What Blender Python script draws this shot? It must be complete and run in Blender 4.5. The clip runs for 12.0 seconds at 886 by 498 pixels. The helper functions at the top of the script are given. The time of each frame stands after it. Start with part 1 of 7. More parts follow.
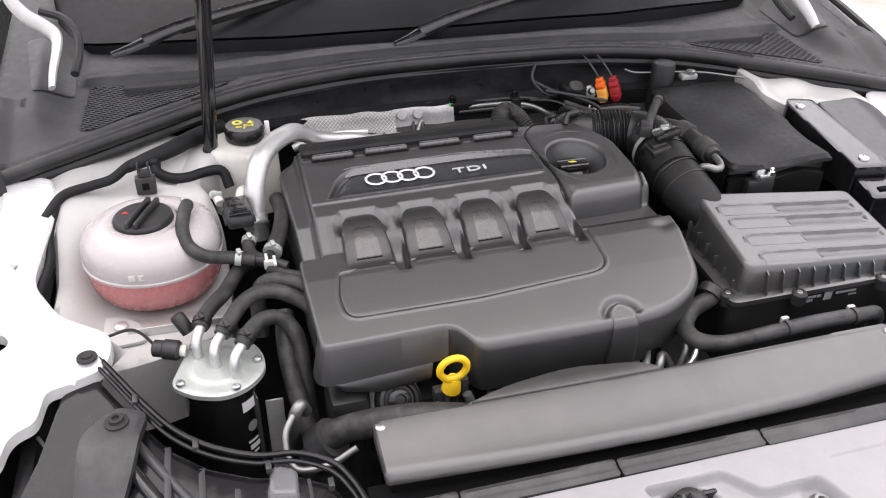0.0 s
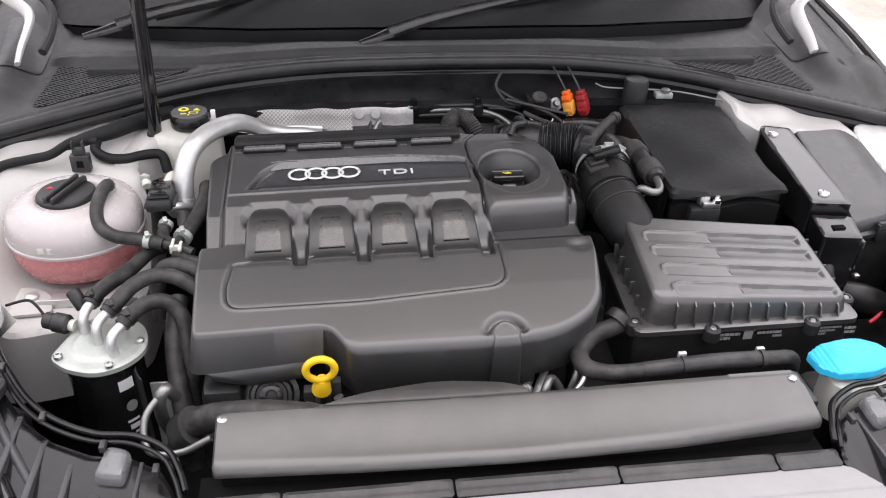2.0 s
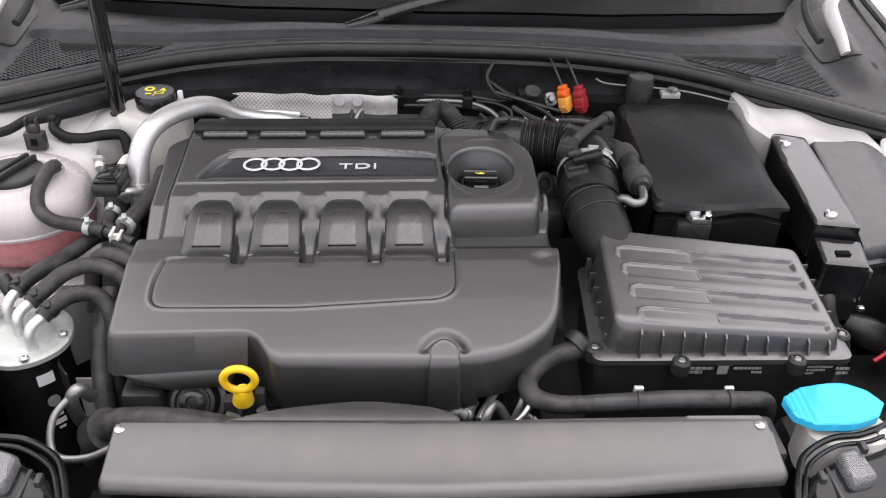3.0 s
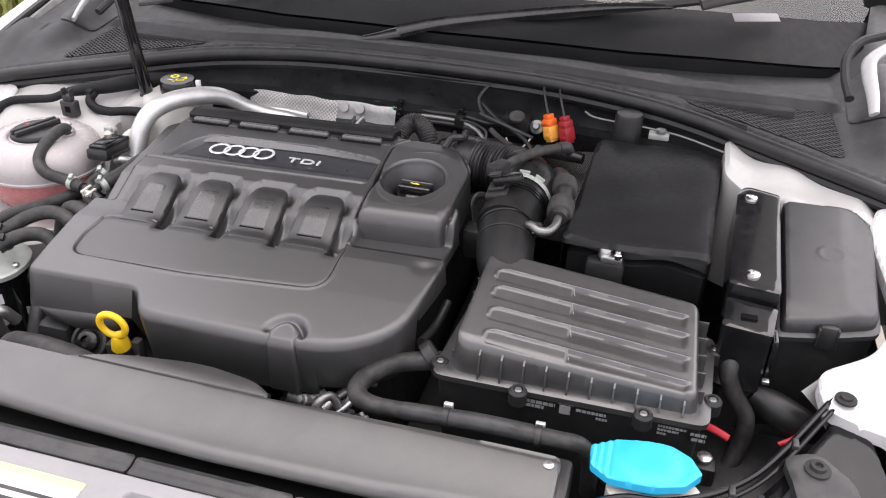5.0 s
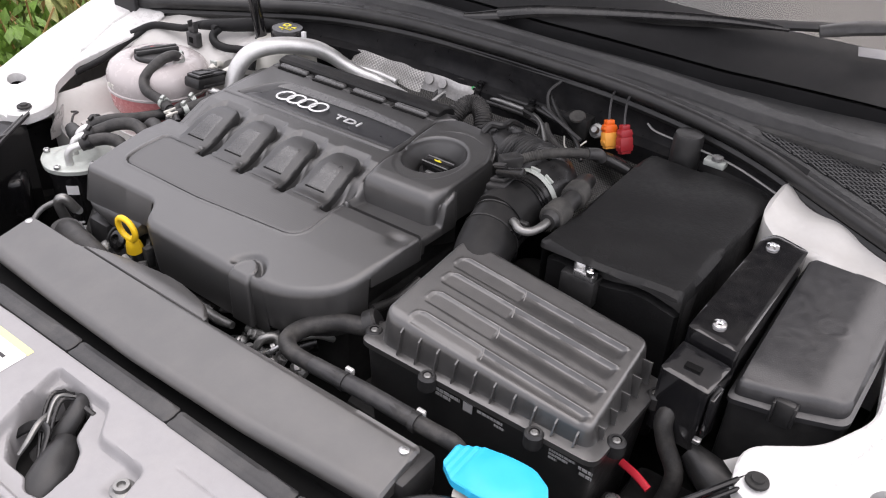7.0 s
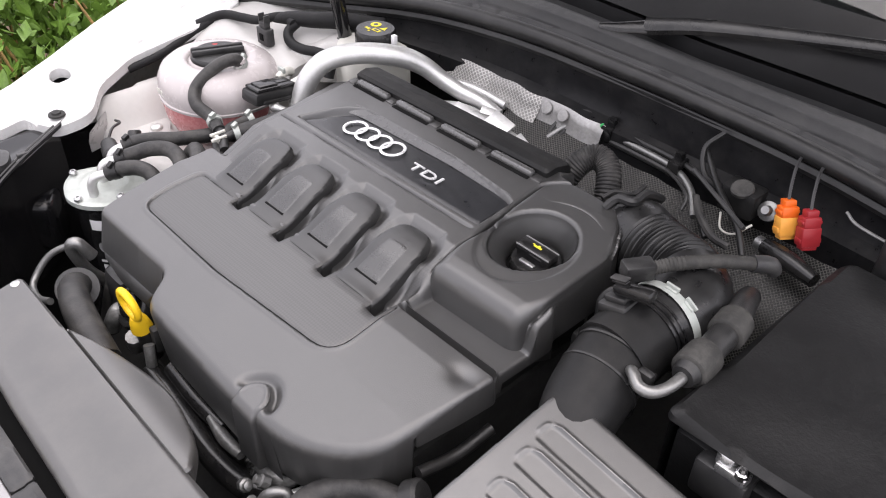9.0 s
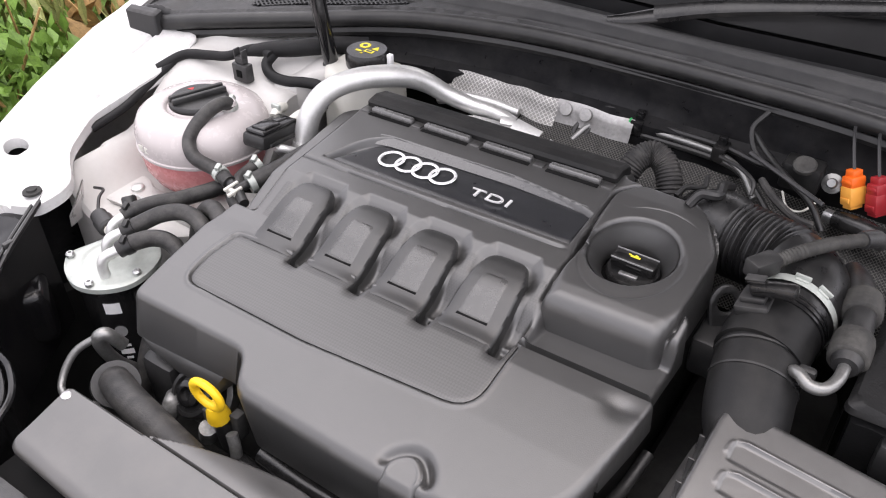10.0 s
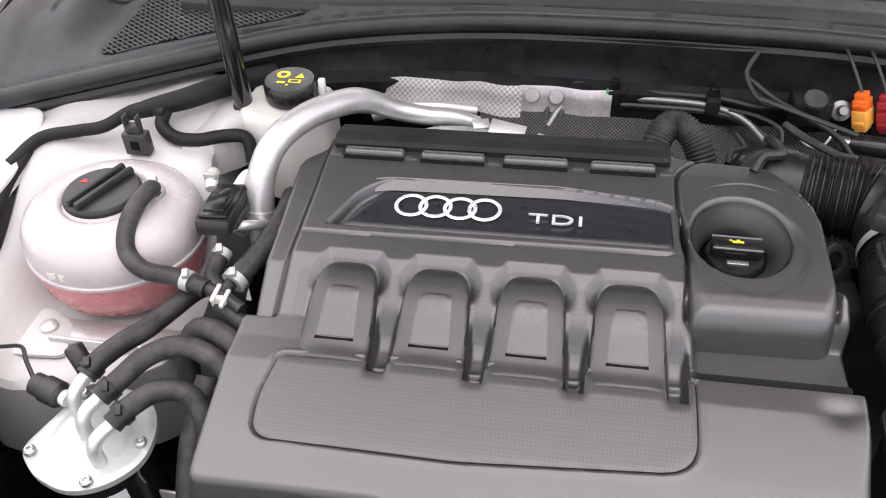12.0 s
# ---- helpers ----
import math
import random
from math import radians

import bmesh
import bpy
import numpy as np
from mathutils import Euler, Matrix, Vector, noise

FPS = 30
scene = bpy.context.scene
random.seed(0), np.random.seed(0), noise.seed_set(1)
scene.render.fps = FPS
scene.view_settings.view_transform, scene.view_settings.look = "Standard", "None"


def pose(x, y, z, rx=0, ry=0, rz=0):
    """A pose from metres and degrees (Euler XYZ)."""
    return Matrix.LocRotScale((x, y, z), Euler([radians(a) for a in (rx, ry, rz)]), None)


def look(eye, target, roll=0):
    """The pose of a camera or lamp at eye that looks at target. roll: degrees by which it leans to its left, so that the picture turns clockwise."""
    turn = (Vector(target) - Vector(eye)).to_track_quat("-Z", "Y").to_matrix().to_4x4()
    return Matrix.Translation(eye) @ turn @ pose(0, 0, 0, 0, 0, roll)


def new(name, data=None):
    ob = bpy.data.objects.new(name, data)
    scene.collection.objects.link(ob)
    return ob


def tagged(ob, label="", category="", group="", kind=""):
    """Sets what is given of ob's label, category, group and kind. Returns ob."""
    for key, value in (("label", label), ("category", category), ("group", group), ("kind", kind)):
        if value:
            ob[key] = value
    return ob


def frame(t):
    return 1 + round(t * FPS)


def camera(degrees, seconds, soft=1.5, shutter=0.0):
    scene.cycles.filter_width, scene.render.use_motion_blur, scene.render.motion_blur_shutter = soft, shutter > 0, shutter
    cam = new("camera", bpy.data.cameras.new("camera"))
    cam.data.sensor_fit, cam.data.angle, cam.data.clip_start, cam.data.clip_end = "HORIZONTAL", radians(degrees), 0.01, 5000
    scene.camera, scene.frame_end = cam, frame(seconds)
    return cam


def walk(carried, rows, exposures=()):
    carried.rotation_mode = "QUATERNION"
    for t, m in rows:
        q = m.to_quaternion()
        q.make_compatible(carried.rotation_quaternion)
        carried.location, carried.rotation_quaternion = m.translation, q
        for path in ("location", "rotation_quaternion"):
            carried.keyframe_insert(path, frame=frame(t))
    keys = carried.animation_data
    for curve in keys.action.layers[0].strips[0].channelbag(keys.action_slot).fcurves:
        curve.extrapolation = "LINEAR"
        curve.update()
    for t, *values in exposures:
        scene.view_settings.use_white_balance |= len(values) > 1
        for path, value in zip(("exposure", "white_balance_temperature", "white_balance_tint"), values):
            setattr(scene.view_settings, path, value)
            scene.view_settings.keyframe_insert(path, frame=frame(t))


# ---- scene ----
cam = camera(55.9, 12.0, soft=1.1)
PATH = [
    (0, (0.025, 0.012, 1.427), (0.489, 1.619, 0.332), 1.2),
    (0.5, (0.022, 0.003, 1.428), (0.551, 1.597, 0.342), 2.2),
    (1, (0.082, -0.011, 1.425), (0.58, 1.598, 0.347), 2.4),
    (1.5, (0.182, -0.021, 1.426), (0.549, 1.623, 0.347), 2.1),
    (2, (0.27, -0.023, 1.421), (0.518, 1.637, 0.333), 2.1),
    (2.5, (0.343, 0.004, 1.406), (0.516, 1.658, 0.294), 2.3),
    (3, (0.414, 0.054, 1.403), (0.513, 1.702, 0.274), 2.5),
    (3.5, (0.515, 0.074, 1.397), (0.478, 1.715, 0.255), 2.0),
    (3.7, (0.569, 0.081, 1.391), (0.465, 1.729, 0.263), 2.0),
    (5.3, (0.88, 0.042, 1.395), (0.359, 1.66, 0.34), 1.3),
    (5.5, (0.917, 0.033, 1.402), (0.344, 1.637, 0.354), 1.4),
    (6, (1.03, 0.064, 1.403), (0.289, 1.587, 0.34), 2.3),
    (6.5, (1.136, 0.14, 1.401), (0.245, 1.563, 0.315), 3.1),
    (8.3, (1.007, 0.359, 1.397), (-0.012, 1.61, 0.216), 3.3),
    (8.5, (0.989, 0.411, 1.378), (-0.086, 1.606, 0.188), 2.3),
    (9, (0.934, 0.498, 1.37), (-0.202, 1.596, 0.144), 1.9),
    (9.5, (0.841, 0.478, 1.365), (-0.233, 1.628, 0.131), 1.0),
    (10, (0.725, 0.403, 1.366), (-0.169, 1.699, 0.132), -0.4),
    (10.5, (0.668, 0.388, 1.361), (-0.085, 1.755, 0.11), -1.1),
    (11, (0.573, 0.428, 1.335), (-0.035, 1.841, 0.057), -2.1),
    (11.5, (0.48, 0.447, 1.343), (0.024, 1.877, 0.021), -1.8),
    (12, (0.359, 0.431, 1.351), (0.09, 1.91, 0.031), -1.4),
]
walk(cam, [(t, look(eye, target, roll)) for t, eye, target, roll in PATH], [(0.0, 1.03, 6500, 15.0), (2.5, 0.95, 6500, 15.0), (3.5, 0.98, 6500, 16.0), (6.0, 1.03, 6500, 16.0), (6.6, 0.87, 6500, 16.0), (8.5, 1.12, 6500, 16.0), (9.5, 1.18, 6500, 16.0), (12.0, 1.23, 6500, 17.0)])

# ---- world, sun ----
SUN_EL, SUN_AZ = 75.0, 15.0   # elevation; azimuth measured from +y towards +x
world = bpy.data.worlds.new("overcast_sky")
scene.world = world
world.use_nodes = True
wn = world.node_tree.nodes
sky = wn.new("ShaderNodeTexSky")
sky.sky_type = "NISHITA"
sky.sun_disc = False
sky.sun_elevation, sky.sun_rotation = radians(SUN_EL), radians(SUN_AZ)
sky.air_density, sky.dust_density, sky.ozone_density = 0.8, 7.0, 0.6
wn["Background"].inputs[1].default_value = 0.15
cloud = wn.new("ShaderNodeMix")   # an even cloud layer over most of the sky
cloud.data_type = "RGBA"
cloud.inputs["Factor"].default_value = 0.85
cloud.inputs["B"].default_value = (6.3, 6.3, 6.5, 1)
world.node_tree.links.new(sky.outputs[0], cloud.inputs["A"])
world.node_tree.links.new(cloud.outputs["Result"], wn["Background"].inputs[0])
sun = new("sun", bpy.data.lights.new("sun", "SUN"))
sun.data.energy, sun.data.angle, sun.data.color = 1.7, radians(100), (1.0, 0.98, 0.95)
sa, se = radians(SUN_AZ), radians(SUN_EL)
sun.matrix_world = look((0.4 + 6 * math.sin(sa) * math.cos(se), 0.8 + 6 * math.cos(sa) * math.cos(se), 0.8 + 6 * math.sin(se)), (0.4, 0.8, 0.8))


# ---- materials ----
def mat(name, color, rough=0.5, metal=0.0, vary=0.15, vscale=9.0, bump=0.0, bscale=700.0, dust=0.0, coat=0.0, spec=0.5,
        trans=0.0, ior=1.45, rvary=0.08, dustcol=(0.3, 0.285, 0.26), relief=0.0, coatrough=0.08):
    m = bpy.data.materials.new(name)
    m.use_nodes = True
    nt = m.node_tree
    nd, ln = nt.nodes, nt.links
    b = nd["Principled BSDF"]
    b.inputs["Metallic"].default_value = metal
    b.inputs["Coat Weight"].default_value = coat
    b.inputs["Coat Roughness"].default_value = coatrough
    b.inputs["Specular IOR Level"].default_value = spec
    b.inputs["Transmission Weight"].default_value = trans
    b.inputs["IOR"].default_value = ior
    tc = nd.new("ShaderNodeTexCoord")

    def noise_tex(scale, detail=5.0, rough_=0.6):
        n = nd.new("ShaderNodeTexNoise")
        n.inputs["Scale"].default_value = scale
        n.inputs["Detail"].default_value = detail
        n.inputs["Roughness"].default_value = rough_
        ln.new(tc.outputs["Object"], n.inputs["Vector"])
        return n

    def ramp(src, lo, hi, a, c):
        r = nd.new("ShaderNodeMapRange")
        r.inputs["From Min"].default_value, r.inputs["From Max"].default_value = lo, hi
        r.inputs["To Min"].default_value, r.inputs["To Max"].default_value = a, c
        ln.new(src, r.inputs["Value"])
        return r.outputs["Result"]

    big, mid = noise_tex(vscale), noise_tex(vscale * 9.0)
    hsv = nd.new("ShaderNodeHueSaturation")
    hsv.inputs["Color"].default_value = (*color, 1)
    mul = nd.new("ShaderNodeMath")
    mul.operation = "MULTIPLY"
    ln.new(ramp(big.outputs["Fac"], 0.3, 0.7, 1 - vary, 1 + vary), mul.inputs[0])
    ln.new(ramp(mid.outputs["Fac"], 0.3, 0.7, 1 - vary * 0.6, 1 + vary * 0.6), mul.inputs[1])
    ln.new(mul.outputs[0], hsv.inputs["Value"])
    col = hsv.outputs["Color"]
    if dust:
        dn = noise_tex(vscale * 2.3, 8.0, 0.7)
        mix = nd.new("ShaderNodeMix")
        mix.data_type = "RGBA"
        ln.new(ramp(dn.outputs["Fac"], 0.42, 0.75, 0.0, dust), mix.inputs["Factor"])
        ln.new(col, mix.inputs["A"])
        mix.inputs["B"].default_value = (*dustcol, 1)
        col = mix.outputs["Result"]
    ln.new(col, b.inputs["Base Color"])
    ln.new(ramp(mid.outputs["Fac"], 0.3, 0.7, max(rough - rvary, 0.02), min(rough + rvary, 1.0)), b.inputs["Roughness"])
    if bump:
        fine = noise_tex(bscale, 2.0)
        bp = nd.new("ShaderNodeBump")
        bp.inputs["Strength"].default_value = bump
        bp.inputs["Distance"].default_value = 0.0006
        ln.new(fine.outputs["Fac"], bp.inputs["Height"])
        last = bp
        if relief:
            bp2 = nd.new("ShaderNodeBump")
            bp2.inputs["Strength"].default_value = relief
            bp2.inputs["Distance"].default_value = 0.004
            ln.new(noise_tex(vscale * 4.0, 3.0).outputs["Fac"], bp2.inputs["Height"])
            ln.new(bp.outputs["Normal"], bp2.inputs["Normal"])
            last = bp2
        ln.new(last.outputs["Normal"], b.inputs["Normal"])
    return m


def woven(name, color, rough, pitch, strength):
    """Moulded carbon-look weave: fine checker relief."""
    m = mat(name, color, rough, vary=0.05, bump=0.2, bscale=900, rvary=0.015)
    nt = m.node_tree
    nd, ln = nt.nodes, nt.links
    tc = nd.new("ShaderNodeTexCoord")
    turn = nd.new("ShaderNodeMapping")
    turn.inputs["Rotation"].default_value = (0, 0, radians(45))
    ln.new(tc.outputs["Object"], turn.inputs["Vector"])
    ch = nd.new("ShaderNodeTexChecker")
    ch.inputs["Scale"].default_value = 1 / pitch
    ln.new(turn.outputs[0], ch.inputs["Vector"])
    bp = nd.new("ShaderNodeBump")
    bp.inputs["Strength"].default_value = strength
    bp.inputs["Distance"].default_value = 0.0012
    ln.new(ch.outputs["Fac"], bp.inputs["Height"])
    b = nd["Principled BSDF"]
    ln.new(bp.outputs["Normal"], b.inputs["Normal"])
    tint = nd.new("ShaderNodeMix")
    tint.data_type, tint.blend_type = "RGBA", "MULTIPLY"
    tint.inputs["Factor"].default_value = 1.0
    two = nd.new("ShaderNodeMix")
    two.data_type = "RGBA"
    two.inputs["A"].default_value, two.inputs["B"].default_value = (0.72, 0.72, 0.72, 1), (1.22, 1.22, 1.22, 1)
    ln.new(ch.outputs["Fac"], two.inputs["Factor"])
    ln.new(b.inputs["Base Color"].links[0].from_socket, tint.inputs["A"])
    ln.new(two.outputs["Result"], tint.inputs["B"])
    ln.new(tint.outputs["Result"], b.inputs["Base Color"])
    return m



def netted(name, hole, wire, rough, pitch, metal, strength):
    """Embossed net: raised lighter lines round dark diamonds."""
    m = mat(name, wire, rough, metal=metal, vary=0.25, vscale=18, bump=0.3)
    nt = m.node_tree
    nd, ln = nt.nodes, nt.links
    tc = nd.new("ShaderNodeTexCoord")
    lay = nd.new("ShaderNodeMapping")
    lay.inputs["Rotation"].default_value = (radians(-50), 0, radians(45))
    ln.new(tc.outputs["Object"], lay.inputs["Vector"])
    net = nd.new("ShaderNodeTexBrick")
    net.offset = 0.0
    for key, v in (("Scale", 1.0), ("Brick Width", pitch), ("Row Height", pitch), ("Mortar Size", pitch * 0.14), ("Mortar Smooth", 0.6)):
        net.inputs[key].default_value = v
    ln.new(lay.outputs[0], net.inputs["Vector"])
    b = nd["Principled BSDF"]
    mix = nd.new("ShaderNodeMix")
    mix.data_type = "RGBA"
    mix.inputs["A"].default_value = (*hole, 1)
    ln.new(net.outputs["Fac"], mix.inputs["Factor"])
    ln.new(b.inputs["Base Color"].links[0].from_socket, mix.inputs["B"])
    ln.new(mix.outputs["Result"], b.inputs["Base Color"])
    bp = nd.new("ShaderNodeBump")
    bp.inputs["Strength"].default_value = strength
    bp.inputs["Distance"].default_value = 0.0015
    ln.new(net.outputs["Fac"], bp.inputs["Height"])
    ln.new(bp.outputs["Normal"], b.inputs["Normal"])
    return m


COVER = mat("moulded_black_plastic", (0.021, 0.0207, 0.0204), 0.42, vary=0.06, bump=0.2, bscale=1100, dust=0.02, rvary=0.03, spec=0.9, ior=1.5, coat=0.6, coatrough=0.42)
# darker cover plastic: the lobes' dim reflection is put into the base colour
COVER_SHADED = mat("shaded_cover_plastic", (0.012, 0.012, 0.0121), 0.38, vary=0.06, bump=0.12, bscale=1000, dust=0.02, rvary=0.03, spec=0.6, ior=1.5, coat=0.25, coatrough=0.35)
WEAVE = woven("weave_black_plastic", (0.030, 0.0295, 0.029), 0.44, 0.0022, 0.10)
WEAVE.node_tree.nodes["Principled BSDF"].inputs["Specular IOR Level"].default_value = 1.0
WEAVE.node_tree.nodes["Principled BSDF"].inputs["IOR"].default_value = 1.5
INSERT = mat("smooth_satin_plastic", (0.019, 0.0188, 0.0186), 0.28, vary=0.05, bump=0.03, spec=0.9, coat=0.3, coatrough=0.25)
PIPE = mat("dull_steel_pipe", (0.22, 0.22, 0.215), 0.36, metal=0.75, vary=0.2, vscale=40, bump=0.2, dust=0.1)
FUSE = mat("fuse_box_plastic", (0.022, 0.022, 0.0235), 0.36, vary=0.08, bump=0.3, bscale=700, dust=0.03, spec=0.8)
ROLL = mat("dull_black_plastic", (0.009, 0.009, 0.0092), 0.5, vary=0.15, bump=0.2, spec=0.25, dust=0.04)
ROLL_GLOSS = mat("soft_gloss_black_plastic", (0.010, 0.010, 0.0103), 0.32, vary=0.15, bump=0.1, dust=0.04, spec=0.5)
# paler than the cover: sky sheen of rear bars and badge rim as colour
SHEEN_GREY = mat("painted_sheen_plastic", (0.060, 0.0595, 0.059), 0.28, vary=0.05, bump=0.05, spec=0.9, coat=0.2, coatrough=0.25)
INSERT_DARK = mat("smooth_dark_plate", (0.012, 0.0125, 0.0145), 0.34, vary=0.05, bump=0.05, spec=0.8)
PLASTIC = mat("black_plastic", (0.018, 0.018, 0.0184), 0.40, vary=0.2, bump=0.35, bscale=800, dust=0.05, spec=0.5)
PLASTIC_SHINY = mat("glossy_black_plastic", (0.008, 0.008, 0.0085), 0.2, vary=0.2, bump=0.05, dust=0.06)
BOXPLASTIC = mat("air_box_plastic", (0.029, 0.0286, 0.0282), 0.33, vary=0.12, vscale=14, bump=0.15, bscale=1400, dust=0.10, dustcol=(0.16, 0.15, 0.14), rvary=0.05, spec=0.9, ior=1.5, coat=0.6, coatrough=0.32)
# pale rib edges: dust together with a painted edge highlight
EDGE_PALE = mat("dusty_edge_highlight", (0.20, 0.195, 0.19), 0.5, vary=0.35, vscale=60, bump=0.2)
DUCT = mat("scuffed_black_plastic", (0.033, 0.0320, 0.0308), 0.42, vary=0.10, vscale=9, bump=0.12, bscale=1400, dust=0.16, dustcol=(0.16, 0.145, 0.13), rvary=0.05, spec=0.9, ior=1.5, coat=0.45, coatrough=0.42)
COWL = mat("cowl_black_plastic", (0.030, 0.0303, 0.0312), 0.50, vary=0.1, bump=0.5, bscale=500, dust=0.05, spec=0.35)
RUBBER = mat("black_rubber", (0.011, 0.011, 0.0113), 0.42, vary=0.2, bump=0.3, bscale=400, dust=0.05, spec=0.5)
LOOM = mat("black_cloth_tape", (0.009, 0.009, 0.0095), 0.6, vary=0.3, vscale=40, bump=0.8, bscale=180, spec=0.3)
LINER = mat("black_liner_plastic", (0.007, 0.007, 0.0078), 0.36, vary=0.2, vscale=12, bump=0.1, spec=0.22, dust=0.05, dustcol=(0.25, 0.24, 0.225), rvary=0.1)
HOUSING = mat("gloss_lamp_housing", (0.006, 0.006, 0.0068), 0.16, vary=0.25, bump=0.05, dust=0.03, spec=0.4)
CLEAR = mat("clear_lamp_plastic", (0.75, 0.76, 0.78), 0.08, vary=0.05, trans=0.85, ior=1.45, spec=0.6)
RIB_GREY = mat("grey_moulded_rib", (0.045, 0.045, 0.048), 0.4, vary=0.15, bump=0.2)
HOSE = mat("dusty_rubber_hose", (0.021, 0.0205, 0.0205), 0.5, vary=0.2, vscale=20, bump=0.4, bscale=500, dust=0.16, spec=0.4)
FELT = mat("battery_felt", (0.008, 0.008, 0.0082), 0.5, vary=0.2, vscale=14, bump=0.6, bscale=350, relief=0.12, spec=0.3)
WHITE = mat("white_paint", (0.57, 0.567, 0.56), 0.3, vary=0.02, coat=0.5, dust=0.06, dustcol=(0.5, 0.48, 0.44))
WHITE_INNER = mat("white_inner_paint", (0.47, 0.46, 0.445), 0.42, vary=0.05, dust=0.3, dustcol=(0.45, 0.43, 0.39), vscale=14)
SILVER = mat("light_grey_plastic", (0.26, 0.255, 0.26), 0.42, vary=0.06, bump=0.2, dust=0.12, dustcol=(0.4, 0.38, 0.35))
GREY_TRIM = mat("dark_grey_trim", (0.026, 0.026, 0.027), 0.42, vary=0.15, bump=0.3, dust=0.12)
ALU = mat("dull_aluminium", (0.62, 0.62, 0.61), 0.42, metal=0.7, vary=0.10, vscale=30, bump=0.4, bscale=300, dust=0.15, dustcol=(0.45, 0.44, 0.41))
ZINC = mat("zinc_plated_steel", (0.38, 0.405, 0.38), 0.46, metal=0.35, vary=0.12, vscale=25, bump=0.2, dust=0.25, dustcol=(0.5, 0.5, 0.47))
STEEL = mat("bare_steel", (0.5, 0.5, 0.5), 0.32, metal=0.9, vary=0.25, vscale=40, bump=0.3)
BADGE = mat("bright_badge_silver", (0.9, 0.9, 0.9), 0.32, metal=0.55, vary=0.03)
CHROME = mat("satin_chrome", (0.85, 0.85, 0.86), 0.18, metal=1.0, vary=0.05)
FOIL = mat("heat_shield_foil", (0.32, 0.315, 0.31), 0.42, metal=0.6, vary=0.3, vscale=25, bump=0.3, dust=0.6, dustcol=(0.34, 0.33, 0.31))
CAST = mat("cast_aluminium", (0.22, 0.22, 0.215), 0.45, metal=0.6, vary=0.35, vscale=30, bump=0.6, bscale=250, dust=0.5, dustcol=(0.07, 0.065, 0.06))
BLACK_PAINT = mat("gloss_black_paint", (0.008, 0.008, 0.009), 0.15, vary=0.2, coat=0.5, dust=0.05)
DARK = mat("grimy_dark_metal", (0.026, 0.026, 0.0255), 0.65, vary=0.4, vscale=25, bump=0.5, bscale=200, dust=0.25, dustcol=(0.06, 0.056, 0.05), spec=0.3)
TANK = mat("milky_tank_plastic", (0.44, 0.405, 0.40), 0.24, vary=0.02, vscale=10, bump=0.05)
COOLANT = mat("pink_coolant_in_plastic", (0.50, 0.19, 0.19), 0.26, vary=0.03, vscale=12, bump=0.03)
RESERVOIR = mat("cream_reservoir_plastic", (0.58, 0.57, 0.52), 0.4, vary=0.06, dust=0.15)
YELLOW = mat("yellow_plastic", (0.82, 0.52, 0.018), 0.35, vary=0.05, bump=0.1)
YELLOW_INK = mat("yellow_print", (0.78, 0.66, 0.04), 0.5, vary=0.05)
BLUE = mat("blue_plastic", (0.022, 0.40, 0.66), 0.38, vary=0.05, bump=0.1)
ORANGE = mat("orange_plastic", (0.75, 0.13, 0.012), 0.4, vary=0.08)
AMBER = mat("amber_plastic", (0.8, 0.36, 0.06), 0.4, vary=0.08)
REDPL = mat("dark_red_plastic", (0.3, 0.02, 0.025), 0.4, vary=0.12)
RED = mat("red_plastic", (0.62, 0.03, 0.05), 0.4, vary=0.1)
WHITE_INK = mat("white_print", (0.75, 0.75, 0.75), 0.5, vary=0.08)
GREY_INK = mat("grey_moulded_mark", (0.25, 0.25, 0.25), 0.5, vary=0.1)
RED_INK = mat("red_print", (0.5, 0.03, 0.03), 0.5, vary=0.1)
PAPER = mat("white_sticker_paper", (0.75, 0.74, 0.7), 0.5, vary=0.05)
YELLOW_PAPER = mat("pale_yellow_sticker", (0.78, 0.72, 0.3), 0.5, vary=0.05)
# near-black colour that paints the shade inside openings, slits and gaps
CAVITY_SHADE = mat("painted_cavity_shade", (0.007, 0.007, 0.007), 0.9, vary=0.3, spec=0.1)
GLASS = mat("tinted_glass", (0.55, 0.6, 0.6), 0.02, vary=0.0, trans=1.0, ior=1.5, rvary=0.0)
CABIN = mat("dark_cabin_plastic", (0.008, 0.008, 0.0085), 0.6, vary=0.3, spec=0.3)
ASPHALT = mat("pale_worn_paving", (0.36, 0.33, 0.29), 0.85, vary=0.2, vscale=3, bump=1.0, bscale=60, dust=0.3)
GREEN_INK = mat("green_plastic", (0.05, 0.4, 0.12), 0.4, vary=0.1)


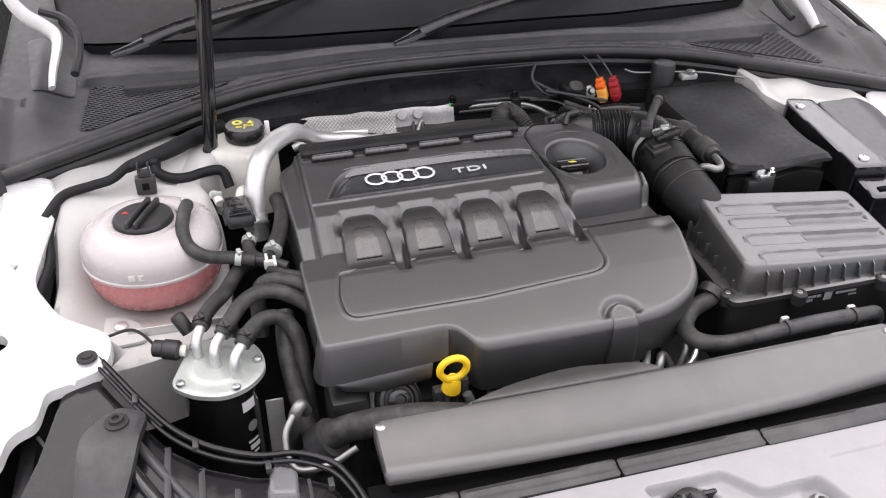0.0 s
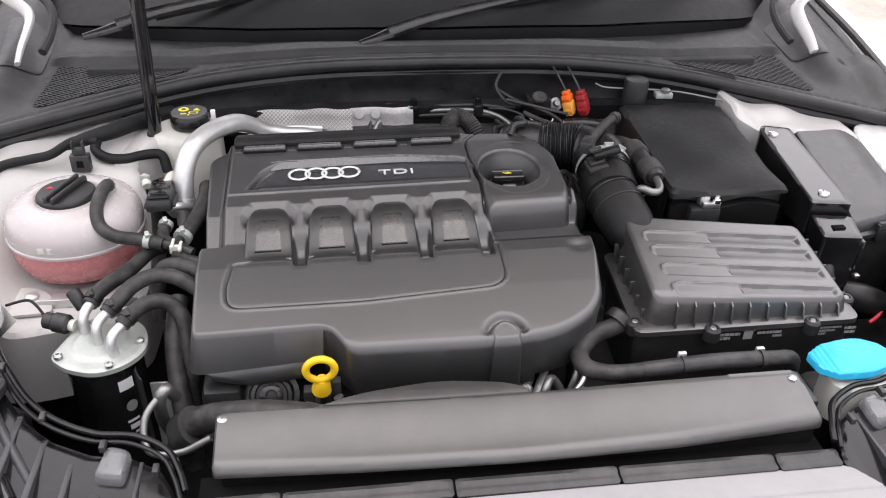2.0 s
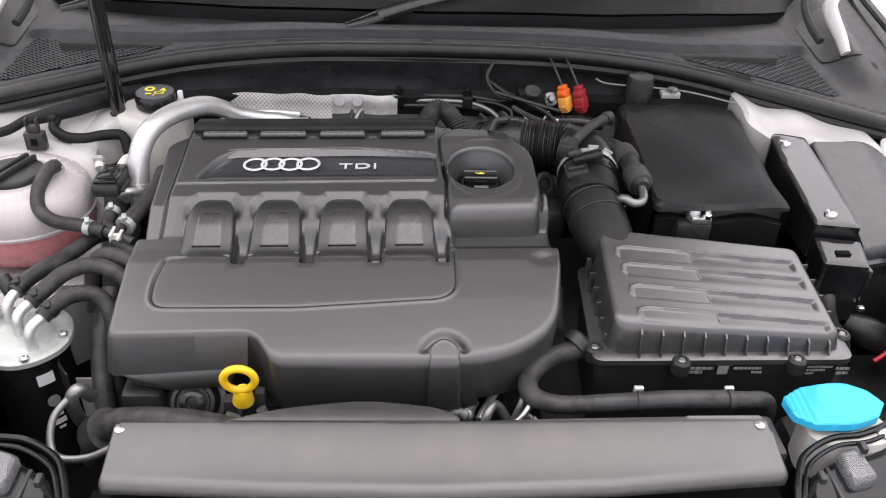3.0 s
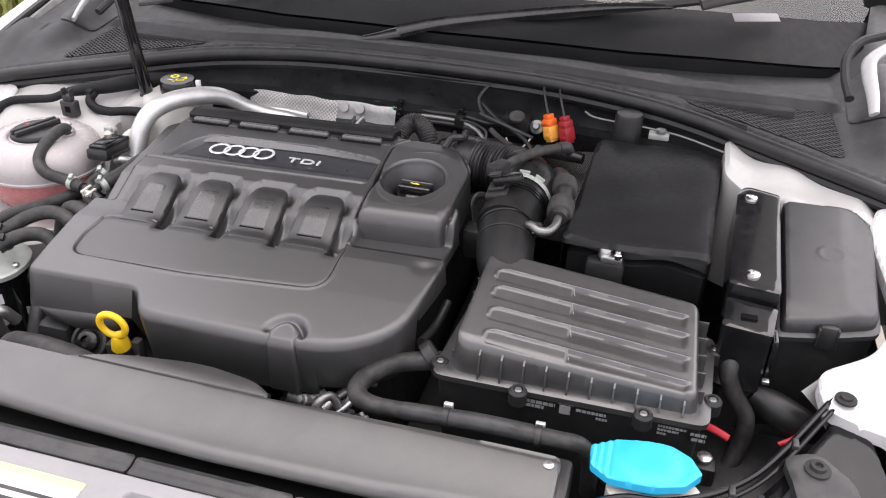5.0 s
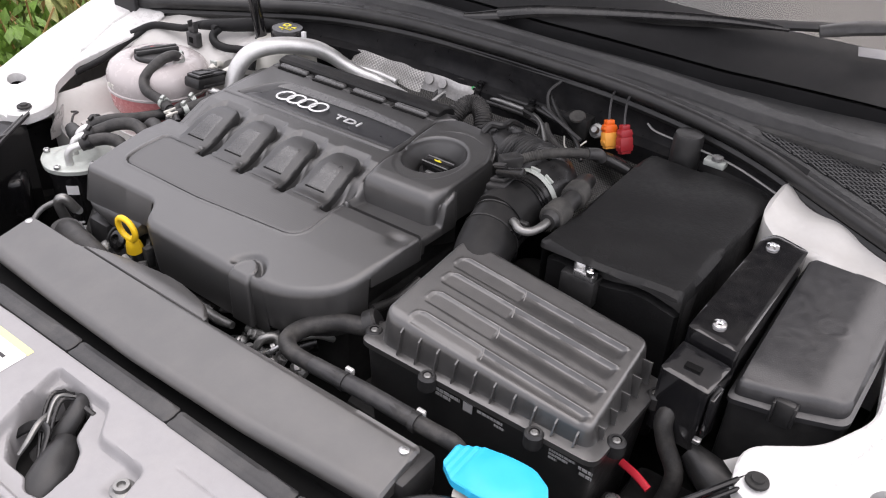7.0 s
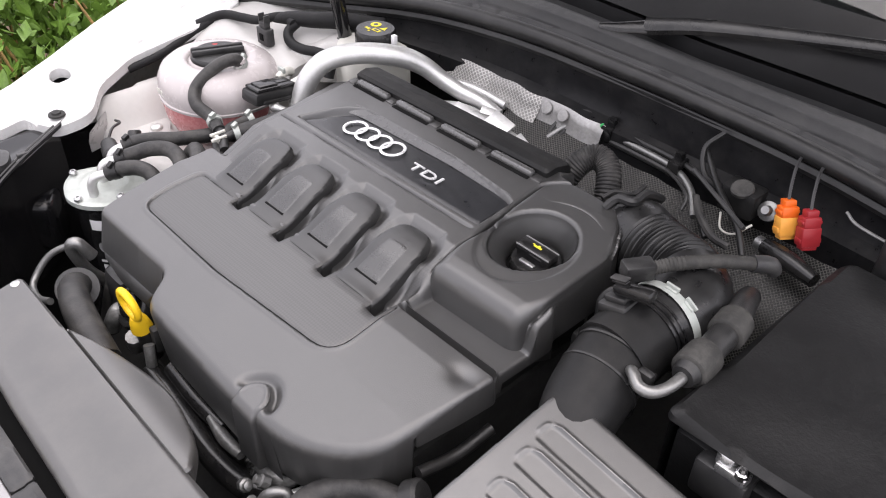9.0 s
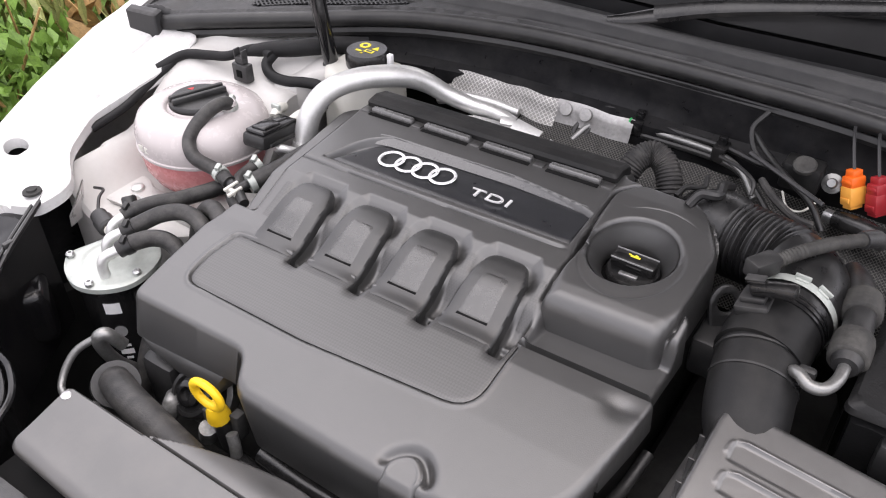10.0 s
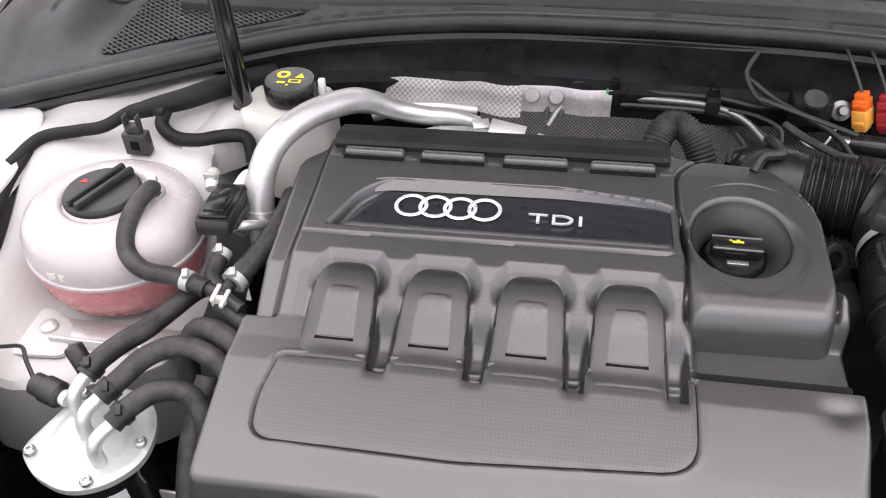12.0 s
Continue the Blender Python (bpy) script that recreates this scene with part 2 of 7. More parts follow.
# ---- building helpers ----
class Geo:
    """Vertices and faces gathered for one mesh."""

    def __init__(self):
        self.v, self.f = [], []

    def add(self, vs, fs, m=None):
        n = len(self.v)
        for p in vs:
            q = Vector(p)
            self.v.append(tuple(m @ q) if m is not None else tuple(q))
        self.f += [tuple(i + n for i in face) for face in fs]
        return self

    def box(self, x0, x1, y0, y1, z0, z1, bev=0.002, seg=2, m=None):
        bm = bmesh.new()
        bmesh.ops.create_cube(bm, size=1.0)
        for w in bm.verts:
            w.co = Vector(((x0 + x1) / 2 + w.co.x * (x1 - x0), (y0 + y1) / 2 + w.co.y * (y1 - y0), (z0 + z1) / 2 + w.co.z * (z1 - z0)))
        if bev:
            bmesh.ops.bevel(bm, geom=list(bm.edges), offset=min(bev, abs(x1 - x0) / 2.1, abs(y1 - y0) / 2.1, abs(z1 - z0) / 2.1),
                            segments=seg, profile=0.5, affect="EDGES")
        return self.take(bm, m)

    def take(self, bm, m=None):
        bm.verts.index_update()
        self.add([w.co.copy() for w in bm.verts], [[w.index for w in f.verts] for f in bm.faces], m)
        bm.free()
        return self

    def turn(self, profile, m=None, n=32, cap=True, squash=1.0):
        """Revolves (radius, height) pairs about z."""
        vs, fs = [], []
        for r, z in profile:
            for k in range(n):
                a = 2 * math.pi * k / n
                vs.append((r * math.cos(a), r * math.sin(a) * squash, z))
        for i in range(len(profile) - 1):
            for k in range(n):
                fs.append((i * n + k, i * n + (k + 1) % n, (i + 1) * n + (k + 1) % n, (i + 1) * n + k))
        if cap:
            fs.append(tuple(reversed(range(n))))
            fs.append(tuple((len(profile) - 1) * n + k for k in range(n)))
        return self.add(vs, fs, m)

    def tube(self, pts, r, n=12, per=6, cap=True, squash=1.0):
        """Sweeps a circle along a smooth line through pts. r: one radius or one a point."""
        rs = list(r) if hasattr(r, "__len__") else [r] * len(pts)
        line, rad = spline(pts, per), spline([(q, 0, 0) for q in rs], per)
        vs, fs, up = [], [], None
        for i, p in enumerate(line):
            d = (line[min(i + 1, len(line) - 1)] - line[max(i - 1, 0)]).normalized()
            if up is None:
                up = d.orthogonal().normalized()
            up = (up - d * up.dot(d)).normalized()
            side = d.cross(up)
            for k in range(n):
                a = 2 * math.pi * k / n
                vs.append(p + (up * math.cos(a) + side * math.sin(a) * squash) * rad[i].x)
        for i in range(len(line) - 1):
            for k in range(n):
                fs.append((i * n + k, i * n + (k + 1) % n, (i + 1) * n + (k + 1) % n, (i + 1) * n + k))
        if cap:
            fs.append(tuple(reversed(range(n))))
            fs.append(tuple((len(line) - 1) * n + k for k in range(n)))
        return self.add(vs, fs)

    def prism(self, poly, z0, z1, m=None):
        n = len(poly)
        vs = [(x, y, z0) for x, y in poly] + [(x, y, z1) for x, y in poly]
        fs = [tuple(reversed(range(n))), tuple(range(n, 2 * n))] + [(k, (k + 1) % n, n + (k + 1) % n, n + k) for k in range(n)]
        return self.add(vs, fs, m)

    def bevel_prism(self, poly, z0, z1, bev=0.001, m=None):
        bm = bmesh.new()
        low = [bm.verts.new((x, y, z0)) for x, y in poly]
        face = bm.faces.new(low)
        made = bmesh.ops.extrude_face_region(bm, geom=[face])["geom"]
        for w in made:
            if isinstance(w, bmesh.types.BMVert):
                w.co.z = z1
        bmesh.ops.recalc_face_normals(bm, faces=list(bm.faces))
        rim = [e for e in bm.edges if abs(e.verts[0].co.z - z1) < 1e-6 and abs(e.verts[1].co.z - z1) < 1e-6]
        bmesh.ops.bevel(bm, geom=rim, offset=bev, segments=2, profile=0.5, affect="EDGES")
        return self.take(bm, m)


def spline(pts, per=6):
    """Points of a Catmull-Rom line through pts."""
    p = [Vector(q) for q in pts]
    if len(p) == 2:
        return [p[0].lerp(p[1], k / per) for k in range(per + 1)]
    ext = [p[0] * 2 - p[1], *p, p[-1] * 2 - p[-2]]
    out = []
    for i in range(1, len(ext) - 2):
        a, b, c, d = ext[i - 1 : i + 3]
        for k in range(per):
            t = k / per
            out.append(0.5 * (2 * b + (c - a) * t + (2 * a - 5 * b + 4 * c - d) * t * t + (3 * b - a - 3 * c + d) * t**3))
    return out + [p[-1]]


def rounded(pts, r=0.01, n=5):
    """A closed outline with filleted corners. pts: (x, y) or (x, y, radius)."""
    out, m = [], len(pts)
    for i in range(m):
        p = Vector(pts[i][:2])
        a, b = Vector(pts[i - 1][:2]) - p, Vector(pts[(i + 1) % m][:2]) - p
        rr = pts[i][2] if len(pts[i]) > 2 else r
        t = min(rr, a.length * 0.48, b.length * 0.48)
        a, b = p + a.normalized() * t, p + b.normalized() * t
        for k in range(n + 1):
            u = k / n
            out.append(tuple(a * (1 - u) ** 2 + p * 2 * u * (1 - u) + b * u * u))
    return out


def edge_distance(poly, px, py):
    """Signed distance (inside is plus) to a closed outline, the nearest outline point and its outward normal."""
    poly = np.asarray(poly, float)
    best = np.full(px.shape, 1e9)
    cx, cy, nx, ny = (np.zeros(px.shape) for _ in range(4))
    inside = np.zeros(px.shape, bool)
    turn = np.sign(sum(poly[i - 1][0] * poly[i][1] - poly[i][0] * poly[i - 1][1] for i in range(len(poly))))
    for i in range(len(poly)):
        (ax, ay), (bx, by) = poly[i - 1], poly[i]
        dx, dy = bx - ax, by - ay
        ll = dx * dx + dy * dy
        if ll < 1e-14:
            continue
        t = np.clip(((px - ax) * dx + (py - ay) * dy) / ll, 0, 1)
        qx, qy = ax + t * dx, ay + t * dy
        d = np.hypot(px - qx, py - qy)
        near = d < best
        best = np.where(near, d, best)
        cx, cy = np.where(near, qx, cx), np.where(near, qy, cy)
        nx, ny = np.where(near, turn * dy / math.sqrt(ll), nx), np.where(near, -turn * dx / math.sqrt(ll), ny)
        if ay != by:
            cross = ((ay > py) != (by > py)) & (px < ax + (py - ay) / (by - ay) * dx)
            inside ^= cross
    return np.where(inside, best, -best), cx, cy, nx, ny


def shell(poly, top, low=None, step=0.003, r=0.003, draft=0.0, holes=()):
    """A moulded skin: its top follows top(x, y) inside the outline, its rim is rounded by r (a length, or a function of x and y), and a skirt falls to low (a height,
    or a function of x and y). holes: outlines that are cut out, with a short wall."""
    poly = np.asarray(poly, float)
    x0, y0 = poly.min(0) - step
    x1, y1 = poly.max(0) + step
    xs, ys = np.arange(x0, x1 + step, step), np.arange(y0, y1 + step, step)
    px, py = np.meshgrid(xs, ys, indexing="ij")
    d, cx, cy, nx, ny = edge_distance(poly, px, py)
    for h in holes:
        dh, hx, hy, mx, my = edge_distance(h, px, py)
        near = -dh < d
        d = np.where(near, -dh, d)
        cx, cy, nx, ny = (np.where(near, a, b) for a, b in ((hx, cx), (hy, cy), (-mx, nx), (-my, ny)))
    ok = d > -0.45 * step
    quad = ok[:-1, :-1] & ok[1:, :-1] & ok[1:, 1:] & ok[:-1, 1:]
    ids = np.arange(px.size).reshape(px.shape)
    faces = np.stack([ids[:-1, :-1], ids[1:, :-1], ids[1:, 1:], ids[:-1, 1:]], -1)[quad]
    count = collections_counter(faces)
    rim = sorted(count)
    onrim = np.zeros(px.size, bool)
    for a, b in rim:
        onrim[a] = onrim[b] = True
    onrim = onrim.reshape(px.shape)
    px, py, d = np.where(onrim, cx, px), np.where(onrim, cy, py), np.where(onrim, 0.0, d)
    rr = r(px, py) if callable(r) else r
    dd = np.clip(d, 0, rr)
    pz = top(px, py) - (rr - np.sqrt(np.maximum(rr * rr - (rr - dd) ** 2, 0)))
    used = np.unique(faces)
    back = np.full(px.size, -1)
    back[used] = np.arange(len(used))
    verts = np.stack([px.ravel(), py.ravel(), pz.ravel()], -1)[used].tolist()
    fs = [tuple(int(q) for q in f) for f in back[faces]]
    if low is not None:
        lowid, fx, fy = {}, nx.ravel(), ny.ravel()
        for a, b in rim:
            for q in (a, b):
                if q not in lowid:
                    k = draft(px.flat[q], py.flat[q]) if callable(draft) else draft
                    x, y = px.flat[q] + fx[q] * k, py.flat[q] + fy[q] * k
                    lowid[q] = len(verts)
                    verts.append((x, y, low(x, y) if callable(low) else low))
            fs.append((int(back[b]), int(back[a]), lowid[a], lowid[b]))
    g = Geo()
    g.v, g.f = [tuple(float(c) for c in p) for p in verts], fs
    return g


def collections_counter(faces):
    """Edges (in face order) that belong to one face only."""
    seen = {}
    for f in faces:
        for k in range(4):
            a, b = int(f[k]), int(f[(k + 1) % 4])
            if (b, a) in seen:
                del seen[(b, a)]
            else:
                seen[(a, b)] = 1
    return seen


def ramp1(v, a, b):
    t = np.clip((v - a) / (b - a), 0, 1)
    return t * t * (3 - 2 * t)


def part(name, g, material, parent=None, label="", sharp=38, flat=False):
    """Links a Geo (or bmesh) as one mesh object, under parent if given; its points are in world metres."""
    if not isinstance(g, Geo):
        g = Geo().take(g)
    base = parent.matrix_world.translation if parent else Vector()
    root = parent
    while root and root.parent:
        root = root.parent
    base = root.location if root else Vector()
    me = bpy.data.meshes.new(name)
    me.from_pydata([(x - base.x, y - base.y, z - base.z) for x, y, z in g.v], [], g.f)
    me.validate()
    me.materials.append(material)
    if not flat:
        me.polygons.foreach_set("use_smooth", [True] * len(me.polygons))
        me.set_sharp_from_angle(angle=radians(sharp))
    ob = new(name, me)
    ob.parent = parent
    if label:
        tagged(ob, label)
    return ob


def thing(name, base, label, category, group="", kind=""):
    ob = new(name)
    ob.empty_display_size = 0.02
    ob.location = base
    return tagged(ob, label, category, group, kind)


def at(x, y, z, rx=0, ry=0, rz=0):
    return pose(x, y, z, rx, ry, rz)


def aim(p, d):
    """A frame at p whose z axis points along d."""
    return Matrix.Translation(p) @ Vector(d).to_track_quat("Z", "Y").to_matrix().to_4x4()


def words(text, size, depth, m, spacing=1.0):
    cu = bpy.data.curves.new("lettering", "FONT")
    cu.body, cu.size, cu.extrude, cu.align_x, cu.space_character = text, size, depth, "CENTER", spacing
    ob = bpy.data.objects.new("lettering", cu)
    me = bpy.data.meshes.new_from_object(ob)
    g = Geo().add([v.co for v in me.vertices], [tuple(p.vertices) for p in me.polygons], m)
    bpy.data.objects.remove(ob)
    bpy.data.meshes.remove(me)
    return g


def bars(m, rows, rnd):
    """Rows of small flat print bars for unreadable small print: rows of (x, y, length, height) in the frame m."""
    g = Geo()
    for x, y, length, hgt in rows:
        k = x
        while k < x + length:
            w = min(rnd.uniform(0.6, 1.6) * hgt, x + length - k)
            g.box(k, k + w, y, y + hgt, 0, 0.0004, bev=0, m=m)
            k += w + 0.25 * hgt
    return g


# ---- ground and body shell ----
XC = 0.452            # the car's middle line
rng = random.Random(7)
YF_U = [0, 0.15, 0.22, 0.29, 0.36, 0.42, 0.455, 0.52, 0.60, 0.68, 0.76]
YF_Y = [1.319, 1.317, 1.314, 1.308, 1.298, 1.284, 1.270, 1.236, 1.196, 1.160, 1.132]
YF_Z = [0.928, 0.927, 0.925, 0.921, 0.916, 0.910, 0.907, 0.902, 0.896, 0.888, 0.876]


def cowl_front(u):
    return np.interp(u, YF_U, YF_Y)


def cowl_z(x, y):
    u = np.abs(x - XC)
    w = y - cowl_front(u)
    z = np.interp(u, YF_U, YF_Z) + 0.07 * np.clip(w, 0, 1)
    z = z + np.interp(w, [0, 0.003, 0.008, 0.012, 0.0145, 0.018], [0, 0.0035, 0.0045, 0.003, -0.001, 0])
    # raised ledge with a step down to the wiper well behind it
    yl = np.interp(u, [0, 0.3, 0.4, 0.5, 0.62], [1.336, 1.336, 1.340, 1.354, 1.367])
    yr = np.interp(u, [0, 0.3, 0.5, 0.62], [1.372, 1.377, 1.392, 1.398])
    end = 1 - ramp1(u, 0.632, 0.645)
    z = z + 0.009 * ramp1(y, yl, yl + 0.005) * (1 - ramp1(y, yr - 0.003, yr + 0.003)) * end
    # the outer ends climb towards the windscreen pillars
    z = z + ramp1(u, 0.64, 0.70) * (0.026 * ramp1(y, 1.17, 1.27) + 0.10 * np.clip(y - 1.27, 0, 1))
    return z - 0.008 * ramp1(y, yr, yr + 0.008) * end


ground = Geo()
ground.add([(-60, -60, 0), (60, -60, 0), (60, 60, 0), (-60, 60, 0)], [(0, 1, 2, 3)])
ground = tagged(part("ground", ground, ASPHALT, flat=True), "pale worn paving around the parked car", "ground", kind="structure")

car = thing("car", (XC, 1.0, 0.0), "white car body around an open engine bay", "car")


def fender_z(u, y):
    z = np.interp(y, [0.6, 0.70, 0.78, 0.845, 0.94, 1.13, 1.25, 1.4, 1.7], [0.735, 0.765, 0.79, 0.80, 0.813, 0.857, 0.890, 0.920, 0.965])
    z = z + 0.022 * ramp1(u, 0.69, 0.80)
    z = z - 0.22 * np.clip((u + np.interp(y, [0.70, 0.80, 0.87, 0.95, 1.08], [0.085, 0.072, 0.052, 0.022, -0.008]) - 0.80) / 0.09, 0, 1) ** 2.2
    # welded seam between flange and wing
    gu = np.interp(y, [0.777, 0.806, 0.82, 0.85, 0.885, 0.97, 1.07, 1.3], [0.616, 0.648, 0.662, 0.669, 0.675, 0.700, 0.728, 0.745])
    z = z + 0.0022 * ramp1(gu - u, -0.002, 0.002)
    return z - 0.005 * np.exp(-(((u - gu) / 0.0026) ** 2))


FENDER = rounded([(0.790, 1.7), (0.775, 1.45), (0.766, 1.25), (0.757, 1.18), (0.752, 1.128), (0.70, 1.150), (0.672, 1.150, 0.02), (0.657, 1.10), (0.682, 0.955, 0.02), (0.648, 0.892, 0.02), (0.584, 0.848, 0.025),
                  (0.592, 0.800, 0.02), (0.622, 0.787), (0.655, 0.780, 0.008), (0.664, 0.745, 0.01), (0.69, 0.735), (0.70, 0.70), (0.80, 0.68), (0.89, 0.66), (0.89, 1.7)], 0.015)
for s in (1, -1):
    hole = [(0.718 + 0.0165 * math.cos(a), 0.862 + 0.0150 * math.sin(a)) for a in np.linspace(0, 2 * math.pi, 20, endpoint=False)]
    small = [(0.705 + 0.003 * math.cos(a), 0.99 + 0.003 * math.sin(a)) for a in np.linspace(0, 2 * math.pi, 10, endpoint=False)]
    g = shell(FENDER, fender_z, lambda x, y: 0.35 if x > 0.86 else float(fender_z(np.array(x), np.array(y))) - 0.018, step=0.0028, r=0.003, holes=[hole, small])
    g.v = [(XC + s * x, y, z) for x, y, z in g.v]
    if s < 0:
        g.f = [tuple(reversed(f)) for f in g.f]
    fender = part("fender", g, WHITE, car, "glossy white painted fender", sharp=30)
    b = Geo().turn([(0.0001, 0.004), (0.006, 0.0045), (0.0065, 0.002), (0.011, 0.0015), (0.0115, -0.001)], at(XC + s * 0.612, 0.812, 0.801), 20)
    part("fender_bolt", b, DARK, fender, "dark grey flange bolt")
    # black cup paints the depth of the flange hole
    part("hole_liner", Geo().turn([(0.020, 0.032), (0.020, 0.0), (0.0005, 0.0)], at(XC + s * 0.718, 0.862, 0.760), 20, cap=False), CAVITY_SHADE, fender)
    tab = [(0.574, 0.838, 0.780), (0.606, 0.876, 0.786), (0.600, 0.842, 0.752), (0.622, 0.880, 0.758), (0.612, 0.846, 0.728), (0.618, 0.866, 0.728)]
    part("flange_tab", Geo().add([(XC + s * u, y, z) for u, y, z in tab] + [(XC + s * (u + 0.002), y - 0.001, z - 0.001) for u, y, z in tab], [(0, 1, 3, 2), (2, 3, 5, 4), (6, 8, 9, 7), (8, 10, 11, 9), (0, 2, 8, 6), (2, 4, 10, 8), (1, 7, 9, 3), (3, 9, 11, 5), (4, 5, 11, 10)]), WHITE, fender, "white folded tab")
    # dark lining under the flange
    low = Geo()
    low.box(XC + s * 0.72 - 0.05, XC + s * 0.72 + 0.05, 0.70, 1.1, 0.45, 0.66, 0.01)
    part("wheel_arch_liner", low, LINER, car)


def inner_z(x, y):
    z = 0.735 + 0.105 * ramp1(y, 0.985, 1.115) + 0.02 * ramp1(y, 1.14, 1.2)
    z = z + 0.05 * ramp1(-x, 0.145, 0.21) * (1 - 0.7 * ramp1(y, 1.0, 1.1))
    return z + 0.006 * np.sin(x * 60) * ramp1(y, 1.1, 1.14) * 0.5


left = shell(rounded([(-0.212, 0.875), (-0.15, 0.865), (-0.10, 0.875), (-0.04, 0.895), (0.0, 0.93), (0.005, 1.06), (-0.022, 1.13), (-0.022, 1.26), (-0.30, 1.26), (-0.30, 1.13), (-0.25, 1.12), (-0.216, 1.08)], 0.02),
             inner_z, 0.62, step=0.006, r=0.006)
part("inner_wing", left, WHITE_INNER, car, "dusty white inner wing with strut tower")


def inner_r(x, y):
    return 0.862 + 0.012 * ramp1(y, 1.16, 1.2) + 0.012 * ramp1(0.98 - x, 0, 0.06) - 0.02 * ramp1(x, 1.10, 1.14) + 0.003 * np.sin(x * 70)


right = shell(rounded([(0.925, 1.165, 0.02), (0.98, 1.135), (1.05, 1.122), (1.15, 1.11), (1.20, 1.13), (1.20, 1.26), (0.925, 1.26)], 0.015), inner_r, 0.70, step=0.006, r=0.006)
part("inner_wing", right, WHITE_INNER, car, "white painted inner wing with strut tower")

fw = Geo().box(-0.12, 1.02, 1.322, 1.34, 0.4, 0.915, 0.003)
fw.box(-0.30, -0.10, 1.25, 1.27, 0.5, 0.87, 0.003).box(1.0, 1.2, 1.25, 1.27, 0.5, 0.87, 0.003)
part("firewall", fw, DARK, car, "dark firewall behind the engine")
secs = np.linspace(-0.02, 0.95, 40)
vs, fs = [], []
for i, x in enumerate(secs):
    bump_ = 0.002 * math.sin(x * 21)
    for w, z in ((0.0, 0.912), (-0.010, 0.905), (-0.009 + bump_, 0.885), (-0.011 + bump_, 0.868), (-0.015, 0.857), (-0.030 - bump_, 0.850), (-0.034, 0.815)):
        vs.append((x, min(1.318, float(cowl_front(abs(x - XC))) + 0.004) + w, z))
for i in range(len(secs) - 1):
    for k in range(6):
        fs.append((i * 7 + k, i * 7 + k + 1, (i + 1) * 7 + k + 1, (i + 1) * 7 + k))
part("bulkhead_liner", Geo().add(vs, fs), LINER, car, "black moulded bulkhead liner")
floor_ = Geo().box(-0.30, 1.20, 0.42, 1.33, 0.36, 0.40, 0.005)
part("undertray", floor_, DARK, car, "grimy black undertray")
for x in (-0.231, 1.135):
    part("bay_side", Geo().box(x - 0.009, x + 0.009, 0.55, 1.26, 0.38, 0.73, 0.004), LINER, car)
for sx in (-1, 1):
    for y in (0.75, 3.2):
        part("tyre", Geo().turn([(0.22, -0.1), (0.30, -0.1), (0.316, -0.08), (0.316, 0.08), (0.30, 0.1), (0.22, 0.1)], at(XC + sx * 0.76, y, 0.316, 0, 90, 0), 36), RUBBER, car)

# open bonnet, standing on its strut over the rear of the bay
BONNET_LOW, BONNET_LEAN, BONNET_LONG = (1.47, 1.075), radians(67), 0.90
n = 14


def bonnet_point(u, v, off):
    """A point of the bonnet: u across, v from the hinge end to the front edge, off along its outer side."""
    bow = 0.06 * (1 - (u / 0.72) ** 2) + off
    ca, sa_ = math.cos(BONNET_LEAN), math.sin(BONNET_LEAN)
    return (XC + u, BONNET_LOW[0] - BONNET_LONG * v * ca + bow * sa_, BONNET_LOW[1] + BONNET_LONG * v * sa_ + bow * ca)


vs, fs = [], []
for i in range(n + 1):
    for j in range(n + 1):
        for off in (0, 0.02):
            vs.append(bonnet_point(-0.70 + 1.4 * i / n, j / n, off))
for i in range(n):
    for j in range(n):
        a, b, c, d = ((i * (n + 1) + j) * 2, ((i + 1) * (n + 1) + j) * 2, ((i + 1) * (n + 1) + j + 1) * 2, (i * (n + 1) + j + 1) * 2)
        fs += [(a, b, c, d), (d + 1, c + 1, b + 1, a + 1)]
part("bonnet", Geo().add(vs, fs), WHITE, car, "white bonnet standing open")
# unseen mat added to darken reflections in the cover, extent set for that
mat_v = [bonnet_point(-0.58 + 1.16 * i / 12, 0.06 + 0.40 * j / 8, -0.012) for i in range(13) for j in range(9)]
mat_f = [(i * 9 + j, i * 9 + j + 1, (i + 1) * 9 + j + 1, (i + 1) * 9 + j) for i in range(12) for j in range(8)]
part("insulation_mat", Geo().add(mat_v, mat_f), FELT, car, "unseen dark insulation mat under the bonnet")

# windscreen with a black sheet behind it in place of the unlit cabin
vs, fs, n = [], [], 24
for i in range(n + 1):
    for j in range(9):
        u, v = -0.74 + 1.48 * i / n, j / 8
        yb = np.interp(abs(u), [0, 0.3, 0.6, 0.74], [1.405, 1.425, 1.50, 1.57])
        vs.append((XC + u, yb + 0.75 * v, 0.948 - 0.03 * (u / 0.7) ** 2 + 0.40 * v - 0.03 * v * v))
for i in range(n):
    for j in range(8):
        fs.append((i * 9 + j, (i + 1) * 9 + j, (i + 1) * 9 + j + 1, i * 9 + j + 1))
tagged(part("windscreen", Geo().add(vs, fs), GLASS, car), "tinted curved glass windscreen")
cab = Geo().add([(x, y + 0.01, z - 0.012 - 0.12 * ((y - 1.40) / 0.8)) for x, y, z in vs], fs)
frit = Geo().add([(x, y - 0.001, z + 0.0025) for x, y, z in vs], [f for k, f in enumerate(fs) if k % 8 == 0])
part("frit_band", frit, CABIN, car, "black printed band along the glass edge")
wall = []
for i in range(n + 1):
    x, y, z = vs[i * 9]
    wall += [(x, y - 0.004, z - 0.001), (x, y + 0.002, z - 0.20), (x, y + 0.10, z - 0.20)]
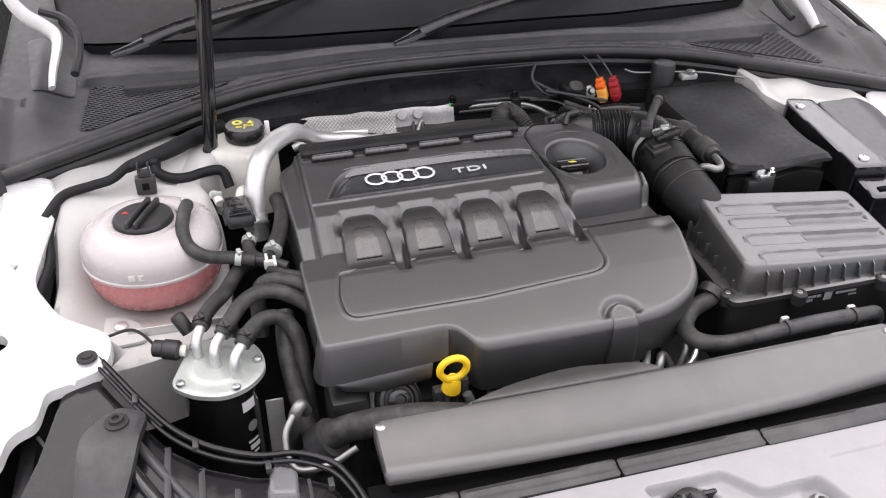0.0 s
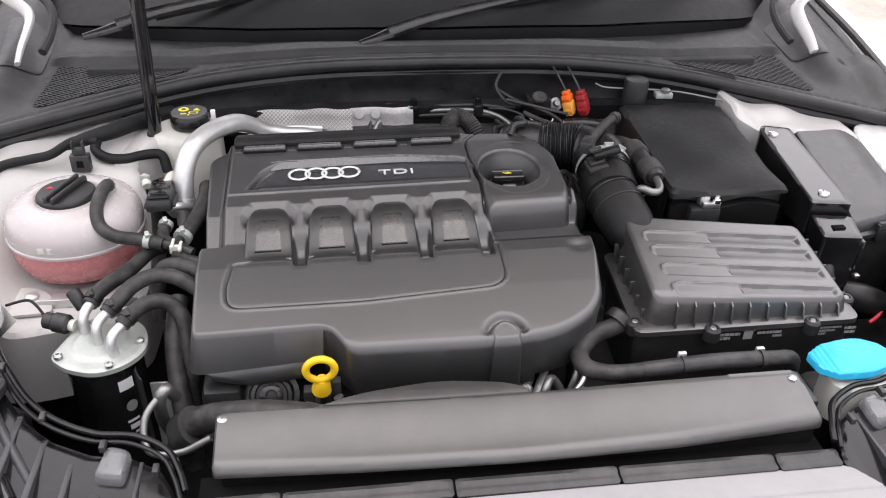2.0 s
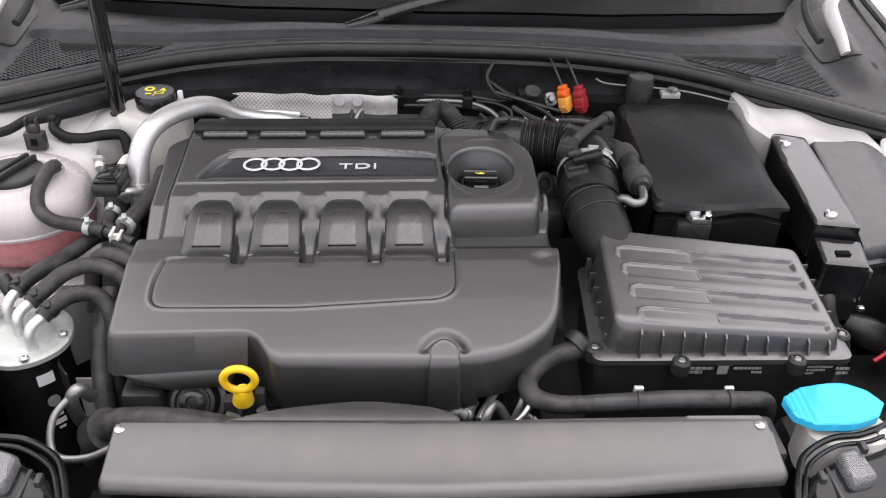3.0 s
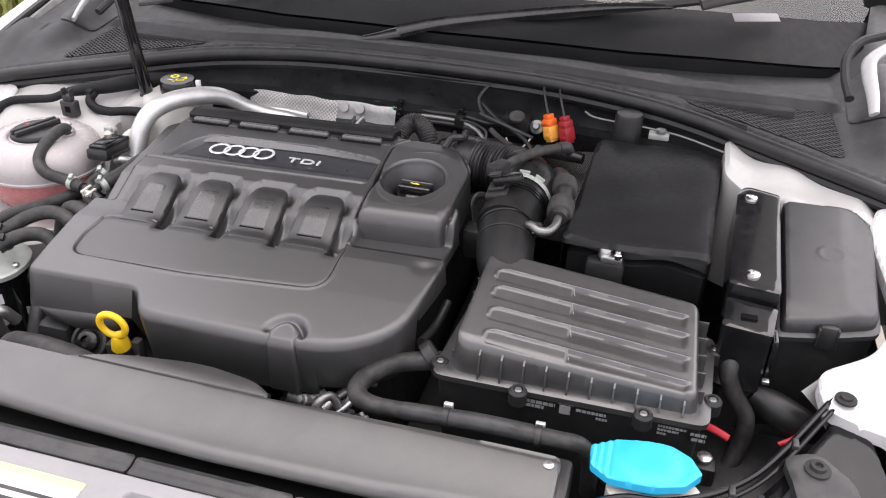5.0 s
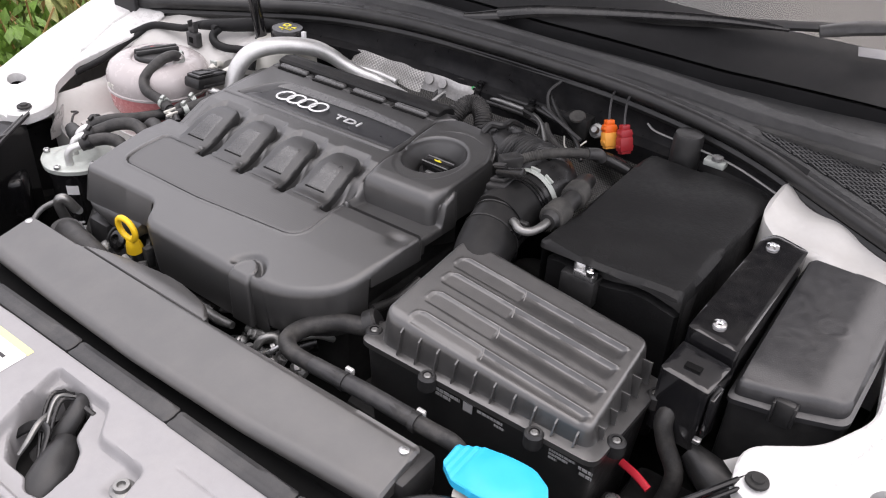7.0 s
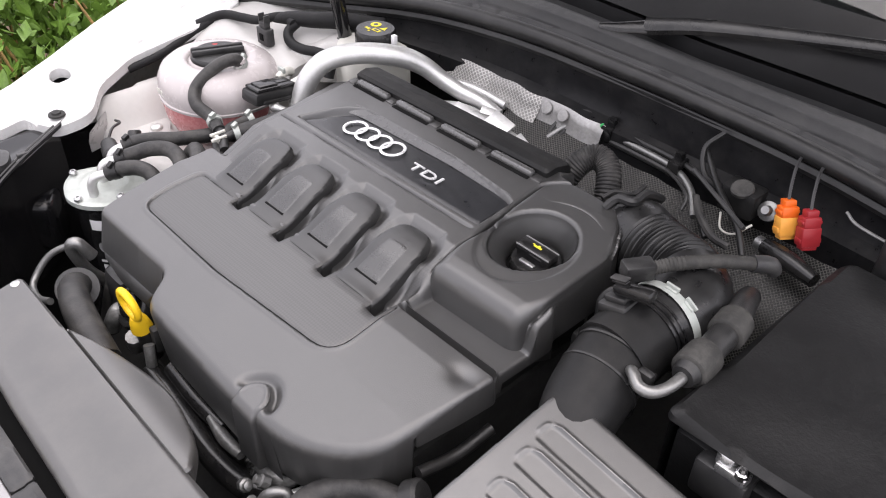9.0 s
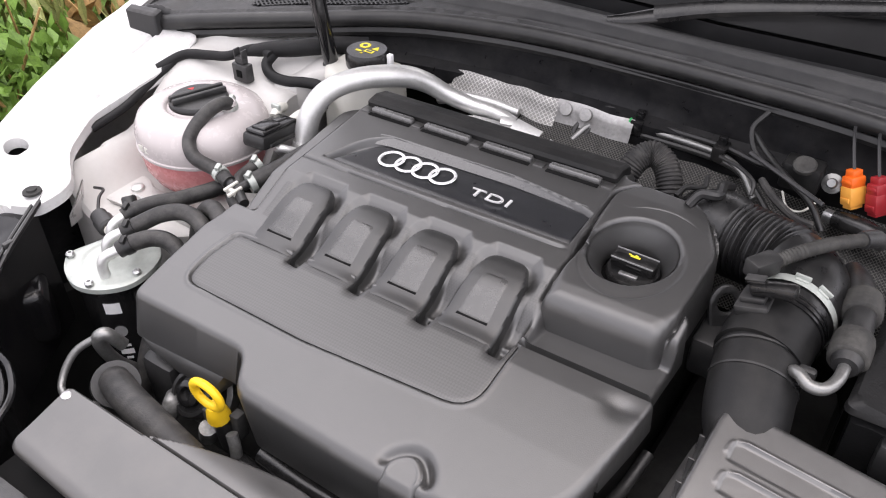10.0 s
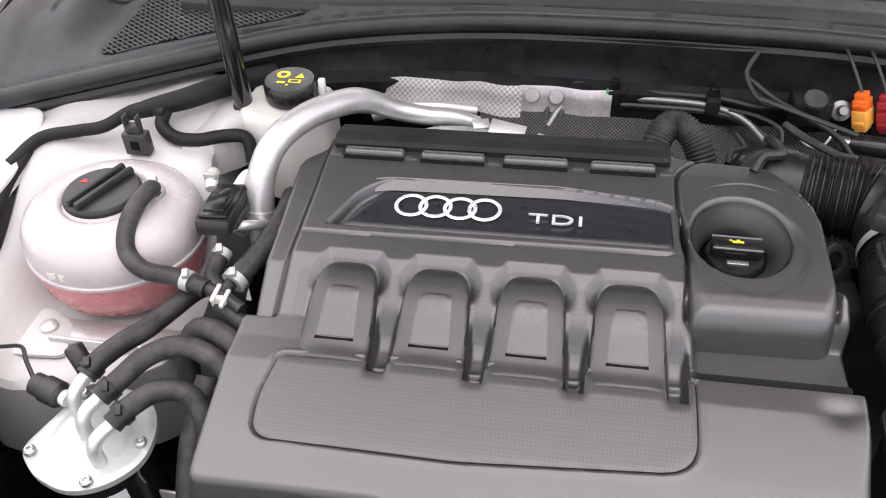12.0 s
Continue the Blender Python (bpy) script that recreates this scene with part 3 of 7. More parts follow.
part("plenum_wall", Geo().add(wall, [f for i in range(n) for f in ((i * 3, i * 3 + 1, i * 3 + 4, i * 3 + 3), (i * 3 + 1, i * 3 + 2, i * 3 + 5, i * 3 + 4))]), CABIN, car)
# sheet follows the whole pane and paints the cabin's darkness
part("cabin_shade", cab, CABIN, car, "black sheet under the glass for the dark cabin")
vin = Geo().box(-0.039, 0.039, -0.010, 0.010, 0, 0.001, 0.0004, m=at(0.954, 1.536, 0.989, 24, 0, 20))
part("glass_label", vin, SILVER, car, "pale label in the windscreen corner")

# ---- scuttle panel ----
scuttle = thing("scuttle_panel", (XC, 1.33, 0.85), "dark grey plastic scuttle panel below the windscreen", "car trim")
us = np.linspace(-0.756, 0.756, 80)
outline = [(XC + u, float(cowl_front(abs(u)))) for u in us]
outline += [(XC + u, float(np.interp(abs(u), [0, 0.3, 0.6, 0.69, 0.70, 0.756], [1.412, 1.432, 1.51, 1.55, 1.70, 1.70]))) for u in us[::-1]]


def grille_outline(s, grow=0.0):
    pts = [(0.405, 1.319), (0.56, 1.352), (0.624, 1.362), (0.632, 1.225), (0.618, 1.219), (0.572, 1.244), (0.48, 1.286)]
    c = Vector((0.565, 1.29))
    out = []
    for u, y in pts:
        p = Vector((u, y))
        p += (p - c).normalized() * grow
        out.append((XC + s * p.x, p.y))
    return rounded(out, 0.006, 3)


panel = shell(outline, cowl_z, None, step=0.006, r=0.002, holes=[grille_outline(1), grille_outline(-1)])
part("panel", panel, COWL, scuttle, sharp=60)
# rubber seal along the front lip
lip = [(XC + u, float(cowl_front(abs(u))) - 0.004, float(np.interp(abs(u), YF_U, YF_Z)) - 0.008) for u in np.linspace(-0.76, 0.76, 44)]
part("rubber_seal", Geo().tube(lip, 0.0115, 10, 2), RUBBER, scuttle, "black rubber bonnet seal")
lip2 = [(x, y + 0.001, z - 0.018) for x, y, z in lip]
part("seal_skirt", Geo().tube(lip2, 0.008, 8, 2), RUBBER, scuttle)
for s in (1, -1):
    go = grille_outline(s)
    gp = np.asarray(go)
    lat = Geo()
    sub = []
    for fam in (1, -1):
        for k in range(-48, 49):
            # one slanting bar, cut where it leaves the opening
            c = k * 0.0105
            ts = np.arange(-0.4, 0.4, 0.004)
            ax, ay = XC + s * 0.565 + ts * 0.82 - c * 0.35, 1.29 + fam * ts * 0.57 + c * 0.9
            dd = edge_distance(go, ax, ay)[0]
            inside_ = np.where(dd > -0.001)[0]
            if len(inside_) < 2:
                continue
            i0, i1 = inside_[0], inside_[-1]
            p0, p1 = (Vector((ax[i], ay[i], float(cowl_z(np.array(ax[i]), np.array(ay[i]))) - 0.002)) for i in (i0, i1))
            d = (p1 - p0).normalized()
            side = d.cross(Vector((0, 0, 1))).normalized() * 0.00125
            up = Vector((0, 0, 0.002))
            quad = [p0 - side - up, p0 + side - up, p0 + side + up, p0 - side + up]
            quad += [q + (p1 - p0) for q in quad]
            lat.add(quad, [(0, 1, 5, 4), (1, 2, 6, 5), (2, 3, 7, 6), (3, 0, 4, 7)])
    gr = part("air_grille", lat, COWL, scuttle, "black honeycomb air intake grille")
    # black sheet under the lattice, shade put in as colour
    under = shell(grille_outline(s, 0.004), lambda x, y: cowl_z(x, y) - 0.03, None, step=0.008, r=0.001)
    part("grille_shade", under, CAVITY_SHADE, gr)
    # end block of the panel beside the fender
    blk = shell(rounded([(XC + s * 0.70, 1.158), (XC + s * 0.762, 1.13), (XC + s * 0.775, 1.15), (XC + s * 0.765, 1.30), (XC + s * 0.70, 1.30)], 0.008),
                lambda x, y: cowl_z(x, y) + 0.012 * ramp1(np.abs(x - XC), 0.715, 0.75), 0.85, step=0.004, r=0.003)
    part("end_block", blk, COWL, scuttle)
    cap = rounded([(XC + s * 0.722, 1.118, 0.004), (XC + s * 0.768, 1.104, 0.004), (XC + s * 0.776, 1.122, 0.004), (XC + s * 0.730, 1.140, 0.004)], 0.004)
    part("end_cap", shell(cap, lambda x, y: 0.893 + 0.10 * (np.abs(x - XC) - 0.722), 0.852, step=0.003, r=0.003), COWL, scuttle, "upright rubber end cap")
    edge_y = [1.125, 1.2, 1.3, 1.4, 1.5, 1.6]
    part("edge_strip", Geo().tube([(XC + s * (0.772 + 0.02 * (y - 1.125)), y, float(fender_z(np.array(0.772), np.array(y))) + 0.004) for y in edge_y], 0.007, 8, 4), RUBBER, scuttle, "black rubber strip beside the fender")
    part("hinge_arm", Geo().tube([(XC + s * 0.672, 1.315, 0.928), (XC + s * 0.669, 1.340, 0.946), (XC + s * 0.662, 1.372, 0.968), (XC + s * 0.662, 1.390, 0.982), (XC + s * 0.676, 1.402, 0.994), (XC + s * 0.704, 1.414, 1.012), (XC + s * 0.722, 1.425, 1.04), (XC + s * 0.728, 1.435, 1.09)], [0.008, 0.010, 0.012, 0.013, 0.013, 0.013, 0.012, 0.011], 12, 6, squash=0.55), WHITE, car, "white painted bonnet hinge arm")
    part("hinge_trim", Geo().tube([(XC + s * 0.640, 1.345, 0.936), (XC + s * 0.634, 1.385, 0.952), (XC + s * 0.636, 1.425, 0.972), (XC + s * 0.655, 1.455, 0.99), (XC + s * 0.69, 1.47, 1.0)], 0.007, 8, 5), COWL, scuttle)
    part("hinge_recess", shell(rounded([(XC + s * 0.645, 1.33), (XC + s * 0.70, 1.31), (XC + s * 0.72, 1.47), (XC + s * 0.65, 1.47)], 0.01), lambda x, y: cowl_z(x, y) + 0.003, None, step=0.006, r=0.001), PLASTIC, scuttle)


def wiper(px, py, pz, tx, ty, tz):
    w = thing("windscreen_wiper", (px, py, pz), "black windscreen wiper resting on the glass", "wiper", "windscreen wipers")
    p, t = Vector((px, py, pz)), Vector((tx, ty, tz))
    if px > 0:
        part("pivot", Geo().turn([(0.0125, -0.01), (0.0125, 0.005), (0.011, 0.008), (0.001, 0.009)], at(px - 0.086, py - 0.022, pz - 0.012), 18), PLASTIC, w)
    part("arm_foot", Geo().tube([p + Vector((-0.050, -0.030, -0.001)), p + Vector((-0.025, -0.020, 0.003)), p + Vector((0.004, -0.002, 0.008))], [0.006, 0.008, 0.010], 10, 4, squash=0.4), PLASTIC_SHINY, w)
    mid = p.lerp(t, 0.55) + Vector((0, -0.004, 0.012))
    part("wiper_arm", Geo().tube([p + Vector((0, 0, 0.008)), p.lerp(mid, 0.3) + Vector((0, 0, 0.012)), mid, p.lerp(t, 0.75)], [0.013, 0.011, 0.008, 0.006], 8, 5, squash=0.55), PLASTIC_SHINY, w)
    blade = part("wiper_blade", Geo().tube([p.lerp(t, 0.12) + Vector((0, 0.02, 0.0)), p.lerp(t, 0.6) + Vector((0, 0.006, 0.004)), p.lerp(t, 1.25)], [0.006, 0.009, 0.006], 8, 8, squash=0.7), PLASTIC, w)
    return w


first = wiper(0.372, 1.388, 0.940, 0.964, 1.552, 1.022)
part("arm_joint", Geo().tube([(0.862, 1.496, 1.012), (0.90, 1.510, 1.022), (0.945, 1.528, 1.030), (0.968, 1.538, 1.031)], [0.010, 0.012, 0.012, 0.009], 10, 4, squash=0.6), GREY_TRIM, first, "grey joint between arm and blade")
wiper(-0.085, 1.425, 0.945, 0.40, 1.56, 1.018)


# ---- engine cover ----
def zc(y):
    return np.interp(y, [0.70, 0.735, 0.80, 0.860, 0.885, 0.91, 0.94, 0.965, 1.03, 1.10, 1.13, 1.155], [0.800, 0.8085, 0.822, 0.8325, 0.8325, 0.835, 0.8485, 0.860, 0.866, 0.874, 0.874, 0.862])


COVER_LINE = rounded([(0.098, 0.753, 0.010), (0.255, 0.755, 0.014), (0.279, 0.718, 0.012), (0.43, 0.715), (0.53, 0.720, 0.05), (0.592, 0.761, 0.06), (0.604, 0.85), (0.607, 0.885, 0.006),
                      (0.60, 0.892, 0.004), (0.602, 0.965, 0.01), (0.594, 0.975), (0.594, 1.062, 0.02), (0.562, 1.12, 0.02), (0.468, 1.128), (0.466, 1.160, 0.01), (0.122, 1.158, 0.02),
                      (0.112, 1.125), (0.092, 1.105, 0.02), (0.100, 0.915, 0.004), (0.094, 0.905), (0.094, 0.86)], 0.006)
PANEL_LINE = rounded([(0.140, 0.868, 0.006), (0.133, 0.83, 0.01), (0.136, 0.7915, 0.02), (0.30, 0.790), (0.479, 0.8015, 0.028), (0.479, 0.884, 0.006)], 0.01)


UB_LINE = rounded([(0.4445, 0.7132, 0.003), (0.4445, 0.734, 0.014), (0.462, 0.7475, 0.02), (0.4795, 0.734, 0.014), (0.4795, 0.7132, 0.003)], 0.012)
TOWER_LINE = rounded([(0.473, 0.926, 0.008), (0.587, 0.929, 0.012), (0.592, 0.96), (0.592, 1.056, 0.012), (0.554, 1.122, 0.015), (0.49, 1.128, 0.02), (0.468, 1.10), (0.469, 1.055, 0.01), (0.476, 1.01)], 0.01)


RECESS = rounded([(0.147, 1.0025, 0.002), (0.168, 1.050, 0.02), (0.194, 1.0685, 0.012), (0.36, 1.0705, 0.02), (0.450, 1.0605, 0.01), (0.463, 1.055, 0.002), (0.463, 1.0035, 0.002)], 0.01)


def cover_z(x, y):
    z = zc(y)
    # shoulder left of the seam
    z = z - 0.014 * (1 - ramp1(x, 0.116, 0.1235)) * ramp1(y, 0.905, 0.915)
    # seam beside the badge deck and round the lower panel
    z = z - 0.006 * np.exp(-(((x - 0.1235) / 0.0018) ** 2)) * ramp1(y, 0.905, 0.912)
    z = z - 0.0035 * np.exp(-(((y - 0.994 - 0.012 * (x - 0.3)) / 0.0014) ** 2)) * ramp1(x, 0.122, 0.13) * (1 - ramp1(x, 0.455, 0.465))
    d = edge_distance(PANEL_LINE, x, y)[0]
    z = z - 0.0035 * ramp1(d, -0.001, 0.0012)
    z = z + 0.0009 * np.exp(-(((d + 0.0032) / 0.0018) ** 2))
    # step behind the flat corner plate
    z = z - 0.016 * np.exp(-(((y - 0.8895) / 0.0042) ** 4)) * ramp1(x, 0.474, 0.482)
    z = z - 0.004 * ramp1(y, 0.893, 0.897) * ramp1(x, 0.470, 0.478) * (1 - ramp1(y, 0.93, 0.94))
    # corner dip near the ear
    z = z - 0.004 * np.exp(-(((x - 0.585) / 0.014) ** 2 + ((y - 0.865) / 0.010) ** 2))
    # slots between the lobes
    for k in range(4):
        c = 0.2230 + 0.0805 * k
        z = z - 0.017 * np.exp(-(((x - c) / 0.0088) ** 6)) * ramp1(y, 0.853, 0.857) * (1 - ramp1(y, 0.893, 0.928))
        # bevelled collar round the back of each lobe
        cx = 0.183 + 0.0808 * k
        e = edge_distance([(cx - 0.0385, 0.925), (cx - 0.0370, 0.955), (cx - 0.025, 0.973), (cx + 0.025, 0.973), (cx + 0.0370, 0.955), (cx + 0.0385, 0.925)], x, y)[0]
        z = z - 0.0065 * np.clip(e / 0.011, 0, 1) * ramp1(y, 0.930, 0.945)
    # bump over the front fixing
    e = edge_distance(UB_LINE, x, y)[0]
    z = z - 0.0058 * np.exp(-(((e + 0.004) / 0.0048) ** 2)) * ramp1(y, 0.722, 0.736) * (1 + 0.6 * ramp1(x, 0.462, 0.482))
    # joint beside the filler tower
    e = edge_distance(TOWER_LINE, x, y)[0]
    z = z - 0.006 * np.exp(-(((e + 0.0015) / 0.0018) ** 2)) * ramp1(y, 0.93, 0.94)
    # flat shelf at the filler tower's foot
    shelf = ramp1(x, 0.476, 0.484) * ramp1(y, 0.893, 0.897) * (1 - ramp1(y, 0.935, 0.945))
    z = z * (1 - shelf) + shelf * (0.8225 - 0.05 * (y - 0.893))
    # badge recess
    return z - 0.0105 * np.clip(edge_distance(RECESS, x, y)[0] / 0.0048, 0, 1)


def cover_low(x, y):
    if y < 0.80:
        if x < 0.252:
            return 0.763 + 0.06 * (x - 0.11)
        return 0.728 if x < 0.50 else 0.740
    if x > 0.58:
        return 0.800 if y < 0.9 else 0.810
    if y > 1.1:
        return 0.80
    return 0.762


cover = thing("engine_cover", (0.34, 0.93, 0.75), "black moulded plastic engine cover with chrome badge", "engine cover")
bowl_cut = [(0.527 + 0.058 * math.cos(a), 1.022 + 0.068 * math.sin(a)) for a in np.linspace(0, 2 * math.pi, 40, endpoint=False)]


def cover_r(x, y):
    """Rim radius: a broad roll along the front, a small one elsewhere."""
    front_ = (1 - ramp1(y, 0.79, 0.85)) * ramp1(x, 0.27, 0.285)
    low_left = (1 - ramp1(y, 0.762, 0.775)) * (1 - ramp1(x, 0.235, 0.25))
    return 0.0045 + 0.0060 * front_ + 0.001 * low_left


part("cover_body", shell(COVER_LINE, cover_z, cover_low, step=0.0016, r=cover_r, holes=[bowl_cut],
                         draft=lambda x, y: 0.010 if x < 0.25 and y < 0.775 else (-0.006 if y < 0.80 else 0.001)), COVER, cover, sharp=50)
weave_line = rounded([(0.1413, 0.867, 0.005), (0.1343, 0.83, 0.01), (0.1372, 0.7928, 0.019), (0.30, 0.7913), (0.4778, 0.8027, 0.027), (0.4778, 0.883, 0.005)], 0.01)
slots_ = [rounded([(0.2230 + 0.0805 * k - 0.009, 0.90), (0.2230 + 0.0805 * k - 0.0085, 0.8610, 0.0015), (0.2230 + 0.0805 * k + 0.0085, 0.8590, 0.0015), (0.2230 + 0.0805 * k + 0.009, 0.90)], 0.002) for k in range(4)]
part("lower_panel", shell(weave_line, lambda x, y: zc(y) - 0.0007 - 0.002 * sum(np.exp(-(((x - 0.223 - 0.0805 * k) / 0.0095) ** 4)) for k in range(4)) * ramp1(y, 0.850, 0.862), 0.812, step=0.002, r=0.0008, holes=slots_), WEAVE, cover, "black plastic panel with carbon-look weave")
# lobes over the intake ports
LOBE_Y = np.linspace(0.86, 0.962, 52)
LOBE_Z = np.interp(LOBE_Y, [0.86, 0.880, 0.890, 0.900, 0.912, 0.924, 0.936, 0.948, 0.956, 0.962], [0.8325, 0.8345, 0.8380, 0.8432, 0.8495, 0.8540, 0.8572, 0.8592, 0.8590, 0.857])
for _ in range(3):
    LOBE_Z[1:-1] = (LOBE_Z[:-2] + 2 * LOBE_Z[1:-1] + LOBE_Z[2:]) / 4
for k in range(4):
    cx = 0.183 + 0.0808 * k
    arch = rounded([(cx - 0.0325, 0.866, 0.003), (cx - 0.0285, 0.938, 0.012), (cx - 0.019, 0.9600, 0.012), (cx + 0.019, 0.9600, 0.012), (cx + 0.0285, 0.938, 0.012), (cx + 0.0325, 0.866, 0.003)], 0.01)

    def lobe_z(x, y, cx=cx):
        z = np.interp(y, LOBE_Y, LOBE_Z)
        return z - 0.003 * np.abs((x - cx) / 0.031) ** 4

    lobe = part("port_lobe", shell(arch, lobe_z, 0.812, step=0.0016, r=0.0032, draft=0.0005), COVER_SHADED, cover)
    patch = rounded([(cx - 0.0165, 0.8885, 0.001), (cx - 0.0135, 0.931, 0.004), (cx + 0.0135, 0.931, 0.004), (cx + 0.0165, 0.8885, 0.001)], 0.002)
    part("smooth_insert", shell(patch, lambda x, y: lobe_z(x, y) + 0.0003, None, step=0.0018, r=0.0003), INSERT, lobe, "smooth light-catching insert")
    # near-black strip paints the shaded slit below the insert
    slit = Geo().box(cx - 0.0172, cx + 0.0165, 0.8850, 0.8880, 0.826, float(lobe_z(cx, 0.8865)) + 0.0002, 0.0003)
    part("insert_slit", slit, CAVITY_SHADE, lobe)
# textured webs between the lobes
for k in range(5):
    wx = 0.1426 + 0.0808 * k
    half = 0.0072 if 0 < k < 4 else 0.0055
    web = rounded([(wx - half, 0.906), (wx - half * 0.9, 0.951, 0.002), (wx + half * 0.9, 0.951, 0.002), (wx + half, 0.906)], 0.001, 2)
    part("textured_web", shell(web, lambda x, y: cover_z(x, y) + 0.0004, None, step=0.0016, r=0.0002), WEAVE, cover)
# smooth dark badge plate in the recess, with the sloping rim behind it and the dark scoop beside it
part("badge_plate", shell(rounded([(0.160, 1.0040, 0.002), (0.190, 1.0585, 0.014), (0.30, 1.0620, 0.01), (0.36, 1.0630), (0.448, 1.0585), (0.4625, 1.0545, 0.003), (0.4625, 1.0040, 0.003)], 0.004), lambda x, y: np.interp(y, [1.0, 1.01, 1.075], [0.8633, 0.8637, 0.8642]), 0.850, step=0.003, r=0.0015), INSERT_DARK, cover, "smooth dark badge plate")
rim_v, rim_n = [], 36
for i in range(rim_n + 1):
    x = 0.182 + 0.272 * i / rim_n
    yo = float(np.interp(x, [0.184, 0.194, 0.36, 0.450], [1.0655, 1.0685, 1.0705, 1.0605]))
    yi_ = yo - float(np.interp(x, [0.184, 0.21, 0.36, 0.454], [0.0105, 0.0092, 0.0075, 0.0020]))
    yo += 0.0018
    zo, zi = float(zc(yo)) + 0.0005, 0.8634
    rim_v += [(x, yi_, zi), (x, yo, zo), (x, yo + 0.0016, zo - 0.0020)]
# the rim's bright sheen is put into its paler colour
part("badge_rim", Geo().add(rim_v, [f for i in range(rim_n) for f in ((i * 3, i * 3 + 3, i * 3 + 4, i * 3 + 1), (i * 3 + 1, i * 3 + 4, i * 3 + 5, i * 3 + 2))]), SHEEN_GREY, cover, "smooth sloping rim behind the badge")
# chrome badge: four linked rings
slope = math.degrees(math.atan2(0.010, 0.07))
for k in range(4):
    r0, cx = 0.0143, 0.2225 + 0.0232 * k
    ring = Geo()
    nn, mm = 40, 8
    vs, fs = [], []
    for i in range(nn):
        a = 2 * math.pi * i / nn
        for j in range(mm):
            b = 2 * math.pi * j / mm
            rr = r0 + 0.0019 * math.cos(b)
            vs.append((rr * math.cos(a), rr * math.sin(a), 0.0012 * math.sin(b)))
    for i in range(nn):
        for j in range(mm):
            fs.append((i * mm + j, ((i + 1) % nn) * mm + j, ((i + 1) % nn) * mm + (j + 1) % mm, i * mm + (j + 1) % mm))
    part("badge_ring", ring.add(vs, fs, at(cx, 1.0345, 0.8665 + 0.0004 * (k % 2), slope * 0.2, 0, 0)), BADGE, cover, "chrome badge ring")
part("lettering", words("TDI", 0.0235, 0.0008, at(0.3585, 1.0205, 0.8672, slope * 0.2, 0, 0) @ Matrix.Diagonal((1.3, 0.78, 1, 1)), 1.08), BADGE, cover, "silver raised lettering")
# hinge-like bars along the rear edge
for a, b in ((0.142, 0.203), (0.220, 0.284), (0.302, 0.365), (0.386, 0.448)):
    part("rear_bar", Geo().box(a, b, 1.0985, 1.1090, 0.870, 0.8800, 0.0036, 3), SHEEN_GREY, cover)
    # black strip in front of the bar, shade given as colour
    part("bar_slit", Geo().box(a, b, 1.0935, 1.0988, 0.868, 0.8745, 0.0004), CAVITY_SHADE, cover)
for c in (0.134, 0.211, 0.293, 0.375, 0.457):
    part("rear_tab", Geo().box(c - 0.0065, c + 0.0065, 1.096, 1.108, 0.866, 0.8755, 0.0015), COVER, cover)
part("rear_roll", shell(rounded([(0.128, 1.110), (0.128, 1.160, 0.015), (0.462, 1.160, 0.015), (0.462, 1.110)], 0.004), lambda x, y: np.interp(y, [1.10, 1.112, 1.125, 1.145, 1.16], [0.879, 0.883, 0.885, 0.880, 0.868]), 0.83, step=0.003, r=0.003), ROLL, cover)
# front fixing bump with its raised outline
part("fixing_bump", shell(UB_LINE, lambda x, y: zc(y) + 0.0008 + 0.0008 * np.exp(-(((edge_distance(UB_LINE, x, y)[0] - 0.0035) / 0.0009) ** 2)) * ramp1(y, 0.716, 0.722),
                          0.734, step=0.0012, r=lambda x, y: 0.0012 + 0.0088 * (1 - ramp1(y, 0.716, 0.728)), draft=0.0003), COVER, cover, sharp=50)

# filler tower with its bowl
BX, BY, BA, BB = 0.5210, 1.0235, 0.0425, 0.0475      # the bowl's rim
OX, OY, OR = 0.519, 1.032, 0.0290                     # the well round the cap


def tower_top(x, y):
    disc = np.hypot((x - 0.5255) / 0.050, (y - 1.011) / 0.059)
    return np.interp(y, [0.92, 0.935, 0.95, 1.0, 1.1, 1.14], [0.855, 0.860, 0.8635, 0.867, 0.873, 0.870]) - 0.0022 * (1 - ramp1(disc, 0.93, 1.0)) * (1 - ramp1(y, 1.03, 1.06))


bowl_rim = [(BX + BA * math.cos(a), BY + BB * math.sin(a)) for a in np.linspace(0, 2 * math.pi, 48, endpoint=False)]
part("filler_tower", shell(TOWER_LINE, tower_top, 0.816, step=0.002, r=lambda x, y: 0.0045 + 0.010 * (1 - ramp1(y, 0.935, 0.975)), draft=0.003, holes=[bowl_rim]), COVER, cover, "black tower with a bowl round the oil filler", sharp=50)
bowl_v, bowl_f, nb, mb = [], [], 48, 12
for k in range(nb):
    a = 2 * math.pi * k / nb
    for j in range(mb + 1):
        q = j / mb
        x0, y0 = BX + (BA - 0.0002) * math.cos(a), BY + (BB - 0.0002) * math.sin(a)
        x1, y1 = OX + OR * math.cos(a), OY + OR * math.sin(a)
        x, y = x0 + (x1 - x0) * q, y0 + (y1 - y0) * q
        drop = 0.0015 * ramp1(q, 0.0, 0.10) + 0.026 * q + 0.005 * ramp1(q, 0.92, 1.0)
        bowl_v.append((x, y, float(tower_top(x0, y0)) - 0.0035 - drop))
for k in range(nb):
    for j in range(mb):
        a, b = k * (mb + 1) + j, ((k + 1) % nb) * (mb + 1) + j
        bowl_f.append((a, b, b + 1, a + 1))
part("filler_bowl", Geo().add(bowl_v, bowl_f), COVER, cover, "smooth dark bowl sloping to the oil cap")
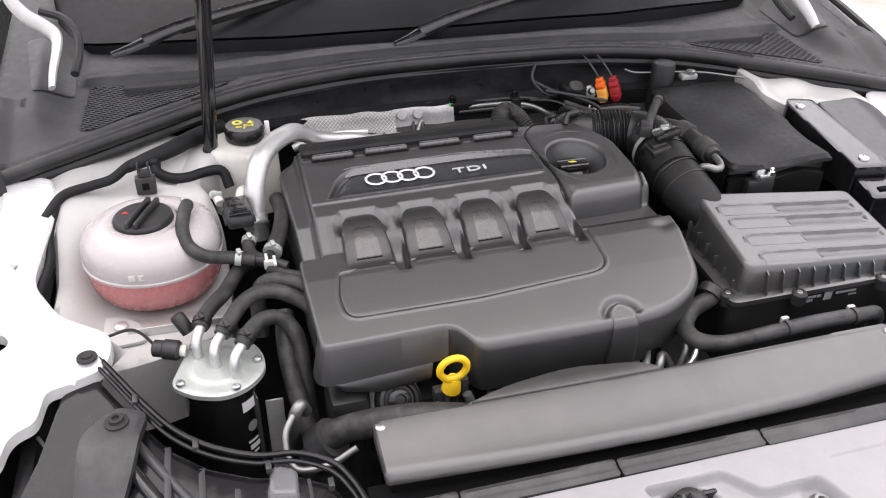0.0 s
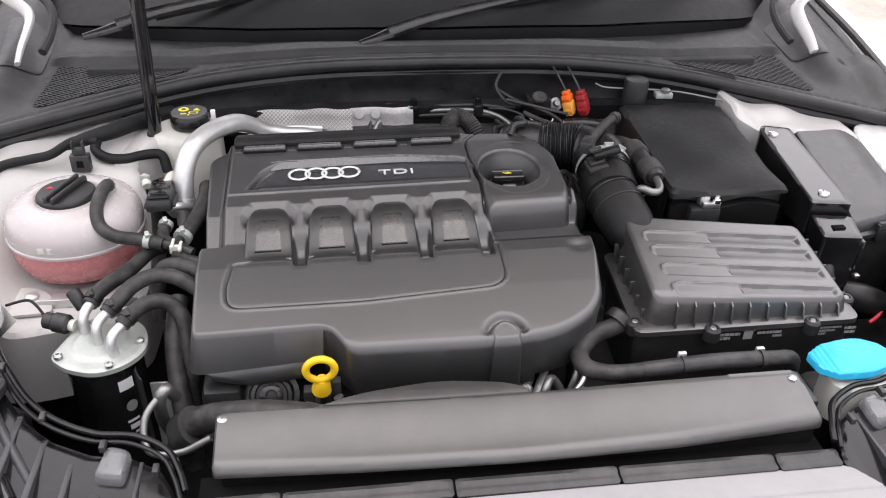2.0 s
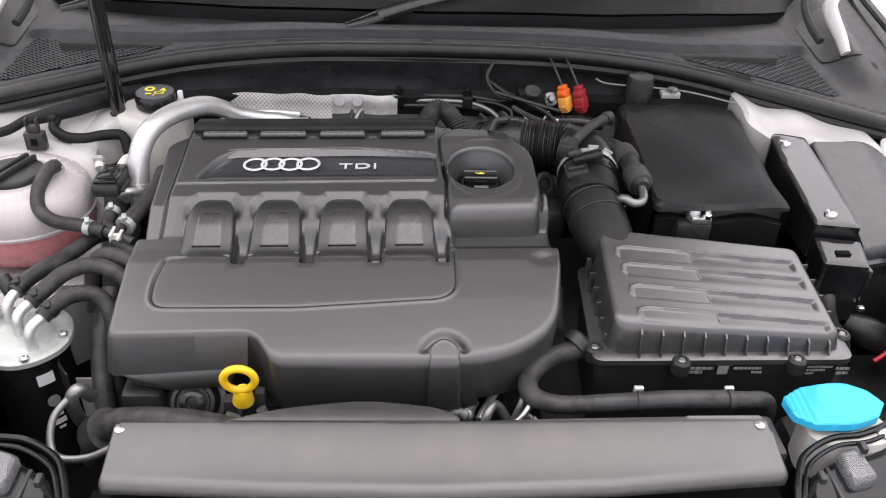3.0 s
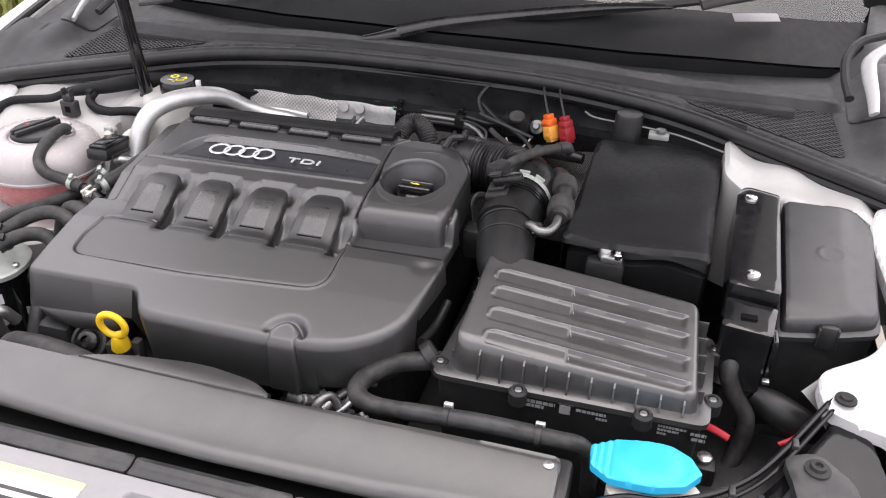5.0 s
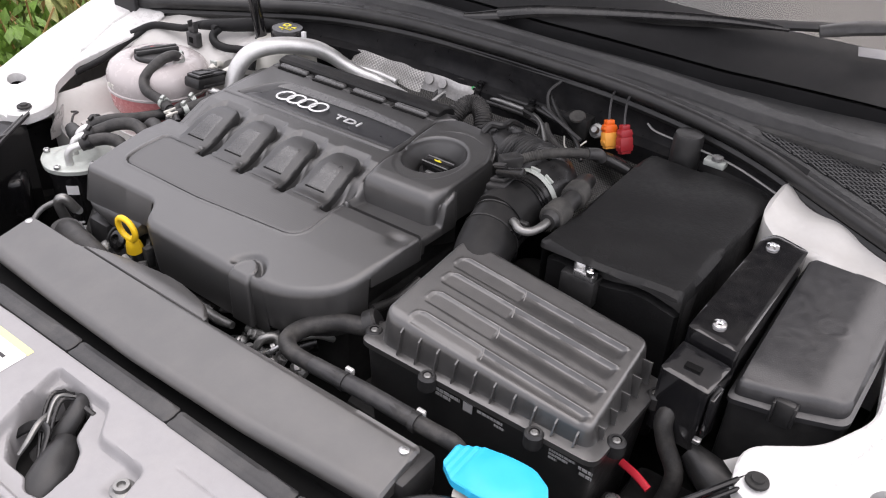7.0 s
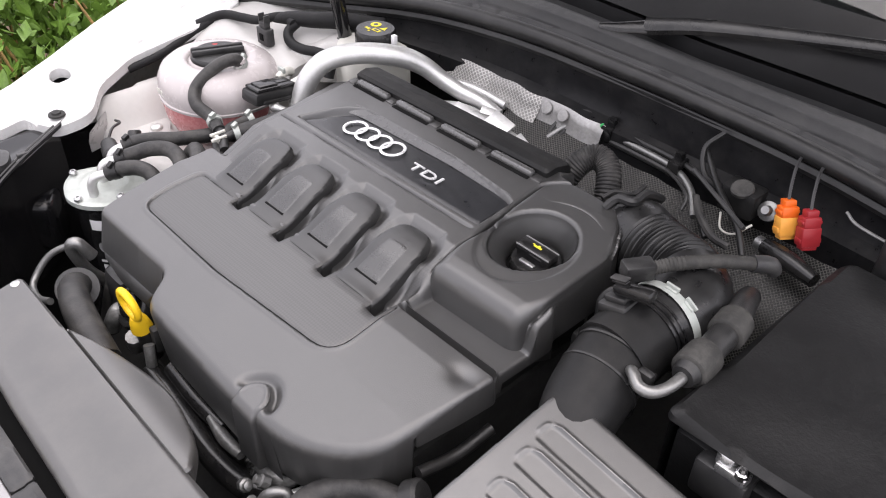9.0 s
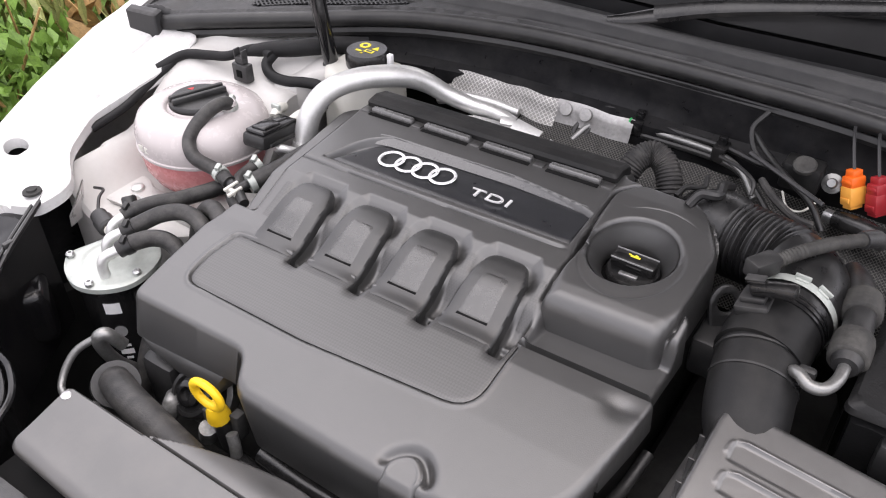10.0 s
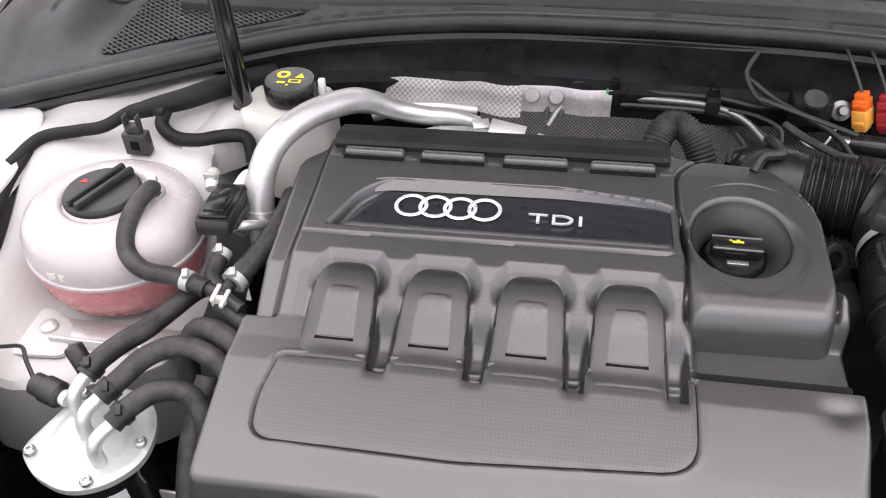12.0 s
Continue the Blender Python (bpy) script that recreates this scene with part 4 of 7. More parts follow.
# black disc paints the shade at the bottom of the well
part("well_floor", Geo().turn([(OR + 0.001, 0), (OR + 0.001, 0.0012), (0.001, 0.0012)], at(OX, OY, 0.826), 32), CAVITY_SHADE, cover)

oil = thing("oil_filler_cap", (0.519, 1.032, 0.825), "black oil filler cap with yellow oil can mark", "oil cap")
part("cap_rim", Geo().turn([(0.0270, 0.0), (0.0270, 0.008), (0.0255, 0.0105), (0.023, 0.011), (0.001, 0.011)], at(0.519, 1.032, 0.8285), 36), PLASTIC_SHINY, oil)
part("cap_grip", Geo().box(0.4965, 0.5415, 1.024, 1.040, 0.839, 0.852, 0.003), PLASTIC_SHINY, oil)
part("grip_edge", Geo().box(0.497, 0.541, 1.0395, 1.0403, 0.8505, 0.8522, 0.0002).box(0.497, 0.541, 1.0237, 1.0245, 0.8495, 0.8512, 0.0002), GREY_INK, oil, "pale grip edges")
part("oil_mark", Geo().box(0.514, 0.524, 1.0310, 1.0335, 0.8521, 0.8526, 0).box(0.5115, 0.514, 1.0330, 1.0345, 0.8521, 0.8526, 0).box(0.518, 0.521, 1.0335, 1.0353, 0.8521, 0.8526, 0), YELLOW_INK, oil, "yellow oil can print")
part("cap_slot", Geo().box(0.510, 0.529, 1.0145, 1.0200, 0.8392, 0.8415, 0.001), STEEL, oil, "bright slot edge")


DUSTY = mat("dusty_grey_rubber", (0.034, 0.0335, 0.032), 0.6, vary=0.2, vscale=25, bump=0.4, bscale=400, dust=0.15, spec=0.3)

cover.rotation_euler = (0, -0.022, 0)       # the cover sits higher on the filler side
oil.location.z += 0.004

# ---- front panel, latch, intake duct ----
front = thing("lock_carrier", (XC, 0.5, 0.0), "light grey bonnet lock carrier across the front", "car front panel")
REC = rounded([(0.388, 0.516), (0.481, 0.517), (0.511, 0.484), (0.580, 0.486), (0.600, 0.431), (0.612, 0.392), (0.432, 0.392), (0.412, 0.434)], 0.009)
HOLE = rounded([(0.406, 0.508), (0.428, 0.512), (0.446, 0.511), (0.463, 0.504), (0.480, 0.473), (0.500, 0.465), (0.515, 0.446), (0.518, 0.410), (0.496, 0.405), (0.483, 0.415), (0.449, 0.414), (0.424, 0.432), (0.399, 0.472), (0.404, 0.492)], 0.006)


def carrier_z(x, y):
    d = edge_distance(REC, x, y)[0]
    z = 0.757 - 0.014 * np.clip((0.53 - y) / 0.15, 0, 1) ** 2 - 0.013 * ramp1(d, -0.001, 0.006)
    z = z - 0.0012 * np.exp(-(((y - 0.505) / 0.0015) ** 2)) * ramp1(x, 0.60, 0.61)
    return z - 0.006 * np.exp(-(((x - 0.570) / 0.014) ** 4 + ((y - 0.466) / 0.016) ** 4))


part("carrier_panel", shell(rounded([(0.085, 0.533), (0.80, 0.538), (0.83, 0.50), (0.84, 0.40), (0.80, 0.385), (0.10, 0.385), (0.065, 0.40), (0.07, 0.50)], 0.012), carrier_z, 0.70, step=0.0014, r=0.003, holes=[HOLE]), SILVER, front)
part("carrier_bolt", Geo().turn([(0.0125, 0), (0.0125, 0.003), (0.0085, 0.0045), (0.008, 0.009), (0.0045, 0.0092), (0.004, 0.006), (0.0005, 0.006)], at(0.570, 0.464, 0.735), 18), PIPE, front, "galvanised bolt")
part("lower_carrier", Geo().box(0.10, 0.80, 0.41, 0.56, 0.30, 0.68, 0.01), DARK, front)
part("chrome_lip", Geo().tube([(0.06, 0.372, 0.735), (0.25, 0.362, 0.738), (0.45, 0.36, 0.738), (0.65, 0.362, 0.738), (0.84, 0.372, 0.735)], 0.012, 10), CHROME, front, "bright chrome grille trim")
part("white_sticker", shell([(0.18, 0.458), (0.348, 0.458), (0.348, 0.503), (0.18, 0.503)], lambda x, y: carrier_z(x, y) + 0.0008, None, step=0.004, r=0.0003), PAPER, front, "white sticker with a yellow band")
part("yellow_band", shell([(0.18, 0.5032), (0.348, 0.5032), (0.348, 0.512), (0.18, 0.512)], lambda x, y: carrier_z(x, y) + 0.0008, None, step=0.004, r=0.0003), YELLOW_PAPER, front)
part("sticker_print", Geo().box(0.20, 0.23, 0.47, 0.49, 0.7568, 0.7574, 0).box(0.25, 0.33, 0.484, 0.488, 0.7568, 0.7574, 0).box(0.25, 0.32, 0.473, 0.477, 0.7566, 0.7571, 0), GREY_TRIM, front)
latch = thing("bonnet_latch", (0.44, 0.47, 0.70), "black steel bonnet latch in its recess", "latch")
part("latch_plate", Geo().box(0.41, 0.47, 0.50, 0.506, 0.66, 0.745, 0.002), PLASTIC_SHINY, latch)
part("latch_housing", Geo().tube([(0.43, 0.515, 0.735), (0.445, 0.50, 0.74), (0.45, 0.475, 0.725), (0.44, 0.45, 0.70)], [0.008, 0.010, 0.012, 0.014], 12), PLASTIC, latch)
for k in range(3):
    part("latch_spring", Geo().tube([(0.425 + 0.008 * k, 0.508, 0.742), (0.418 + 0.008 * k, 0.49, 0.752), (0.432 + 0.008 * k, 0.465, 0.738), (0.455 + 0.006 * k, 0.44, 0.712)], 0.0022, 8), PIPE if k == 1 else PLASTIC_SHINY, latch)
part("latch_cover", Geo().tube([(0.462, 0.470, 0.722), (0.478, 0.452, 0.724), (0.492, 0.430, 0.720), (0.500, 0.408, 0.708)], [0.014, 0.019, 0.022, 0.020], 18), PLASTIC, latch)
part("latch_rod", Geo().tube([(0.430, 0.478, 0.742), (0.438, 0.458, 0.744), (0.446, 0.440, 0.738), (0.447, 0.428, 0.730)], [0.0026, 0.0034, 0.0030, 0.0022], 8), PIPE, latch, "dull metal latch lever")
part("latch_hook", Geo().tube([(0.47, 0.44, 0.735), (0.45, 0.46, 0.742), (0.425, 0.455, 0.735), (0.41, 0.435, 0.72)], [0.004, 0.005, 0.006, 0.004], 8, squash=0.5), PLASTIC_SHINY, latch)

trim = thing("front_trim_strip", (XC, 0.55, 0.74), "dark grey plastic strip in front of the intake duct", "car trim")
edges_ = [0.118, 0.203, 0.376, 0.549, 0.722, 0.795]
for a, b in zip(edges_[:-1], edges_[1:]):
    part("strip_section", shell(rounded([(a + 0.0012, 0.534), (b - 0.0012, 0.535), (b - 0.0012, 0.5565), (a + 0.0012, 0.5555)], 0.002, 2), lambda x, y: 0.7605 + 0.002 * ramp1(y, 0.545, 0.55), 0.745, step=0.004, r=0.002), GREY_TRIM, trim)
# black block paints the dark gap between strip and duct
part("gap_shade", Geo().box(0.118, 0.795, 0.536, 0.60, 0.715, 0.742, 0.001), CAVITY_SHADE, trim)

duct = thing("air_intake_duct", (0.46, 0.61, 0.74), "scuffed black plastic air intake duct over the radiator", "air duct")


def duct_z(x, y):
    z = 0.776 + 0.012 * ramp1(y, 0.575, 0.655)
    z = z - 0.006 * np.clip(1 - (y - np.interp(x, [0.134, 0.29, 0.447, 0.62, 0.793], [0.577, 0.570, 0.567, 0.571, 0.584])) / 0.012, 0, 1) ** 2
    return z + 0.0015 * np.sin(x * 9 + 1) - 0.002 * np.exp(-(((y - 0.6495) / 0.002) ** 2))


part("duct_top", shell(rounded([(0.134, 0.577, 0.006), (0.29, 0.570), (0.447, 0.567), (0.62, 0.571), (0.793, 0.584, 0.006), (0.790, 0.655, 0.008), (0.60, 0.653), (0.134, 0.646, 0.006)], 0.01), duct_z, 0.764, step=0.0022, r=0.003), DUCT, duct)
part("duct_flap", shell(rounded([(0.235, 0.648), (0.255, 0.655, 0.02), (0.31, 0.676, 0.04), (0.38, 0.690, 0.05), (0.45, 0.674, 0.03), (0.475, 0.655, 0.01), (0.475, 0.648)], 0.01), lambda x, y: 0.787 - 0.010 * ramp1(y, 0.655, 0.69), 0.765, step=0.0018, r=0.003), DUCT, duct)
for x, y, z in ((0.141, 0.637, 0.785), (0.779, 0.640, 0.787)):
    part("duct_screw", Geo().turn([(0.0055, 0), (0.0055, 0.0025), (0.003, 0.004), (0.0003, 0.004)], at(x, y, z), 14), STEEL, duct, "small steel screw")
# solid black block in place of the shaded space under the duct
part("duct_shade", Geo().box(0.14, 0.787, 0.585, 0.645, 0.55, 0.765, 0.004), CAVITY_SHADE, duct)
part("duct_corner", Geo().box(0.775, 0.802, 0.61, 0.665, 0.73, 0.779, 0.006), PLASTIC, duct)
rad = thing("radiator_pack", (XC, 0.65, 0.35), "dark radiator and fan pack behind the duct", "radiator")
part("fan_shroud", Geo().box(0.14, 0.79, 0.605, 0.65, 0.40, 0.745, 0.008), DARK, rad)

# ---- headlamp housings ----
GASKET = [(0.341, 0.560, 0.768), (0.350, 0.585, 0.773), (0.366, 0.612, 0.775), (0.400, 0.632, 0.777), (0.440, 0.640, 0.776), (0.484, 0.662, 0.777), (0.520, 0.693, 0.780), (0.551, 0.735, 0.786), (0.58, 0.782, 0.791), (0.604, 0.822, 0.795)]


def headlamp(s):
    lamp = thing("headlamp_housing", (XC + s * 0.50, 0.60, 0.62), "dark grey headlamp housing with rubber edge seal", "headlamp", "headlamp housings")
    P = [(XC + s * u, y, z) for u, y, z in GASKET]
    part("edge_seal", Geo().tube(P, 0.0034, 8, 6), HOUSING, lamp, "glossy black rubber seal")
    part("seal_rib", Geo().tube([(x + s * 0.004, y - 0.008, z - 0.002) for x, y, z in P], 0.0026, 8, 6), HOUSING, lamp, "glossy rubber bead")
    gu = np.array(GASKET)

    def top(x, y):
        u = s * (x - XC)
        yb = np.interp(u, gu[:, 0], gu[:, 1])
        zb = np.interp(u, gu[:, 0], gu[:, 2])
        w = yb - y
        return zb - 0.016 - 0.02 * ramp1(w, 0.02, 0.16) - 0.05 * ramp1(w, 0.12, 0.30)

    line = [(XC + s * u + s * 0.006, y - 0.014) for u, y, z in GASKET] + [(XC + s * 0.64, 0.78), (XC + s * 0.66, 0.70), (XC + s * 0.70, 0.60), (XC + s * 0.66, 0.48), (XC + s * 0.45, 0.44), (XC + s * 0.37, 0.47), (XC + s * 0.35, 0.52)]
    part("housing_top", shell(line, top, 0.60, step=0.004, r=0.0015), HOUSING, lamp, "glossy black lamp housing")
    for u, y, w, dy in ((0.392, 0.575, 0.004, 0.06), (0.463, 0.590, 0.0065, 0.09), (0.497, 0.615, 0.007, 0.10), (0.530, 0.650, 0.007, 0.10)):
        z = float(top(np.array(XC + s * u), np.array(y)))
        part("stiffening_rib", Geo().box(XC + s * u - w / 2, XC + s * u + w / 2, y - dy, y + 0.035, z - 0.02, z + 0.0035, 0.001), RIB_GREY, lamp)
    for k, (u, y) in enumerate(((0.372, 0.585), (0.43, 0.622), (0.50, 0.668), (0.56, 0.742))):
        z = float(np.interp(u, gu[:, 0], gu[:, 2]))
        part("seal_clip", Geo().box(XC + s * u - 0.003, XC + s * u + 0.003, y - 0.007, y + 0.005, z - 0.004, z + 0.0040, 0.001), GREY_TRIM, lamp)
    part("clear_window", shell(rounded([(XC + s * 0.402, 0.618), (XC + s * 0.428, 0.628), (XC + s * 0.436, 0.588), (XC + s * 0.404, 0.580)], 0.008), lambda x, y: top(x, y) + 0.013, lambda x, y: float(top(np.array(x), np.array(y))), step=0.002, r=0.006), CLEAR, lamp, "clear bulb seen in its window")
    part("lamp_back", Geo().box(-0.030, 0.030, -0.035, 0.035, -0.060, 0.020, 0.014, 3, m=at(XC + s * 0.592, 0.742, 0.690, 0, 0, s * 35)), HOUSING, lamp, "glossy black lamp back")
    part("bulb_holder", Geo().turn([(0.014, -0.01), (0.014, 0.012), (0.010, 0.016), (0.006, 0.017), (0.005, 0.012), (0.0004, 0.012)], at(XC + s * 0.462, 0.545, 0.745, 20, 0, 0), 18), PLASTIC, lamp)
    part("lamp_pipe", Geo().tube([(XC + s * 0.566, 0.705, 0.768), (XC + s * 0.540, 0.660, 0.764), (XC + s * 0.500, 0.600, 0.752)], 0.0055, 10), RIB_GREY, lamp)
    part("lamp_pipe", Geo().tube([(XC + s * 0.578, 0.690, 0.768), (XC + s * 0.555, 0.645, 0.762), (XC + s * 0.515, 0.580, 0.750)], 0.0075, 10), BLACK_PAINT, lamp)
    br = shell(rounded([(XC + s * 0.546, 0.718, 0.012), (XC + s * 0.580, 0.734, 0.012), (XC + s * 0.612, 0.70, 0.012), (XC + s * 0.622, 0.61), (XC + s * 0.582, 0.60), (XC + s * 0.560, 0.66)], 0.012),
               lambda x, y: 0.792 - 0.035 * ramp1(-y, -0.69, -0.60), lambda x, y: 0.78 - 0.035 * float(ramp1(np.array(-y), -0.69, -0.60)), step=0.004, r=0.002)
    bracket = part("mounting_bracket", br, GREY_TRIM, lamp, "dark grey mounting bracket")
    part("bracket_bolt", Geo().turn([(0.0125, -0.002), (0.0125, 0.001), (0.008, 0.002), (0.0075, 0.006), (0.004, 0.0062), (0.003, 0.003), (0.0003, 0.003)], at(XC + s * 0.577, 0.707, 0.793), 18), DARK, bracket, "dark flange bolt")
    part("lamp_cable", Geo().tube([(XC + s * 0.67, 0.756, 0.745), (XC + s * 0.655, 0.734, 0.738), (XC + s * 0.644, 0.727, 0.735), (XC + s * 0.629, 0.728, 0.74), (XC + s * 0.616, 0.73, 0.75)], 0.0022, 8, 5), PIPE, lamp, "thin grey cable")
    part("clip_post", Geo().box(XC + s * 0.632 - 0.014, XC + s * 0.632 + 0.014, 0.735, 0.775, 0.70, 0.768, 0.006), GREY_TRIM, lamp)
    part("clear_tab", Geo().box(XC + s * 0.62 - 0.012, XC + s * 0.62 + 0.010, 0.70, 0.715, 0.735, 0.748, 0.004, m=None), RESERVOIR, lamp)
    part("adjuster", Geo().turn([(0.012, 0), (0.012, 0.01), (0.007, 0.014), (0.005, 0.02), (0.0004, 0.02)], at(XC + s * 0.43, 0.565, 0.742), 14), PLASTIC, lamp)
    part("bulb_cover", Geo().box(XC + s * 0.41 - 0.022, XC + s * 0.41 + 0.022, 0.53, 0.575, 0.71, 0.755, 0.006), PLASTIC, lamp)
    part("level_cable", Geo().tube([(XC + s * 0.65, 0.74, 0.745), (XC + s * 0.62, 0.68, 0.735), (XC + s * 0.66, 0.62, 0.745), (XC + s * 0.69, 0.57, 0.73)], 0.004, 8), RUBBER, lamp)
    return lamp


headlamp(1)
headlamp(-1)

# ---- dark mechanics under the cover ----
engine = thing("engine", (0.34, 1.0, 0.40), "grimy engine block under the cover", "engine")
part("block", Geo().box(0.14, 0.57, 0.79, 1.22, 0.42, 0.745, 0.02), DARK, engine)
part("cylinder_head", Geo().box(0.12, 0.56, 0.80, 1.20, 0.70, 0.80, 0.015), DARK, engine)
for k in range(18):
    x, y, z, r = rng.uniform(0.29, 0.585), rng.uniform(0.70, 0.745), rng.uniform(0.66, 0.712), rng.uniform(0.005, 0.010)
    boss = Geo().turn([(r * 1.3, -r), (r * 1.2, -r * 0.2), (r * 0.8, 0), (r * 0.75, r * 0.7), (r * 0.5, r * 0.8), (r * 0.4, r * 0.4), (0.0005, r * 0.4)], at(x, y, z, rng.uniform(-60, 60), rng.uniform(-60, 60), 0), 8 if k % 2 else 6)
    part("casting_boss", boss, CAST if k % 3 else DARK, engine)
for pts, r, m in (([(0.535, 0.70, 0.72), (0.545, 0.705, 0.75), (0.552, 0.72, 0.762), (0.56, 0.745, 0.765)], 0.0042, PIPE), ([(0.50, 0.69, 0.70), (0.508, 0.70, 0.738), (0.52, 0.715, 0.742), (0.535, 0.712, 0.72)], 0.0055, PIPE),
                  ([(0.515, 0.69, 0.73), (0.54, 0.685, 0.748), (0.558, 0.70, 0.765)], 0.0036, STEEL), ([(0.60, 0.80, 0.775), (0.605, 0.84, 0.770), (0.61, 0.88, 0.78)], 0.006, RUBBER)):
    part("coolant_pipe", Geo().tube(pts, r, 10), m, engine)
for k in range(10):
    x, y, z = 0.475 + 0.012 * k, 0.700 + 0.010 * math.sin(k * 2.1), 0.722 + 0.012 * math.sin(k * 1.3)
    lug = Geo().turn([(0.007, -0.008), (0.0068, 0.0), (0.0045, 0.001), (0.0045, 0.006), (0.003, 0.0065), (0.0005, 0.0065)], at(x, y, z, 40 * math.sin(k * 1.7), 50 * math.cos(k * 2.3), 0), 8)
    part("pipe_lug", lug, CAST if k % 2 else PIPE, engine)
part("front_casting", Geo().box(0.10, 0.15, 0.735, 0.80, 0.66, 0.735, 0.012), PLASTIC, engine)
part("front_casting", Geo().box(0.15, 0.30, 0.755, 0.80, 0.60, 0.70, 0.012), DARK, engine)
ledge = [(0.108, 0.744, 0.7650), (0.17, 0.7465, 0.7675), (0.229, 0.750, 0.7720), (0.120, 0.7395, 0.7600), (0.16, 0.737, 0.7525), (0.224, 0.736, 0.7600),
         (0.120, 0.742, 0.752), (0.16, 0.741, 0.742), (0.224, 0.740, 0.749), (0.232, 0.760, 0.755), (0.108, 0.760, 0.750)]
part("cover_ledge", Geo().add(ledge, [(0, 3, 4, 1), (1, 4, 5, 2), (3, 6, 7, 4), (4, 7, 8, 5), (5, 8, 9, 2), (0, 10, 6, 3)]), COVER, cover, sharp=70)
for pts, r in (([(0.150, 0.735, 0.700), (0.165, 0.722, 0.712), (0.160, 0.712, 0.690)], 0.010), ([(0.205, 0.728, 0.690), (0.222, 0.716, 0.704), (0.232, 0.712, 0.728)], 0.009), ([(0.262, 0.716, 0.735), (0.268, 0.712, 0.715), (0.262, 0.712, 0.690)], 0.006)):
    part("pale_casting", Geo().tube(pts, r, 10), CAST, engine, "dull aluminium casting")
part("sump_pipe", Geo().tube([(0.265, 0.710, 0.700), (0.333, 0.709, 0.695), (0.400, 0.704, 0.690), (0.457, 0.711, 0.690), (0.500, 0.737, 0.695), (0.526, 0.776, 0.700)], 0.013, 14), PLASTIC_SHINY, engine, "glossy black pipe along the block")
part("block_hose", Geo().tube([(0.290, 0.725, 0.715), (0.345, 0.723, 0.712), (0.395, 0.725, 0.710)], 0.010, 12), PLASTIC_SHINY, engine)
part("pale_casting", Geo().tube([(0.376, 0.719, 0.716), (0.407, 0.717, 0.712), (0.438, 0.717, 0.716)], [0.004, 0.007, 0.005], 10), CAST, engine)
part("pale_casting", Geo().tube([(0.460, 0.723, 0.722), (0.484, 0.729, 0.716), (0.499, 0.743, 0.722)], [0.007, 0.011, 0.007], 10), CAST, engine)
part("pale_casting", Geo().tube([(0.504, 0.721, 0.712), (0.516, 0.744, 0.718), (0.531, 0.772, 0.716), (0.544, 0.791, 0.705)], 0.0055, 10), ALU, engine)
part("gearbox", Geo().box(0.58, 0.74, 0.75, 1.2, 0.45, 0.66, 0.03), DARK, engine)

filt = thing("oil_filter_housing", (0.183, 0.73, 0.70), "black oil filter housing with socket centre", "oil filter")
fm = aim((0.183, 0.737, 0.724), (0.05, -0.75, 0.65))
part("filter_body", Geo().turn([(0.027, -0.03), (0.027, 0.0), (0.024, 0.005), (0.020, 0.006), (0.018, 0.002), (0.015, 0.002)], fm, 26), PLASTIC, filt)
part("filter_centre", Geo().turn([(0.014, 0.0), (0.014, 0.010), (0.010, 0.013), (0.007, 0.013), (0.006, 0.008), (0.0005, 0.008)], fm, 18), PLASTIC_SHINY, filt)
part("filter_flange", Geo().turn([(0.033, -0.034), (0.033, -0.022), (0.028, -0.02)], fm, 26), CAST, filt)

dip = thing("dipstick", (0.243, 0.719, 0.70), "yellow plastic dipstick handle in its tube", "dipstick")
dm = aim((0.243, 0.713, 0.781), (0.04, -0.99, -0.10))
vs, fs, nn, mm = [], [], 36, 10
for i in range(nn):
    a = 2 * math.pi * i / nn
    for j in range(mm):
        b = 2 * math.pi * j / mm
        rr = 0.0165 + 0.0045 * math.cos(b)
        vs.append((rr * math.cos(a), rr * math.sin(a) * 1.02, 0.0042 * math.sin(b)))
for i in range(nn):
    for j in range(mm):
        fs.append((i * mm + j, ((i + 1) % nn) * mm + j, ((i + 1) % nn) * mm + (j + 1) % mm, i * mm + (j + 1) % mm))
part("ring_handle", Geo().add(vs, fs, dm), YELLOW, dip)
part("handle_stem", Geo().tube([(0.2445, 0.7165, 0.764), (0.244, 0.718, 0.756), (0.243, 0.72, 0.744)], [0.007, 0.010, 0.012], 14), YELLOW, dip)
part("tube_collar", Geo().tube([(0.243, 0.72, 0.747), (0.243, 0.722, 0.735), (0.243, 0.726, 0.70)], [0.011, 0.010, 0.010], 14), PLASTIC, dip)
part("tube_bracket", Geo().box(0.222, 0.236, 0.716, 0.73, 0.725, 0.745, 0.002).box(0.255, 0.266, 0.722, 0.734, 0.72, 0.752, 0.002), DARK, dip)

# ---- air filter box ----
abox = thing("air_filter_box", (0.78, 0.83, 0.55), "dusty black plastic air filter box with ribbed lid", "air filter box")
part("box_base", shell(rounded([(0.632, 0.748), (0.925, 0.752), (0.928, 0.90), (0.645, 0.92)], 0.015), lambda x, y: 0.776 + 0 * x, 0.58, step=0.006, r=0.003, draft=-0.012), PLASTIC, abox)
part("base_flange", shell(rounded([(0.628, 0.744), (0.930, 0.748), (0.934, 0.905), (0.64, 0.925)], 0.014), lambda x, y: 0.783 + 0 * x, 0.774, step=0.006, r=0.002), BOXPLASTIC, abox)
ROWS_Y = (0.879, 0.851, 0.817, 0.783)


